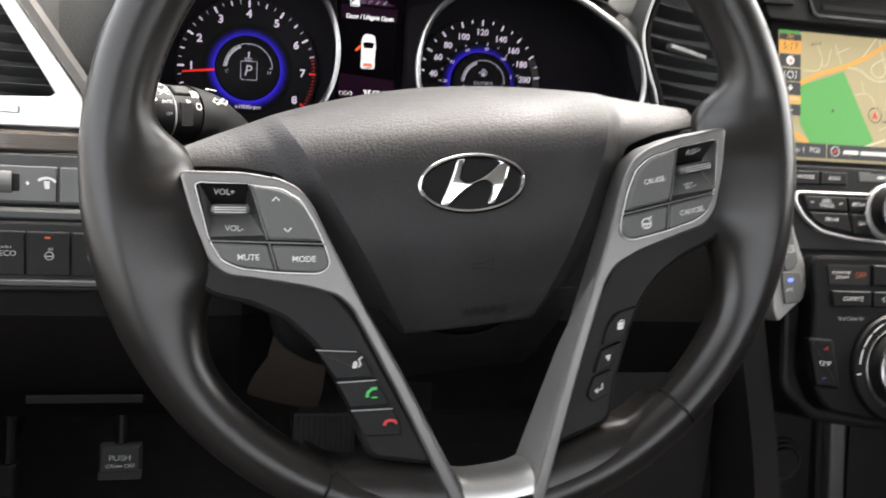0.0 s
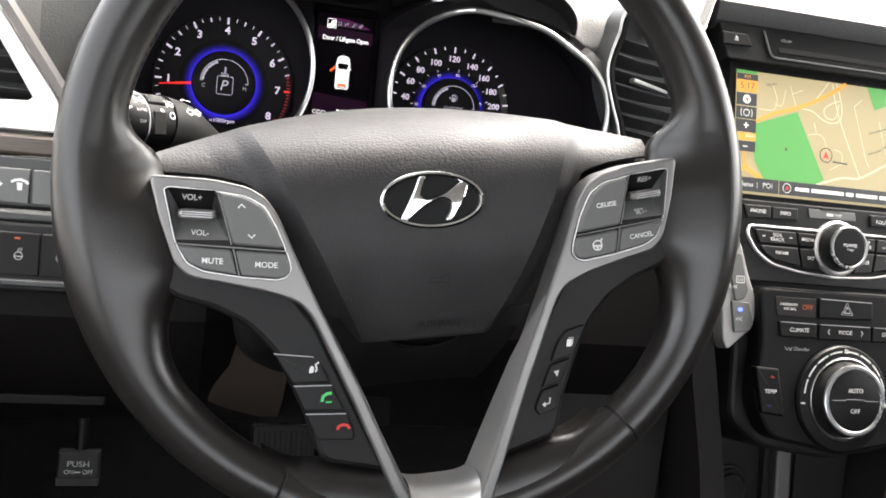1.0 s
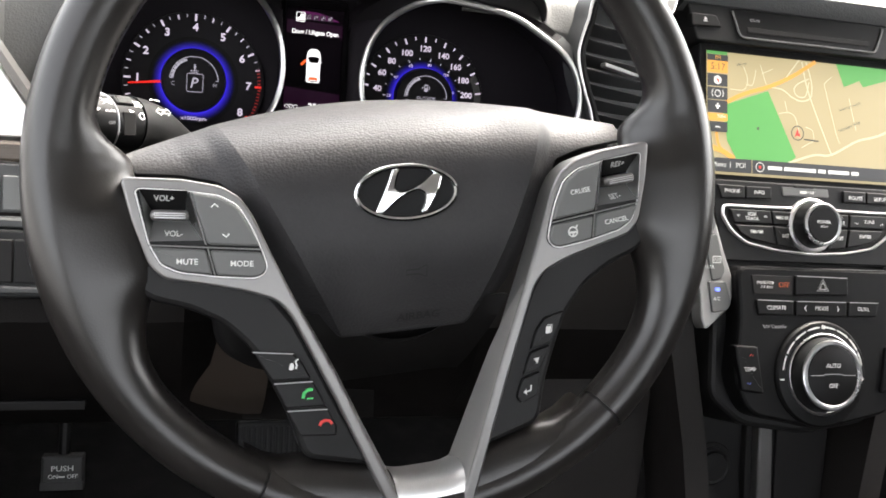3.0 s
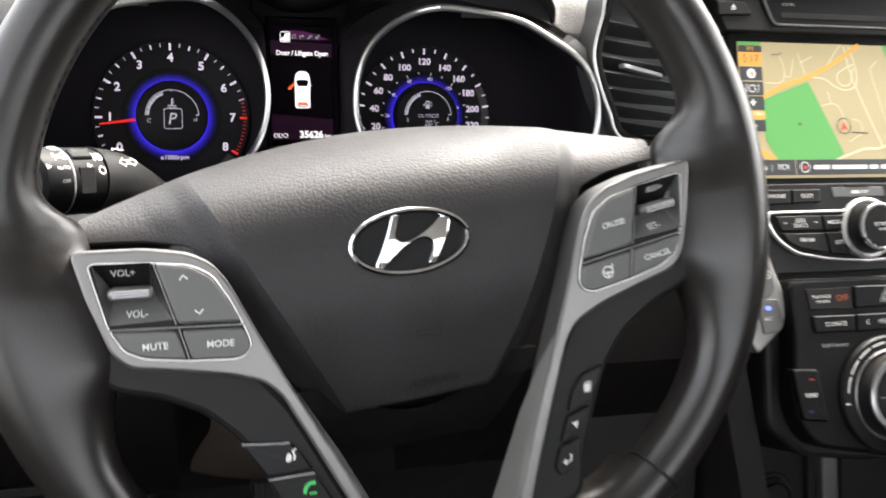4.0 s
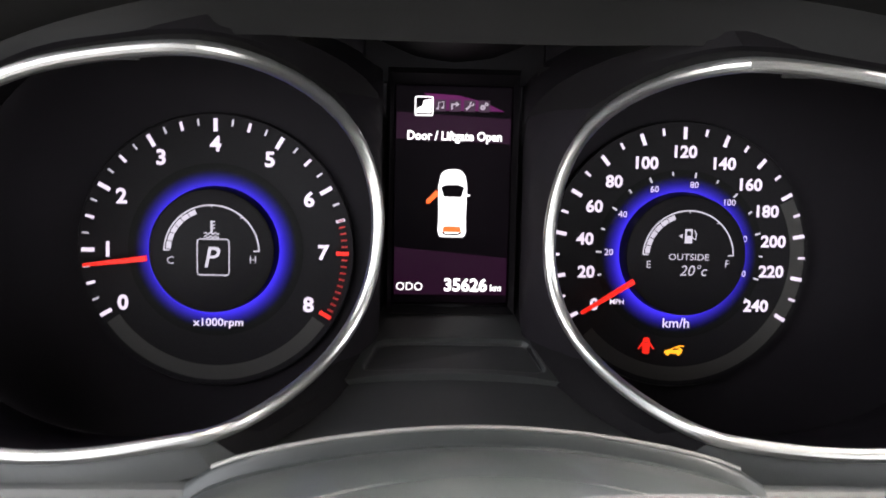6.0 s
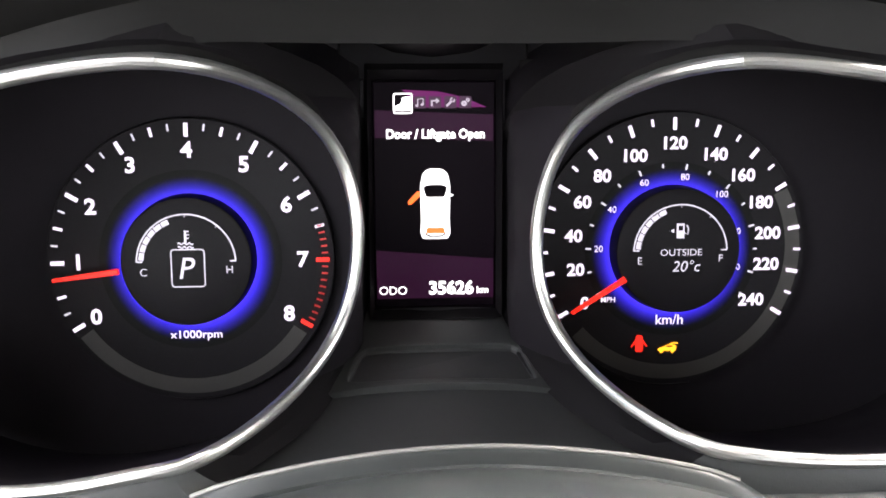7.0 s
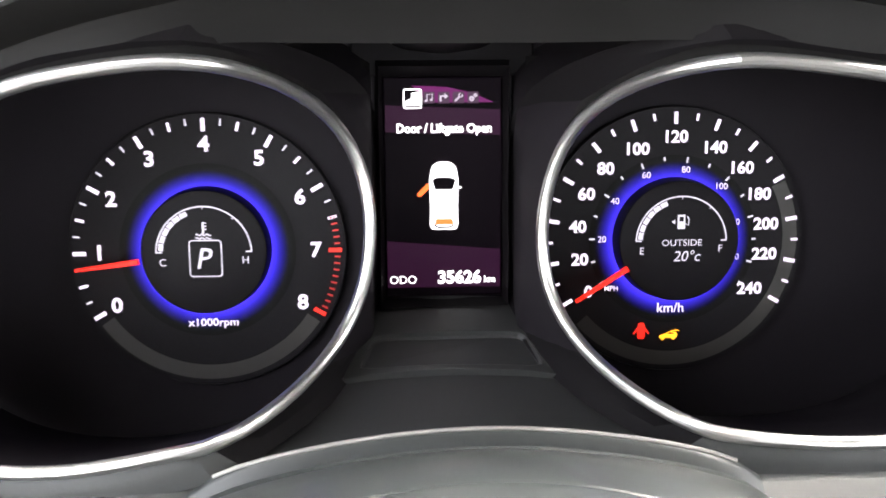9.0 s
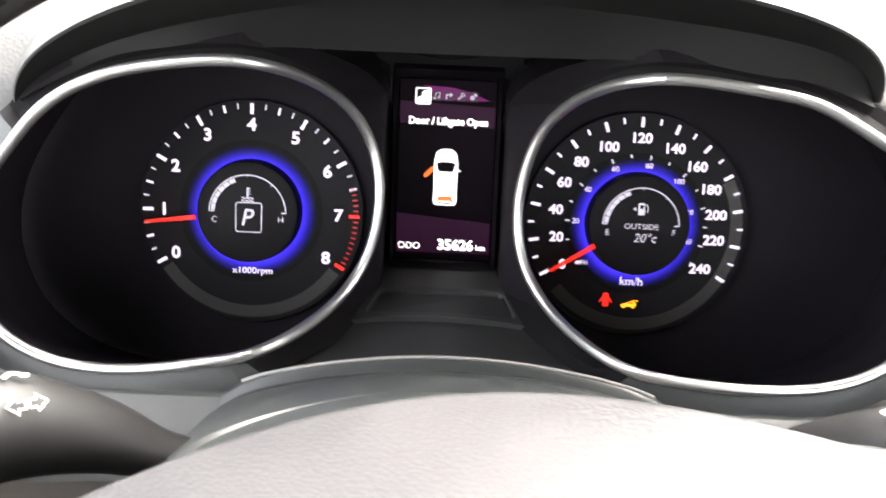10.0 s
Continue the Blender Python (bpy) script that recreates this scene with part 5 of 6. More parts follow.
on_stalk(right_stalk, right_stalk, stroke([(-0.003, 0.001), (0, -0.001), (0.003, 0.001)], 0.0008, 0), 0.005, -30, 0.0177, "wiper_symbol")

# ---- air vents ----
def vent(name, m, outline, slats, lever, label, trim_mat, trim=0.006, tilt=-4):
    """outline: (x, z) of the opening; slats: heights of the vanes."""
    v = thing(name, m, label, "air vent")
    o = [Vector(p) for p in outline]
    g = inset(o, -trim)
    rows = [[Vector((p.x, y, p.y)) for p in q] for q, y in ((inset(o, -trim - 0.002), 0.02), (inset(o, -trim), -0.002), (inset(o, -trim * 0.6), -0.006), (inset(o, -trim * 0.3), -0.0055), (o, 0.001), (inset(o, 0.001), 0.008))]
    part("frame", loft(rows[1:], closed=True), GLOSS, v, "dark inner frame")
    part("shell", loft([[Vector((p.x, y, p.y)) for p in q] for q, y in ((inset(o, -trim - 0.003), 0.02), (inset(o, -trim - 0.0012), -0.0055))], closed=True), DASH_SMOOTH, v, "dark outer shell")
    part("trim_ring", tube([Vector((p.x, -0.0055, p.y)) for p in inset(o, -trim)], 0.0012, n=8), trim_mat, v, "satin silver edge")
    part("duct", duct(*[[Vector((p.x, y, p.y)) for p in inset(o, k)] for k, y in ((0.0005, 0.002), (0.002, 0.05))]), MATT, v, "black duct")
    for z in slats:
        xs = []
        for i in range(len(o)):
            a, b = o[i - 1], o[i]
            if (a.y - z) * (b.y - z) <= 0 and a.y != b.y:
                xs.append(a.x + (b.x - a.x) * (z - a.y) / (b.y - a.y))
        if len(xs) < 2:
            continue
        x0, x1 = min(xs) + 0.0004, max(xs) - 0.0004
        sec = [[Vector((x, y, z + dz + math.tan(radians(tilt)) * (x - x0))) for y, dz in ((0.0008, 0.0007), (0.0, 0.0), (0.0008, -0.0007), (0.02, -0.0062), (0.02, -0.0054))] for x in (x0, x1)]
        part("vane", loft(sec, closed=True, ends=True), VANE, v, smooth=0)
    if lever:
        x, z, w = lever
        part("lever", prism(soft([(x - w / 2, z + 0.0022), (x + w / 2, z - 0.0046), (x + w / 2, z - 0.0014), (x - w / 2, z + 0.0056)], 0.0007), -0.005, 0.004, 0.0008), SILVER, v, "bright adjusting lever")
    return v


vent("air_vent", DIAL @ pose(0, -0.103, 0, 0, 0, 0), rounded([(0.2185, 0.043), (0.2115, 0.022), (0.2068, 0.006), (0.2058, -0.0055), (0.210, -0.0215), (0.2185, -0.0425), (0.225, -0.056), (0.25, -0.062), (0.285, -0.058), (0.293, -0.03), (0.2945, 0.0), (0.292, 0.04), (0.255, 0.052)], 5),
     (0.022, 0.0095, -0.0025, -0.0138, -0.0258, -0.0378, -0.0498), (0.237, -0.0135, 0.031), "tall silver-edged air vent with dark vanes beside the instruments", SILVER, trim=0.0085, tilt=-8)

lv = thing("side_air_vent", DIAL @ pose(0, -0.132, 0, 0, 0, 0), "triangular air vent in a bright satin silver panel", "air vent")
open3 = soft([(-0.2205, -0.0785), (-0.34, -0.084), (-0.36, -0.01), (-0.2665, -0.003)], 0.004)
out3 = soft([(-0.205, -0.0985), (-0.2045, -0.0785), (-0.2475, -0.0165), (-0.262, 0.004), (-0.38, 0.004), (-0.38, -0.1)], 0.003)
oi, oo = even(open3, 120), even(out3, 120)
part("panel", loft([[Vector((p[0], y, p[1])) for p in q] for q, y in ((oi, 0.012), (oi, 0.0008), (inset(oi, -0.001), 0.0), (inset(oo, 0.0012), 0.0), (inset(oo, 0.0003), 0.0006), (oo, 0.012))], closed=True), SILVER, lv, "bright satin silver panel")
part("duct", duct(*[[Vector((p[0], y, p[1])) for p in q] for q, y in ((oi, 0.003), (inset(oi, 0.002), 0.05))]), MATT, lv, "black duct")
for z in (-0.0175, -0.028, -0.0392, -0.0508, -0.0605, -0.0715):
    x1 = -0.2205 - (z + 0.0785) / 0.0755 * 0.046 - 0.0005
    part("vane", loft([[Vector((x, y, z + dz)) for y, dz in ((0.0045, 0.0004), (0.004, 0.0), (0.0045, -0.0005), (0.026, -0.006), (0.026, -0.005))] for x in (-0.355, x1)], closed=True, ends=True), VANE, lv, smooth=0)
part("inner_band", loft([[Vector((x, y, z)) for x, z in ((-0.2035, -0.078), (-0.2465, -0.0155), (-0.2605, 0.005))] for y in (0.006, 0.0)] + [[Vector((x + 0.004, 0.0015, z + 0.003)) for x, z in ((-0.2035, -0.078), (-0.2465, -0.0155), (-0.2605, 0.005))], [Vector((x + 0.006, 0.012, z + 0.005)) for x, z in ((-0.2035, -0.078), (-0.2465, -0.0155), (-0.2605, 0.005))]]), GREY, lv, "grey inner band")
part("thumb_wheel", prism(soft([(-0.262, -0.0905), (-0.2435, -0.0905), (-0.2435, -0.0855), (-0.262, -0.0855)], 0.001), -0.002, 0.01, 0.0008), STEEL, lv, "small metal thumb wheel")

# strips left of the column
strip = thing("wood_trim", DIAL, "dark glossy wood-veneer trim strip under the side vent", "trim")
part("veneer", prism(soft([(-0.38, -0.1155), (-0.19, -0.1145), (-0.19, -0.1012), (-0.38, -0.1015)], 0.001), -0.141, -0.12, 0.003), WOOD, strip)
sw = thing("switch_panel", DIAL, "grey panel with a dimmer wheel and dark switches below", "switch panel")
part("upper_panel", prism(soft([(-0.38, -0.149), (-0.19, -0.148), (-0.19, -0.1158), (-0.38, -0.1165)], 0.0015), -0.144, -0.12, 0.001), DASH_SMOOTH, sw, "smooth dark grey panel")
part("dimmer_panel", prism(box_outline(-0.262, -0.1462, -0.2185, -0.1235, 0.001), -0.146, -0.13, 0.0008), BUTTON, sw, "grey dimmer panel")
part("blank_panel", prism(box_outline(-0.2165, -0.1462, -0.185, -0.1235, 0.001), -0.146, -0.13, 0.0008), BUTTON, sw, "grey blank panel")
part("slot", prism(box_outline(-0.258, -0.1395, -0.2405, -0.1285, 0.001), -0.1465, -0.14, 0.0003), MATT, sw, "dark wheel slot")
part("thumb_wheel", turned([(0.0, -0.004), (0.009, -0.004), (0.009, 0.004), (0.0, 0.004)], 0, 0, 24), BUTTON, sw, "ribbed dimmer wheel", Matrix.Translation((-0.249, -0.1405, -0.134)) @ pose(0, 0, 0, 0, 0, 90))
g = stroke([(-0.2295, -0.1325), (-0.2275, -0.1312), (-0.224, -0.1305), (-0.2205, -0.1315), (-0.219, -0.1332)], 0.0018, -0.1465)
fill([(-0.2262, -0.1325), (-0.2225, -0.1325), (-0.2228, -0.1375), (-0.2255, -0.1378)], -0.1465, g)
part("dimmer_icon", g, PRINT, sw, smooth=0)
g = words("+", -0.2358, -0.1345, 0.0035, -0.1464, bold=0.04)
part("plus_mark", g, PRINT, sw, smooth=0)
part("ledge", prism(soft([(-0.38, -0.158), (-0.18, -0.158), (-0.18, -0.15), (-0.38, -0.15)], 0.001), -0.152, -0.12, 0.003), DASH_SMOOTH, sw, "rounded grey ledge")
for x0, x1 in ((-0.29, -0.2575), (-0.2565, -0.2355), (-0.2345, -0.2085), (-0.2075, -0.18)):
    part("switch", prism(box_outline(x0, -0.1925, x1, -0.1642, 0.0012), -0.156, -0.13, 0.001), MATT, sw, "black push switch")
part("switch_lamp", fill(box_outline(-0.2238, -0.1686, -0.2202, -0.1672, 0.0005), -0.1564), PRINT_ORANGE, sw, "small orange lamp", smooth=0)
part("lettering", words("ECO", -0.2455, -0.1785, 0.0035, -0.1564), PRINT_GREY, sw, smooth=0)
part("lettering", words("active", -0.2465, -0.1742, 0.002, -0.1564), PRINT_GREY, sw, smooth=0)
for x in (-0.221, -0.1955):
    h = stroke(arc(x, -0.1795, 0.0025, 0, 360, 20), 0.0006, -0.1564)
    stroke([(x - 0.0025, -0.1798), (x + 0.0025, -0.1798)], 0.0008, -0.1564, h)
    for k in range(3):
        stroke([(x - 0.0005 + 0.001 * k, -0.1765), (x + 0.0001 + 0.001 * k, -0.1742)], 0.0004, -0.1564, h)
    part("heated_wheel_icon", h, PRINT_GREY, sw, smooth=0)
part("surround", prism(soft([(-0.4, -0.205), (-0.16, -0.203), (-0.16, -0.158), (-0.4, -0.158)], 0.002), -0.1535, -0.11, 0.002), BLACK, sw, "black switch surround")
part("lower_lip", prism(soft([(-0.4, -0.2), (-0.16, -0.2), (-0.16, -0.1945), (-0.4, -0.1945)], 0.001), -0.157, -0.12, 0.002), DASH_SMOOTH, sw, "thin grey lip")

# ---- knee panel, pedals and floor ----
knee = thing("knee_panel", DIAL, "dark plastic knee panel below the switches", "panel", kind="structure")
rows = []
for x in (-0.4, -0.3, -0.2, -0.15, -0.1, -0.05, 0.0, 0.06, 0.12, 0.18, 0.24, 0.29):
    h = 0.055 * math.exp(-((x - 0.0) / 0.085) ** 4)
    rows.append([Vector((x, y, z)) for y, z in ((-0.143 + h, -0.14), (-0.148 + h * 1.3, -0.195), (-0.148 + h, -0.22), (-0.125 + h, -0.26), (-0.09 + h, -0.295), (-0.05, -0.318), (-0.02, -0.328), (0.01, -0.326))])
part("panel", solid(rows, (0, 0.012, 0.004)), KNEE, knee)
part("drawer_slot", prism(box_outline(-0.245, -0.2925, -0.166, -0.2855, 0.001), -0.106, -0.04, 0.001), HUB_BLACK, knee, "dark drawer slot")
rows = [[Vector((x, q.x, q.y)) for q in rounded([(-0.115, -0.2), (-0.11, -0.235), (-0.085, -0.285), (-0.045, -0.316), (0.0, -0.33)], 5, closed=False)] for x in (-0.19, -0.15, -0.1, -0.06, -0.035)]
part("brown_panel", solid(rows, (0, 0.008, 0.002)), BROWN, knee, "brown inner knee bolster", smooth=70)
lowbox = thing("column_cover", DIAL, "black lower steering column cover", "cover")
part("cover", loft([[Vector((x, y, z)) for x, z in soft([(-a, zt), (a, zt), (a * 0.85, zb), (-a * 0.85, zb)], 0.03, 8)] for y, a, zt, zb in ((-0.25, 0.065, -0.15, -0.205), (-0.2, 0.085, -0.15, -0.24), (-0.13, 0.09, -0.15, -0.252), (-0.1, 0.09, -0.15, -0.25))], closed=True, ends=True), HUB_BLACK, lowbox, smooth=70)

def pedal(name, m, label, outline, text=False, ribs=0, mat=RUBBER, arm=0.16):
    p = thing(name, m, label, "pedal")
    part("pad", prism(outline, 0.0, 0.018, 0.003), mat, p)
    xs, zs = [q[0] for q in outline], [q[1] for q in outline]
    part("arm", tube([Vector(((min(xs) + max(xs)) / 2, 0.012, max(zs) - 0.01)), Vector(((min(xs) + max(xs)) / 2, 0.02, max(zs) + arm * 0.5)), Vector(((min(xs) + max(xs)) / 2, 0.05, max(zs) + arm)), Vector(((min(xs) + max(xs)) / 2, 0.46, max(zs) + arm + 0.12))], 0.006, closed=False, n=10), BLACK, p, "dark metal arm")
    for i in range(ribs):
        x = min(xs) + (max(xs) - min(xs)) * (i + 0.5) / ribs
        part("rib", prism(box_outline(x - 0.0015, min(zs) + 0.006, x + 0.0015, max(zs) - 0.006, 0.0008), -0.002, 0.004, 0.0008), BLACK, p)
    return p


pk = pedal("parking_brake_pedal", DIAL @ pose(-0.208, 0.157, -0.433, -6, 0, 0), "dark rubber parking brake pedal with white lettering", box_outline(-0.02, -0.017, 0.02, 0.0165, 0.002))
part("lettering", words("PUSH", 0, 0.004, 0.0055, -0.0006, wide=1.15), PRINT, pk, smooth=0)
part("lettering", words("ON", -0.0085, -0.004, 0.0042, -0.0006), PRINT, pk, smooth=0)
part("lettering", words("OFF", 0.0095, -0.004, 0.0042, -0.0006), PRINT, pk, smooth=0)
part("dash_mark", stroke([(-0.0035, -0.004), (0.0025, -0.004)], 0.0015, -0.0006), PRINT, pk, smooth=0)
part("ledge", prism(box_outline(-0.0205, -0.0175, 0.0205, -0.009, 0.001), -0.002, 0.01, 0.001), RUBBER, pk, "raised lower ledge")
pedal("brake_pedal", DIAL @ pose(0.0, 0.2, -0.425, -8, 0, 0), "black ribbed rubber brake pedal", soft([(-0.032, -0.03), (0.032, -0.03), (0.036, 0.028), (-0.036, 0.028)], 0.006), ribs=12, mat=BLACK)
pedal("footrest_pedal", DIAL @ pose(-0.31, 0.14, -0.44, -6, 0, 0), "dark release lever beside the parking brake", box_outline(-0.008, -0.02, 0.008, 0.012, 0.002), mat=BLACK)

# ---- centre stack ----
CX = 0.003
stack = thing("centre_stack", STACK, "black centre stack housing beside the steering wheel", "centre console")
part("housing", prism(soft([(CX - 0.095, 0.024), (CX + 0.095, 0.024), (CX + 0.1, -0.12), (CX + 0.088, -0.2), (CX + 0.085, -0.3), (CX + 0.06, -0.323), (CX, -0.331), (CX - 0.06, -0.323), (CX - 0.088, -0.3), (CX - 0.085, -0.2), (CX - 0.093, -0.12)], 0.01), 0.0065, 0.12, 0.004), BLACK, stack)
rows = [[Vector((x, y, z)) for y, z in ((-0.002, 0.0125), (-0.006, 0.018), (-0.008, 0.026), (0.0, 0.036), (0.03, 0.05), (0.09, 0.068))] for x in (CX - 0.118, CX - 0.06, CX, CX + 0.06, CX + 0.118)]
part("top_lip", solid(rows, (0, 0.012, -0.004)), DASH, stack, "grained padded lip over the stack")
part("side_spear", prism(soft([(-0.113, 0.038), (-0.1255, 0.0375), (-0.1321, 0.0194), (-0.141, -0.0053), (-0.1374, -0.0111), (-0.1283, -0.0004), (-0.1216, 0.0209)], 0.002), -0.0125, 0.02, 0.002), SILVER, stack, "bright silver edge strip")
# cd panel with the slot
part("disc_panel", prism(soft([(CX - 0.1155, 0.0185), (CX + 0.1155, 0.0185), (CX + 0.106, -0.0165), (CX - 0.1045, -0.0165)], 0.003), 0.0, 0.03, 0.0012), BLACK, stack, "black disc slot panel")
part("slot_recess", prism(soft([(CX - 0.0745, 0.012), (CX + 0.0745, 0.012), (CX + 0.066, -0.0115), (CX - 0.066, -0.0115)], 0.004), -0.0006, 0.004, 0.0003), GLOSS, stack, "glossy recess")
part("recess_lip", tube([Vector((x, -0.0012, z)) for x, z in soft([(CX - 0.0745, 0.012), (CX - 0.066, -0.0115), (CX + 0.066, -0.0115), (CX + 0.0745, 0.012)], 0.005)][3:-3], 0.0009, closed=False, n=6), BUTTON, stack, "raised lower lip")
part("disc_slot", prism(soft([(CX - 0.06, -0.0025), (CX + 0.06, -0.0025), (CX + 0.059, -0.0065), (CX - 0.059, -0.0065)], 0.001), -0.0012, 0.004, 0.0002), MATT, stack, "dark disc slot")
part("lettering", words("CD-IN", CX - 0.0525, 0.0035, 0.0024, -0.001), PRINT_GREY, stack, smooth=0)
ej = part("eject_button", prism(soft([(-0.1085, 0.0042), (-0.0858, 0.0042), (-0.0808, -0.0052), (-0.1075, -0.0062)], 0.0012), -0.0022, 0.004, 0.001), BLACK, stack, "black eject button")
g = fill([(-0.0978, -0.0008), (-0.0942, -0.0008), (-0.096, 0.0018)], -0.0026)
stroke([(-0.0978, -0.0018), (-0.0942, -0.0018)], 0.0008, -0.0026, g)
part("eject_icon", g, PRINT, ej, smooth=0)

# map screen
SX0, SX1, SZ0, SZ1 = CX - 0.0925, CX + 0.0915, -0.1225, -0.0225
scr = thing("map_screen", STACK @ pose(0, 0.006, 0, 0, 0, 0), "lit navigation screen with a road map in a black frame", "screen")
part("glass_frame", prism(soft([(SX0 - 0.006, SZ1 + 0.006), (SX1 + 0.006, SZ1 + 0.006), (SX1 + 0.006, SZ0 - 0.0045), (SX0 - 0.006, SZ0 - 0.0045)], 0.002), 0.0005, 0.012, 0.0008), GLOSS, scr, "black screen frame")


def clip(pts):
    """A polygon cut to the screen."""
    for ax, lim, sg in ((0, SX0, 1), (0, SX1, -1), (1, SZ0, 1), (1, SZ1, -1)):
        out = []
        for a, b in zip(pts, pts[1:] + pts[:1]):
            ia, ib = (a[ax] - lim) * sg >= 0, (b[ax] - lim) * sg >= 0
            if ia:
                out.append(a)
            if ia != ib:
                t = (lim - a[ax]) / (b[ax] - a[ax])
                out.append((a[0] + (b[0] - a[0]) * t, a[1] + (b[1] - a[1]) * t))
        pts = out
    return pts


def area(name, pts, y, mat, label=""):
    part(name, fill(clip([(p[0], p[1]) for p in pts]), y), mat, scr, label, smooth=0)


area("land", [(SX0, SZ0), (SX1, SZ0), (SX1, SZ1), (SX0, SZ1)], 0.0002, MAP_LAND, "tan map ground")
area("park", [(-0.075, -0.0665), (-0.032, -0.0512), (-0.0052, -0.1045), (-0.012, -0.109), (-0.062, -0.109), (-0.0705, -0.095)], -0.0001, MAP_GREEN, "green map area")
area("park", [(0.0346, -0.0225), (0.0425, -0.0415), (0.058, -0.035), (0.062, -0.04), (SX1, -0.03), (SX1, SZ1)], -0.0001, MAP_GREEN, "green map area")
area("park", [(-0.0905, -0.0225), (-0.0705, -0.0225), (-0.0705, -0.025), (-0.0905, -0.025)], -0.0001, MAP_GREEN)
mr = [(-0.075, -0.0655), (-0.055, -0.0555), (-0.03, -0.047), (-0.008, -0.0365), (0.014, -0.0225)]
part("main_road", stroke([(q.x, q.y) for q in rounded(mr, 6, closed=False)], 0.0032, -0.0003), MAP_MAIN, scr, "orange main road", smooth=0)
part("main_road", stroke([(-0.089, -0.1), (-0.076, -0.103), (-0.064, -0.109)], 0.004, -0.0003), MAP_MAIN, scr, "orange main road", smooth=0)
part("main_road", stroke([(q.x, q.y) for q in rounded([(-0.0805, -0.0885), (-0.079, -0.097), (-0.074, -0.1045), (-0.066, -0.109)], 5, closed=False)], 0.0022, -0.0004), MAP_MAIN, scr, "orange road", smooth=0)
ROADS = [([(-0.03, -0.0478), (-0.018, -0.049), (-0.009, -0.0545), (0.0, -0.057), (0.0085, -0.054), (0.0105, -0.045), (0.008, -0.033), (0.0045, -0.0235)], 0.0011),
         ([(-0.002, -0.0225), (-0.008, -0.03), (-0.0175, -0.042)], 0.001), ([(0.0005, -0.0235), (0.0075, -0.0505), (0.0295, -0.1)], 0.0011),
         ([(0.0075, -0.0405), (0.004, -0.0525), (-0.004, -0.053), (-0.007, -0.047), (-0.002, -0.042), (0.008, -0.0375)], 0.001),
         ([(-0.0125, -0.1095), (0.012, -0.1015), (0.0295, -0.1), (0.055, -0.087), (0.0735, -0.082), (SX1 - 0.001, -0.074)], 0.0018)]
for pts, w in ROADS:
    part("road", stroke([(q.x, q.y) for q in rounded(pts, 6, closed=False)], w, -0.0002), MAP_ROAD, scr, "pale map road", smooth=0)
THIN = [[(-0.068, -0.0525), (-0.055, -0.052), (-0.0515, -0.0435), (-0.0555, -0.0325)], [(-0.053, -0.0465), (-0.047, -0.0475), (-0.0435, -0.0345)], [(-0.0395, -0.03), (-0.034, -0.046)], [(-0.0385, -0.0375), (-0.0275, -0.0325)],
        [(-0.0215, -0.069), (-0.012, -0.0675), (-0.0055, -0.072), (-0.001, -0.0885)], [(-0.016, -0.058), (-0.0135, -0.067)], [(0.0, -0.096), (0.0055, -0.093), (0.0118, -0.089), (0.0108, -0.081), (0.004, -0.0785)],
        [(0.0225, -0.0405), (0.03, -0.034)], [(0.0225, -0.0405), (0.0345, -0.082), (0.0385, -0.09)], [(0.0475, -0.051), (0.0545, -0.078)]]
for pts in THIN:
    part("lane", stroke([(q.x, q.y) for q in rounded(pts, 5, closed=False)], 0.0007, -0.00015), MAP_ROAD, scr, "faint map lane", smooth=0)
for s, x, z, r, h in (("International Pl", 0.048, -0.058, 19, 0.0026), ("Wireless Way", 0.0475, -0.075, 24, 0.0028), ("Wyne", -0.0575, -0.0315, 17, 0.0028)):
    part("map_name", words(s, x, z, h, -0.0006, turn=r), MAP_INK, scr, smooth=0)
part("map_name", fill([(0.0022, -0.0895), (0.0165, -0.0903), (0.0166, -0.089), (0.0023, -0.0882)], -0.0006), MAP_INK, scr, "dark bar", smooth=0)
part("position_circle", stroke(arc(-0.0042, -0.0842, 0.0058, 0, 360, 36), 0.0009, -0.0008), MAP_INK, scr, "dark circle", smooth=0)
part("position_arrow", fill([(-0.0042, -0.0803), (-0.0012, -0.0877), (-0.0042, -0.0862), (-0.0072, -0.0877)], -0.0009), MAP_RED, scr, "red arrow", smooth=0)
part("map_pin", fill(arc(-0.042, -0.083, 0.0013, 0, 360, 12)[:-1], -0.0006), MAP_INK, scr, smooth=0)
# side keys on the screen
part("clock_head", fill([(-0.0895, -0.0305), (-0.0703, -0.0305), (-0.0703, -0.0255), (-0.0895, -0.0255)], -0.0009), MAP_DARK, scr, smooth=0)
part("clock_ground", fill([(-0.0893, -0.0402), (-0.0705, -0.0402), (-0.0705, -0.0305), (-0.0893, -0.0305)], -0.0009), MAP_MAIN, scr, "orange clock field", smooth=0)
part("clock_half", words("PM", -0.0799, -0.0281, 0.003, -0.0012), MAP_MAIN, scr, smooth=0)
part("clock", words("5:17", -0.0799, -0.0355, 0.0055, -0.0012), MAP_INK, scr, smooth=0)
for i, z in enumerate((-0.0512, -0.0622, -0.0728)):
    part("side_key", fill(box_outline(-0.0893, z, -0.0708, z + 0.01, 0.0004), -0.0009), MAP_DARK, scr, "dark screen key", smooth=0)
part("side_key", fill(box_outline(-0.0893, -0.0885, -0.0708, -0.0802, 0.0004), -0.0009), MAP_DARK, scr, "dark screen key", smooth=0)
part("scale_key", fill(box_outline(-0.0893, -0.0795, -0.0708, -0.0735, 0.0004), -0.0009), MAP_MAIN, scr, "orange scale key", smooth=0)
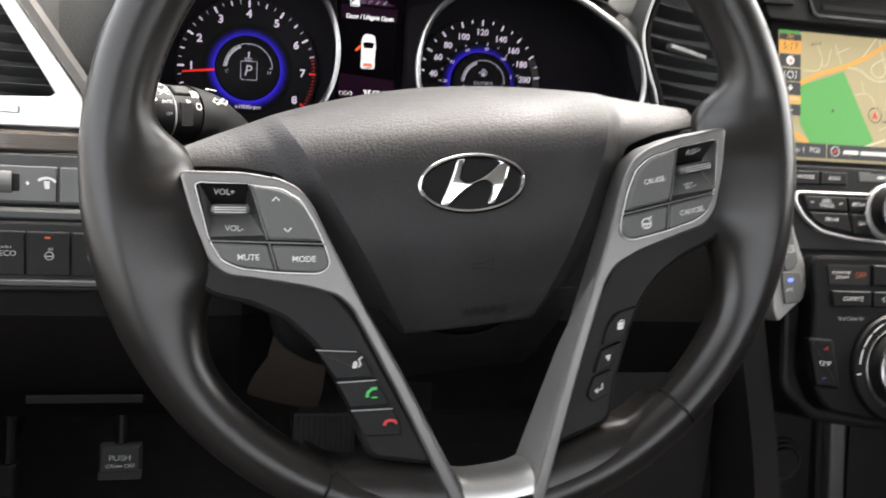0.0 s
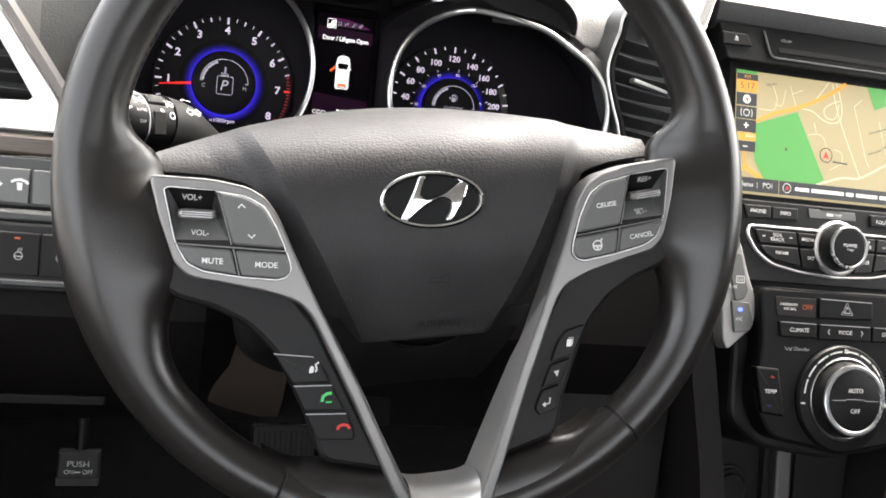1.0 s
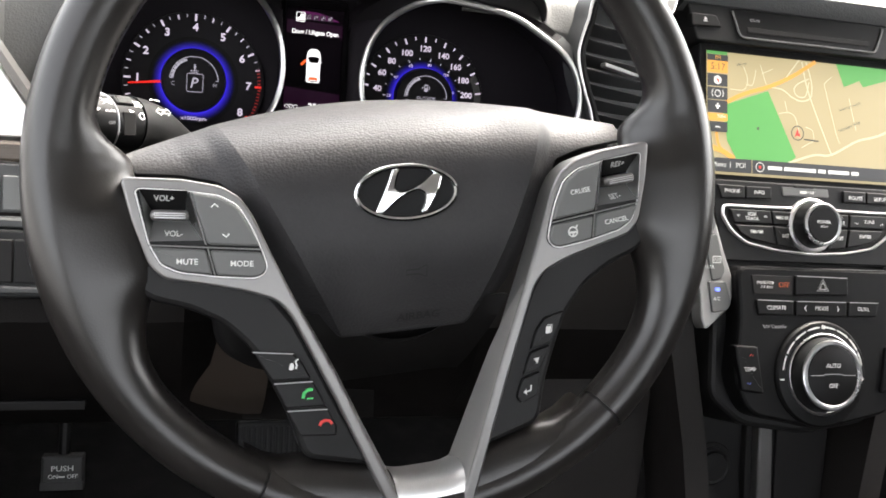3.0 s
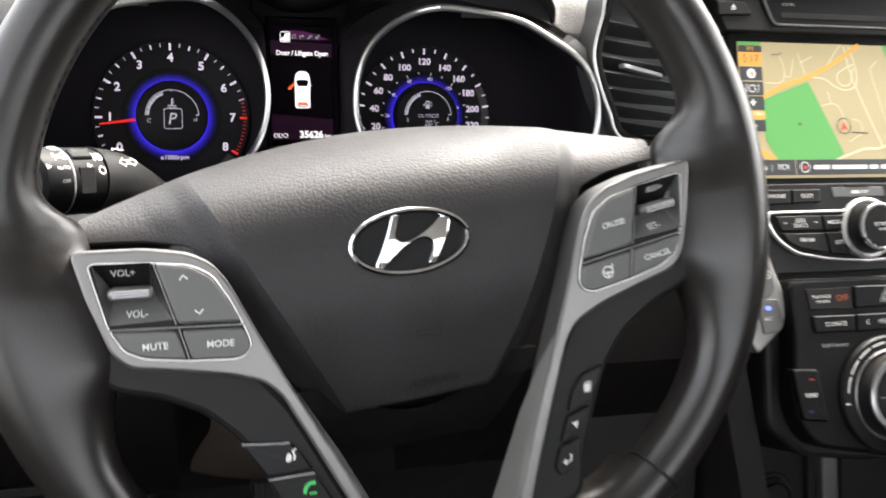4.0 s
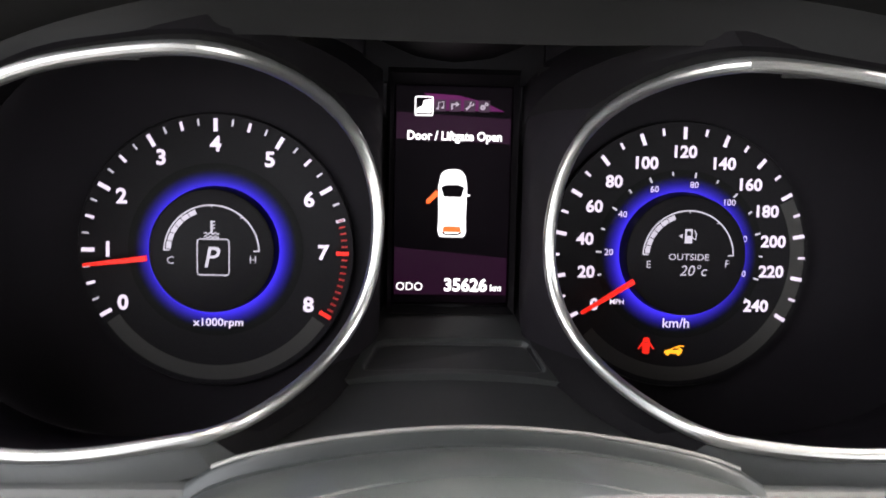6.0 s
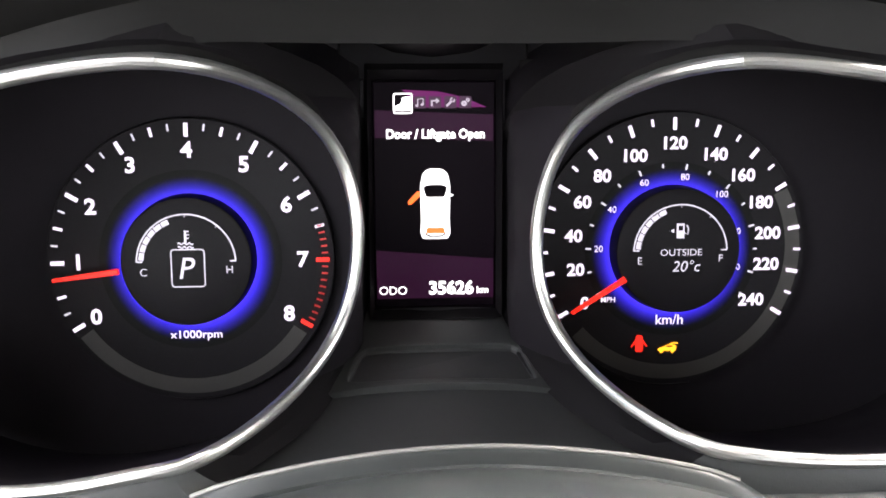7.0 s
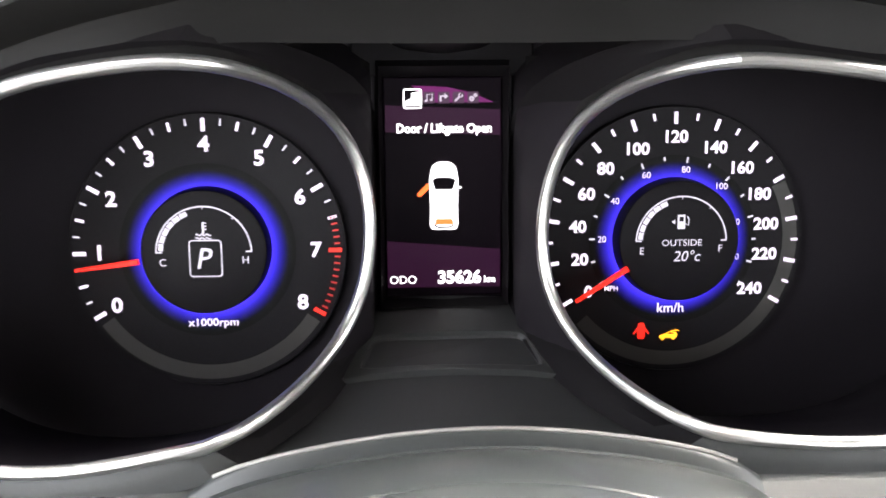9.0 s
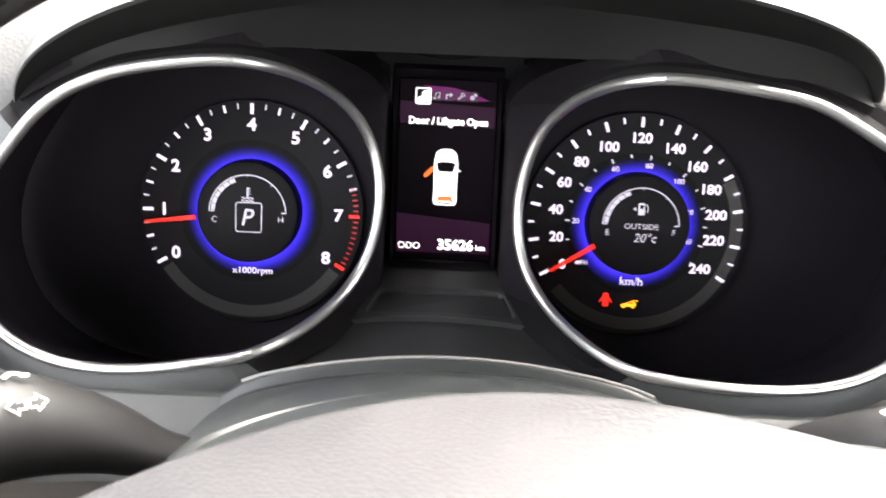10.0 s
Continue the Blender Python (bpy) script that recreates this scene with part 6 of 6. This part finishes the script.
part("scale_text", words("200m", -0.0762, -0.0757, 0.0026, -0.0012), MAP_WHITE, scr, smooth=0)
part("compass", fill(arc(-0.08, -0.0462, 0.0036, 0, 360, 24)[:-1], -0.0011), MAP_WHITE, scr, smooth=0)
part("compass_needle", fill([(-0.0818, -0.0448), (-0.0785, -0.0458), (-0.0792, -0.0488)], -0.0013), MAP_RED, scr, smooth=0)
g = stroke(arc(-0.08, -0.0572, 0.0026, 0, 360, 20), 0.0008, -0.0012)
for k in (0, 180):
    stroke(arc(-0.08, -0.0572, 0.0052, k - 35, k + 35, 8), 0.0007, -0.0012, g)
part("speaker_icon", g, MAP_WHITE, scr, smooth=0)
g = words("+", -0.08, -0.0678, 0.006, -0.0012, bold=0.05)
stroke([(-0.0822, -0.0845), (-0.0778, -0.0845)], 0.0011, -0.0012, g)
part("zoom_marks", g, MAP_WHITE, scr, smooth=0)
area("bar", [(SX0, -0.1205), (-0.0482, -0.1205), (-0.0482, -0.1092), (SX0, -0.1092)], -0.0009, MAP_DARK, "dark menu bar")
area("bar", [(-0.0475, -0.1205), (SX1, -0.1205), (SX1, -0.1092), (-0.0475, -0.1092)], -0.0009, MAP_DARK, "dark address bar")
part("menu_text", words("Menu", -0.0785, -0.1148, 0.0042, -0.0012), MAP_WHITE, scr, smooth=0)
part("poi_text", words("POI", -0.0585, -0.1148, 0.0042, -0.0012), MAP_WHITE, scr, smooth=0)
part("divider", stroke([(-0.0682, -0.1172), (-0.0682, -0.1125)], 0.0005, -0.0012), MAP_WHITE, scr, smooth=0)
part("address_circle", stroke(arc(-0.0405, -0.1148, 0.0037, 0, 360, 24), 0.0007, -0.0012), MAP_WHITE, scr, smooth=0)
part("address_dot", fill(arc(-0.0405, -0.1148, 0.0014, 0, 360, 12)[:-1], -0.0012), MAP_RED, scr, smooth=0)
for x0, x1 in ((-0.033, -0.0195), (-0.0175, 0.0135), (0.0155, 0.023), (0.0255, 0.0465), (0.0485, 0.056)):
    part("address_text", fill(box_outline(x0, -0.1164, x1, -0.1133, 0.0004), -0.0012), MAP_WHITE, scr, "white bar", smooth=0)

# audio controls
aud = thing("audio_panel", STACK, "dark audio control panel with a silver surround and round volume knob", "audio panel")
part("upper_face", prism(soft([(CX - 0.0915, -0.1275), (CX + 0.0915, -0.1275), (CX + 0.0895, -0.192), (CX - 0.08, -0.192), (CX - 0.0885, -0.15)], 0.003), 0.0, 0.02, 0.001), BLACK, aud, "smooth dark grey face")
for o, s, x in (([(-0.0845, -0.1318), (-0.0592, -0.1318), (-0.0592, -0.1418), (-0.0802, -0.1428)], "PHONE", -0.0712), ([(-0.0582, -0.1318), (-0.0345, -0.1318), (-0.0345, -0.1414), (-0.0582, -0.1418)], "INFO", -0.0463),
                ([(0.0345, -0.131), (0.0572, -0.131), (0.0572, -0.1405), (0.0352, -0.1405)], "ROUTE", 0.0465), ([(0.0582, -0.131), (0.0862, -0.131), (0.082, -0.1405), (0.0582, -0.1405)], "SETUP", 0.071)):
    b = part("button", prism(soft(o, 0.001)[::-1], -0.0022, 0.004, 0.0009), BLACK, aud, "dark grey button")
    part("lettering", words(s, x, -0.1367, 0.003, -0.0026, bold=0.01), PRINT, b, smooth=0)
card = part("card_flap", prism(soft([(-0.0238, -0.1305), (0.0206, -0.1305), (0.0216, -0.1372), (-0.0225, -0.1378)], 0.0006), -0.0008, 0.004, 0.0004), BUTTON, aud, "grey card slot flap")
part("lettering", words("MAP", 0.004, -0.1342, 0.0024, -0.0012), PRINT, card, smooth=0)
part("card_mark", fill(box_outline(-0.007, -0.1353, -0.0005, -0.1331, 0.0004), -0.0012), PRINT, card, smooth=0)
part("flap_notch", prism(box_outline(-0.012, -0.1305, 0.007, -0.1288, 0.0005), -0.0012, 0.004, 0.0002), MATT, aud, "dark finger notch")
wing = [(-0.0775, -0.1492), (0.0825, -0.149), (0.084, -0.157), (0.0775, -0.168), (0.064, -0.177), (0.036, -0.182), (0.003, -0.1838), (-0.03, -0.1815), (-0.057, -0.1765), (-0.0705, -0.1675), (-0.0785, -0.1555)]
o = [Vector(p) for p in soft(wing, 0.005, 5)]
part("surround", loft([[Vector((p.x, y, p.y)) for p in q] for q, y in ((inset(o, -0.0024), 0.004), (inset(o, -0.0022), -0.0012), (inset(o, -0.0012), -0.0024), (inset(o, -0.0002), -0.0022), (inset(o, 0.0002), 0.0))], closed=True), SILVER, aud, "bright silver surround")
part("recess", prism(o, -0.0006, 0.006, 0.0002), MATT, aud, "black recess")
AUDIO_KEYS = [([(-0.0735, -0.1508), (-0.0358, -0.1508), (-0.034, -0.1618), (-0.069, -0.1618)], "SEEK", -0.0535, -0.1545, "TRACK"), ([(-0.0348, -0.1508), (-0.0155, -0.1508), (-0.0155, -0.162), (-0.0328, -0.162)], "MEDIA", -0.0252, -0.1562, ""),
        ([(-0.0682, -0.1632), (-0.0338, -0.1632), (-0.0305, -0.1782), (-0.055, -0.1742), (-0.064, -0.1695)], "FM/AM", -0.049, -0.1685, ""), ([(-0.0326, -0.1632), (-0.0155, -0.1634), (-0.0125, -0.1808), (-0.0292, -0.1785)], "SAT", -0.022, -0.1708, ""),
        ([(0.0205, -0.1508), (0.0395, -0.1508), (0.0388, -0.162), (0.021, -0.162)], "MAP", 0.0295, -0.1545, "VOICE"), ([(0.041, -0.1508), (0.079, -0.1508), (0.074, -0.1618), (0.0402, -0.1618)], "TUNE", 0.0595, -0.1562, ""),
        ([(0.0208, -0.1634), (0.0388, -0.1632), (0.036, -0.1788), (0.0185, -0.1808)], "DEST", 0.029, -0.1708, ""), ([(0.0402, -0.1632), (0.0735, -0.1632), (0.069, -0.1695), (0.06, -0.1742), (0.0375, -0.1782)], "ENTER", 0.0555, -0.1685, "")]
for o2, s, x, z, s2 in AUDIO_KEYS:
    b = part("button", prism(soft(o2, 0.0012)[::-1], -0.0028, 0.002, 0.001), BLACK, aud, "dark grey button")
    part("lettering", words(s, x, z, 0.0028, -0.0032, bold=0.01), PRINT, b, smooth=0)
    if s2:
        part("lettering", words(s2, x, z - 0.0036, 0.0028, -0.0032, bold=0.01), PRINT, b, smooth=0)
    if s in ("SEEK", "TUNE"):
        g = bmesh.new()
        for xx, k in ((x - 0.0125, -1), (x + 0.0125, 1)):
            stroke([(xx - 0.0013, z - 0.0014 - 0.0006 * k), (xx, z - 0.0014 + 0.0006 * k), (xx + 0.0013, z - 0.0014 - 0.0006 * k)], 0.0006, -0.0032, g)
        part("arrows", g, PRINT, b, smooth=0)


def knob(parent, name, x, z, r, high, label, cap, skirt=1.32):
    k = part(name, turned([(r * skirt, 0.0), (r * skirt * 0.985, -0.003), (r * (skirt * 0.5 + 0.55), -0.0042), (r * 1.1, -0.0038)], x, z, 56), SILVER, parent, "silver knob base")
    part("grip", turned([(r * 1.1, 0.0), (r * 1.07, -high * 0.35), (r * 1.02, -high * 0.8), (r * 0.99, -high * 0.9)], x, z, 56), BLACK, k, "ribbed black grip")
    part("knob_ring", turned([(r * 1.0, -high * 0.86), (r * 1.0, -high * 0.97), (r * 0.96, -high), (r * 0.88, -high * 1.0), (r * 0.85, -high * 0.96)], x, z, 56), STEEL, k, "bright metal ring")
    part("cap", turned([(r * 0.86, -high * 0.9), (r * 0.85, -high * 0.955), (r * 0.8, -high * 0.985), (0.0, -high * 0.99)], x, z, 48), cap, k, "dark knob cap")
    return k


kn = knob(aud, "volume_knob", CX + 0.0005, -0.161, 0.0172, 0.017, "volume knob", GLOSS)
part("lettering", words("POWER", CX + 0.0005, -0.1595, 0.0026, -0.0172, bold=0.01), PRINT, kn, smooth=0)
part("lettering", words("PUSH", CX + 0.0005, -0.1632, 0.0018, -0.0172), PRINT, kn, smooth=0)
part("lettering", words("VOL", CX - 0.002, -0.1405, 0.002, -0.0006), PRINT, aud, smooth=0)

# climate controls
CL = STACK @ pose(0, -0.012, 0, 0, 0, 0)
cli = thing("climate_panel", CL, "black climate control panel with a large silver-ringed fan dial", "climate panel")
C0 = 0.0045
face = [(C0 - 0.0785, -0.196), (C0 + 0.0845, -0.196), (C0 + 0.09, -0.235), (C0 + 0.082, -0.29), (C0 + 0.066, -0.313), (C0, -0.3255), (C0 - 0.066, -0.313), (C0 - 0.08, -0.285), (C0 - 0.0745, -0.235)]
part("panel", prism(soft(face, 0.012, 6), 0.0, 0.04, 0.003), GLOSS, cli)
part("seam", stroke([(C0 - 0.083, -0.1965), (C0, -0.1985), (C0 + 0.083, -0.1965)], 0.0008, -0.0004), MATT, cli, smooth=0)
def clkey(o, name="button", mat=GLOSS):
    b = part(name, prism(soft(o, 0.0012)[::-1], -0.0018, 0.004, 0.0009), mat, cli, "black button")
    part("button_edge", stroke([(o[0][0] + 0.0012, o[0][1] - 0.0004), (o[1][0] - 0.0012, o[1][1] - 0.0004)], 0.0006, -0.0021), PRINT_GREY, b, "fine bright upper edge", smooth=0)
    return b
X = -0.0095
b = part("indicator", prism(soft([(X - 0.051, -0.2035), (X - 0.0135, -0.2035), (X - 0.0135, -0.2185), (X - 0.0485, -0.218)], 0.0012)[::-1], -0.0006, 0.003, 0.0003), MATT, cli, "black airbag indicator")
part("lettering", words("PASSENGER", X - 0.0385, -0.2092, 0.0021, -0.0009), PRINT, b, smooth=0)
part("lettering", words("AIR BAG", X - 0.0375, -0.2126, 0.0021, -0.0009), PRINT, b, smooth=0)
part("off_lamp", words("OFF", X - 0.0215, -0.2108, 0.004, -0.0009), PRINT_ORANGE, b, "orange lettering", smooth=0)
b = clkey([(X - 0.0115, -0.2028), (X + 0.0385, -0.2035), (X + 0.0385, -0.2178), (X - 0.0115, -0.2185)], "hazard_button")
for r, w in ((0.0062, 0.0008), (0.0036, 0.0007)):
    tri = [(X + 0.0138 + r * math.cos(radians(a)), -0.2115 + r * math.sin(radians(a))) for a in (90, 210, 330)]
    part("hazard_icon", stroke(tri, w, -0.0024, closed=True), PRINT if r < 0.005 else PRINT_GREY, b, smooth=0)
for o, s, x in (([(X - 0.0475, -0.2225), (X - 0.0128, -0.223), (X - 0.0135, -0.2345), (X - 0.0455, -0.2345)], "CLIMATE", X - 0.0292), ([(X - 0.0112, -0.223), (X + 0.0372, -0.223), (X + 0.0372, -0.235), (X - 0.0112, -0.235)], "MODE", X + 0.013), ([(X + 0.0388, -0.223), (X + 0.0685, -0.223), (X + 0.066, -0.2345), (X + 0.0388, -0.235)], "DUAL", X + 0.0532)):
    b = clkey(o)
    part("lettering", words(s, x, -0.2288, 0.0031, -0.0022), PRINT, b, smooth=0)
    if s == "MODE":
        g = bmesh.new()
        for xx, k in ((x - 0.0155, -1), (x + 0.0155, 1)):
            stroke([(xx - 0.0009 * k, -0.2268), (xx + 0.0009 * k, -0.2288), (xx - 0.0009 * k, -0.2308)], 0.0006, -0.0022, g)
        part("arrows", g, PRINT, b, smooth=0)
part("lettering", words("CleanAir", X - 0.0258, -0.2436, 0.0028, -0.0004), PRINT_GREY, cli, smooth=0)
g = stroke([(X - 0.0405, -0.2422), (X - 0.0388, -0.2448), (X - 0.0372, -0.2425), (X - 0.0358, -0.245), (X - 0.0345, -0.2425)], 0.0008, -0.0004)
part("leaf_mark", g, PRINT_GREY, cli, smooth=0)
for s in (-1, 1):
    o = [(C0 - 0.0003 + s * 0.0815, -0.258), (C0 + s * 0.0612, -0.2592), (C0 + s * 0.0552, -0.2962), (C0 + s * 0.0752, -0.2935)]
    b = part("temperature_rocker", prism(soft(o if s > 0 else o[::-1], 0.002), -0.0035, 0.004, 0.0016), GLOSS, cli, "black temperature rocker")
    x = C0 + s * 0.0685
    part("lettering", words("TEMP", x, -0.277, 0.0031, -0.0039), PRINT, b, smooth=0)
    part("warmer_mark", stroke([(x - 0.0016 - s * 0.001, -0.2665), (x - s * 0.001, -0.2652), (x + 0.0016 - s * 0.001, -0.2665)], 0.0006, -0.0039), PRINT_RED, b, smooth=0)
    part("cooler_mark", stroke([(x - 0.0016 + s * 0.001, -0.2872), (x + s * 0.001, -0.2885), (x + 0.0016 + s * 0.001, -0.2872)], 0.0006, -0.0039), PRINT_BLUE, b, smooth=0)
DZ, C1 = -0.2808, 0.0025
base = part("dial_base", turned([(0.0425, 0.001), (0.042, -0.002), (0.0405, -0.0038), (0.033, -0.0048), (0.0325, -0.003)], C1, DZ, 72), GLOSS, cli, "raised black dial base")
g = bmesh.new()
for i in range(8):
    a = 12 + 20.5 * i + (1.5 if i > 3 else -1.5)
    stroke(arc(C1, DZ, 0.0372, a, a + 17.5, 8), 0.0013, -0.0048, g)
part("fan_scale", g, PRINT, base, "white fan scale", smooth=0)
g = bmesh.new()
for k in range(4):
    fill(arc(C1 + 0.0012 * math.cos(k * math.pi / 2 + 0.6), DZ + 0.0375 + 0.0012 * math.sin(k * math.pi / 2 + 0.6), 0.00085, 0, 360, 8)[:-1], -0.0049, g)
part("fan_icon", g, PRINT, base, smooth=0)
part("scale_sign", stroke([(C1 - 0.0402, DZ - 0.004), (C1 - 0.0362, DZ - 0.004)], 0.001, -0.0049), PRINT, base, smooth=0)
part("scale_sign", words("+", C1 + 0.0375, DZ - 0.004, 0.004, -0.0049, bold=0.03), PRINT, base, smooth=0)
part("base_ring", turned([(0.0326, -0.003), (0.0326, -0.0058), (0.0318, -0.0064), (0.031, -0.005)], C1, DZ, 64), STEEL, base, "thin bright ring")
kn = knob(cli, "fan_dial", C1, DZ, 0.0275, 0.0165, "fan dial", GLOSS, 1.16)
part("lettering", words("AUTO", C1, DZ + 0.0075, 0.0034, -0.0167), PRINT, kn, smooth=0)
part("lettering", words("OFF", C1, DZ - 0.0082, 0.0034, -0.0167), PRINT, kn, smooth=0)
part("divider", stroke([(C1 - 0.021, DZ), (C1 - 0.009, DZ), (C1 - 0.008, DZ + 0.001), (C1 + 0.008, DZ + 0.001), (C1 + 0.009, DZ), (C1 + 0.021, DZ)], 0.0005, -0.0166), PRINT_GREY, kn, smooth=0)

# silver wings with buttons at the edges of the stack
for s in (-1, 1):
    wing = thing("side_button_trim", STACK @ pose(CX, -0.004, 0, 0, 0, 0), "satin silver side trim with two grey buttons", "trim", "stack side trims")
    o = [(s * a, b) for a, b in ((0.0965, -0.15), (0.0885, -0.165), (0.0825, -0.185), (0.0742, -0.2065), (0.0746, -0.222), (0.0785, -0.2305), (0.0985, -0.2475), (0.1025, -0.24), (0.1055, -0.2))]
    part("trim", prism(soft(o if s < 0 else o[::-1], 0.004), 0.0, 0.014, 0.0015), WING, wing, "satin silver trim")
    for top, bot, text in ((-0.172, -0.207, "REAR"), (-0.209, -0.2318, "A/C"), (-0.155, -0.1705, "FRONT")):
        i0, i1 = 0.0772 + (-0.2285 - top) * -0.22, 0.0772 + (-0.2285 - bot) * -0.22
        o = [(s * (0.0985 + (top + 0.2) * 0.12), top), (s * i0, top), (s * (i1 + 0.0005), bot + 0.006), (s * (i1 + 0.004), bot), (s * 0.094, bot - 0.002)]
        b = part("button", prism(soft(o if s < 0 else o[::-1], 0.002), -0.0018, 0.004, 0.0009), BUTTON, wing, "grey button")
        part("lettering", words(text, s * ((i0 + i1) / 2 + 0.0115), bot + 0.009, 0.0026, -0.0023), PRINT, b, smooth=0)
        if text == "A/C":
            part("button_lamp", fill(box_outline(s * 0.0898 - 0.0022, -0.2168, s * 0.0898 + 0.0022, -0.214, 0.0008), -0.0023), GLOW_LED, b, "glowing blue lamp", smooth=0)
        elif text == "REAR":
            g = stroke([Vector(p) for p in box_outline(s * 0.0905 - 0.0035, -0.1945, s * 0.0905 + 0.0035, -0.1895, 0.0008)], 0.0006, -0.0023, closed=True)
            for k in (-1, 0, 1):
                stroke([(s * 0.0905 + 0.0018 * k, -0.1935), (s * 0.0905 + 0.0018 * k, -0.1905)], 0.0005, -0.0023, g)
            part("defrost_icon", g, PRINT, b, smooth=0)

# ---- console below the stack ----
con = thing("floor_console", DIAL, "dark grey floor console with a round power socket", "console")
part("tray_back", prism(soft([(0.31, -0.29), (0.47, -0.29), (0.47, -0.42), (0.31, -0.42)], 0.006), -0.115, -0.08, 0.003), BLACK, con, "dark tray back")
for a, b, c in (((0.262, -0.19), (0.315, -0.42), (0.0, 0)), ((0.487, -0.19), (0.47, -0.42), (0, 0))):
    rows = [[Vector((a[0] + dx, -0.165, a[1])), Vector((a[0] + dx + (b[0] - a[0]) * 0.6, -0.16, (a[1] + b[1]) / 2 - 0.01)), Vector((b[0] + dx - 0.004, -0.16, b[1]))] for dx in (0.0, 0.012, 0.022)]
    part("side_wing", solid(rows, (0, 0.07, 0)), CONSOLE, con, "dark grey console side")
rows = [[Vector((x, y, z)) for y, z in ((-0.12, -0.23), (-0.115, -0.29), (-0.11, -0.36), (-0.1, -0.45))] for x in (0.16, 0.2, 0.25, 0.285)]
part("knee_side", solid(rows, (0, 0.012, 0)), CONSOLE, con, "dark console flank")
sock = part("power_socket", turned([(0.0175, 0.0), (0.0172, -0.004), (0.0155, -0.0052), (0.0135, -0.004), (0.0132, 0.004)], 0.3505, -0.346, 40), BLACK, con, "black power socket", Matrix.Translation((0, -0.116, 0)))
part("socket_lid", turned([(0.0134, -0.002), (0.0125, -0.006), (0.0, -0.0065)], 0.3505, -0.346, 32), BLACK, sock, "black socket lid")
part("socket_ground", turned([(0.021, 0.0), (0.02, -0.0015), (0.0, -0.0015)], 0.3505, -0.346, 32), MATT, sock, "black socket mount")
part("rail", prism(soft([(0.3845, -0.29), (0.3985, -0.29), (0.411, -0.42), (0.395, -0.42)], 0.002), -0.13, -0.1, 0.002), GREY, con, "grey bright rail")
part("rail_gap", prism(soft([(0.3775, -0.29), (0.3835, -0.29), (0.394, -0.42), (0.387, -0.42)], 0.001), -0.122, -0.1, 0.001), MATT, con, "dark gap")
part("bin", prism(soft([(0.412, -0.29), (0.468, -0.29), (0.468, -0.42), (0.42, -0.42)], 0.003), -0.118, -0.1, 0.001), MATT, con, "dark open bin")
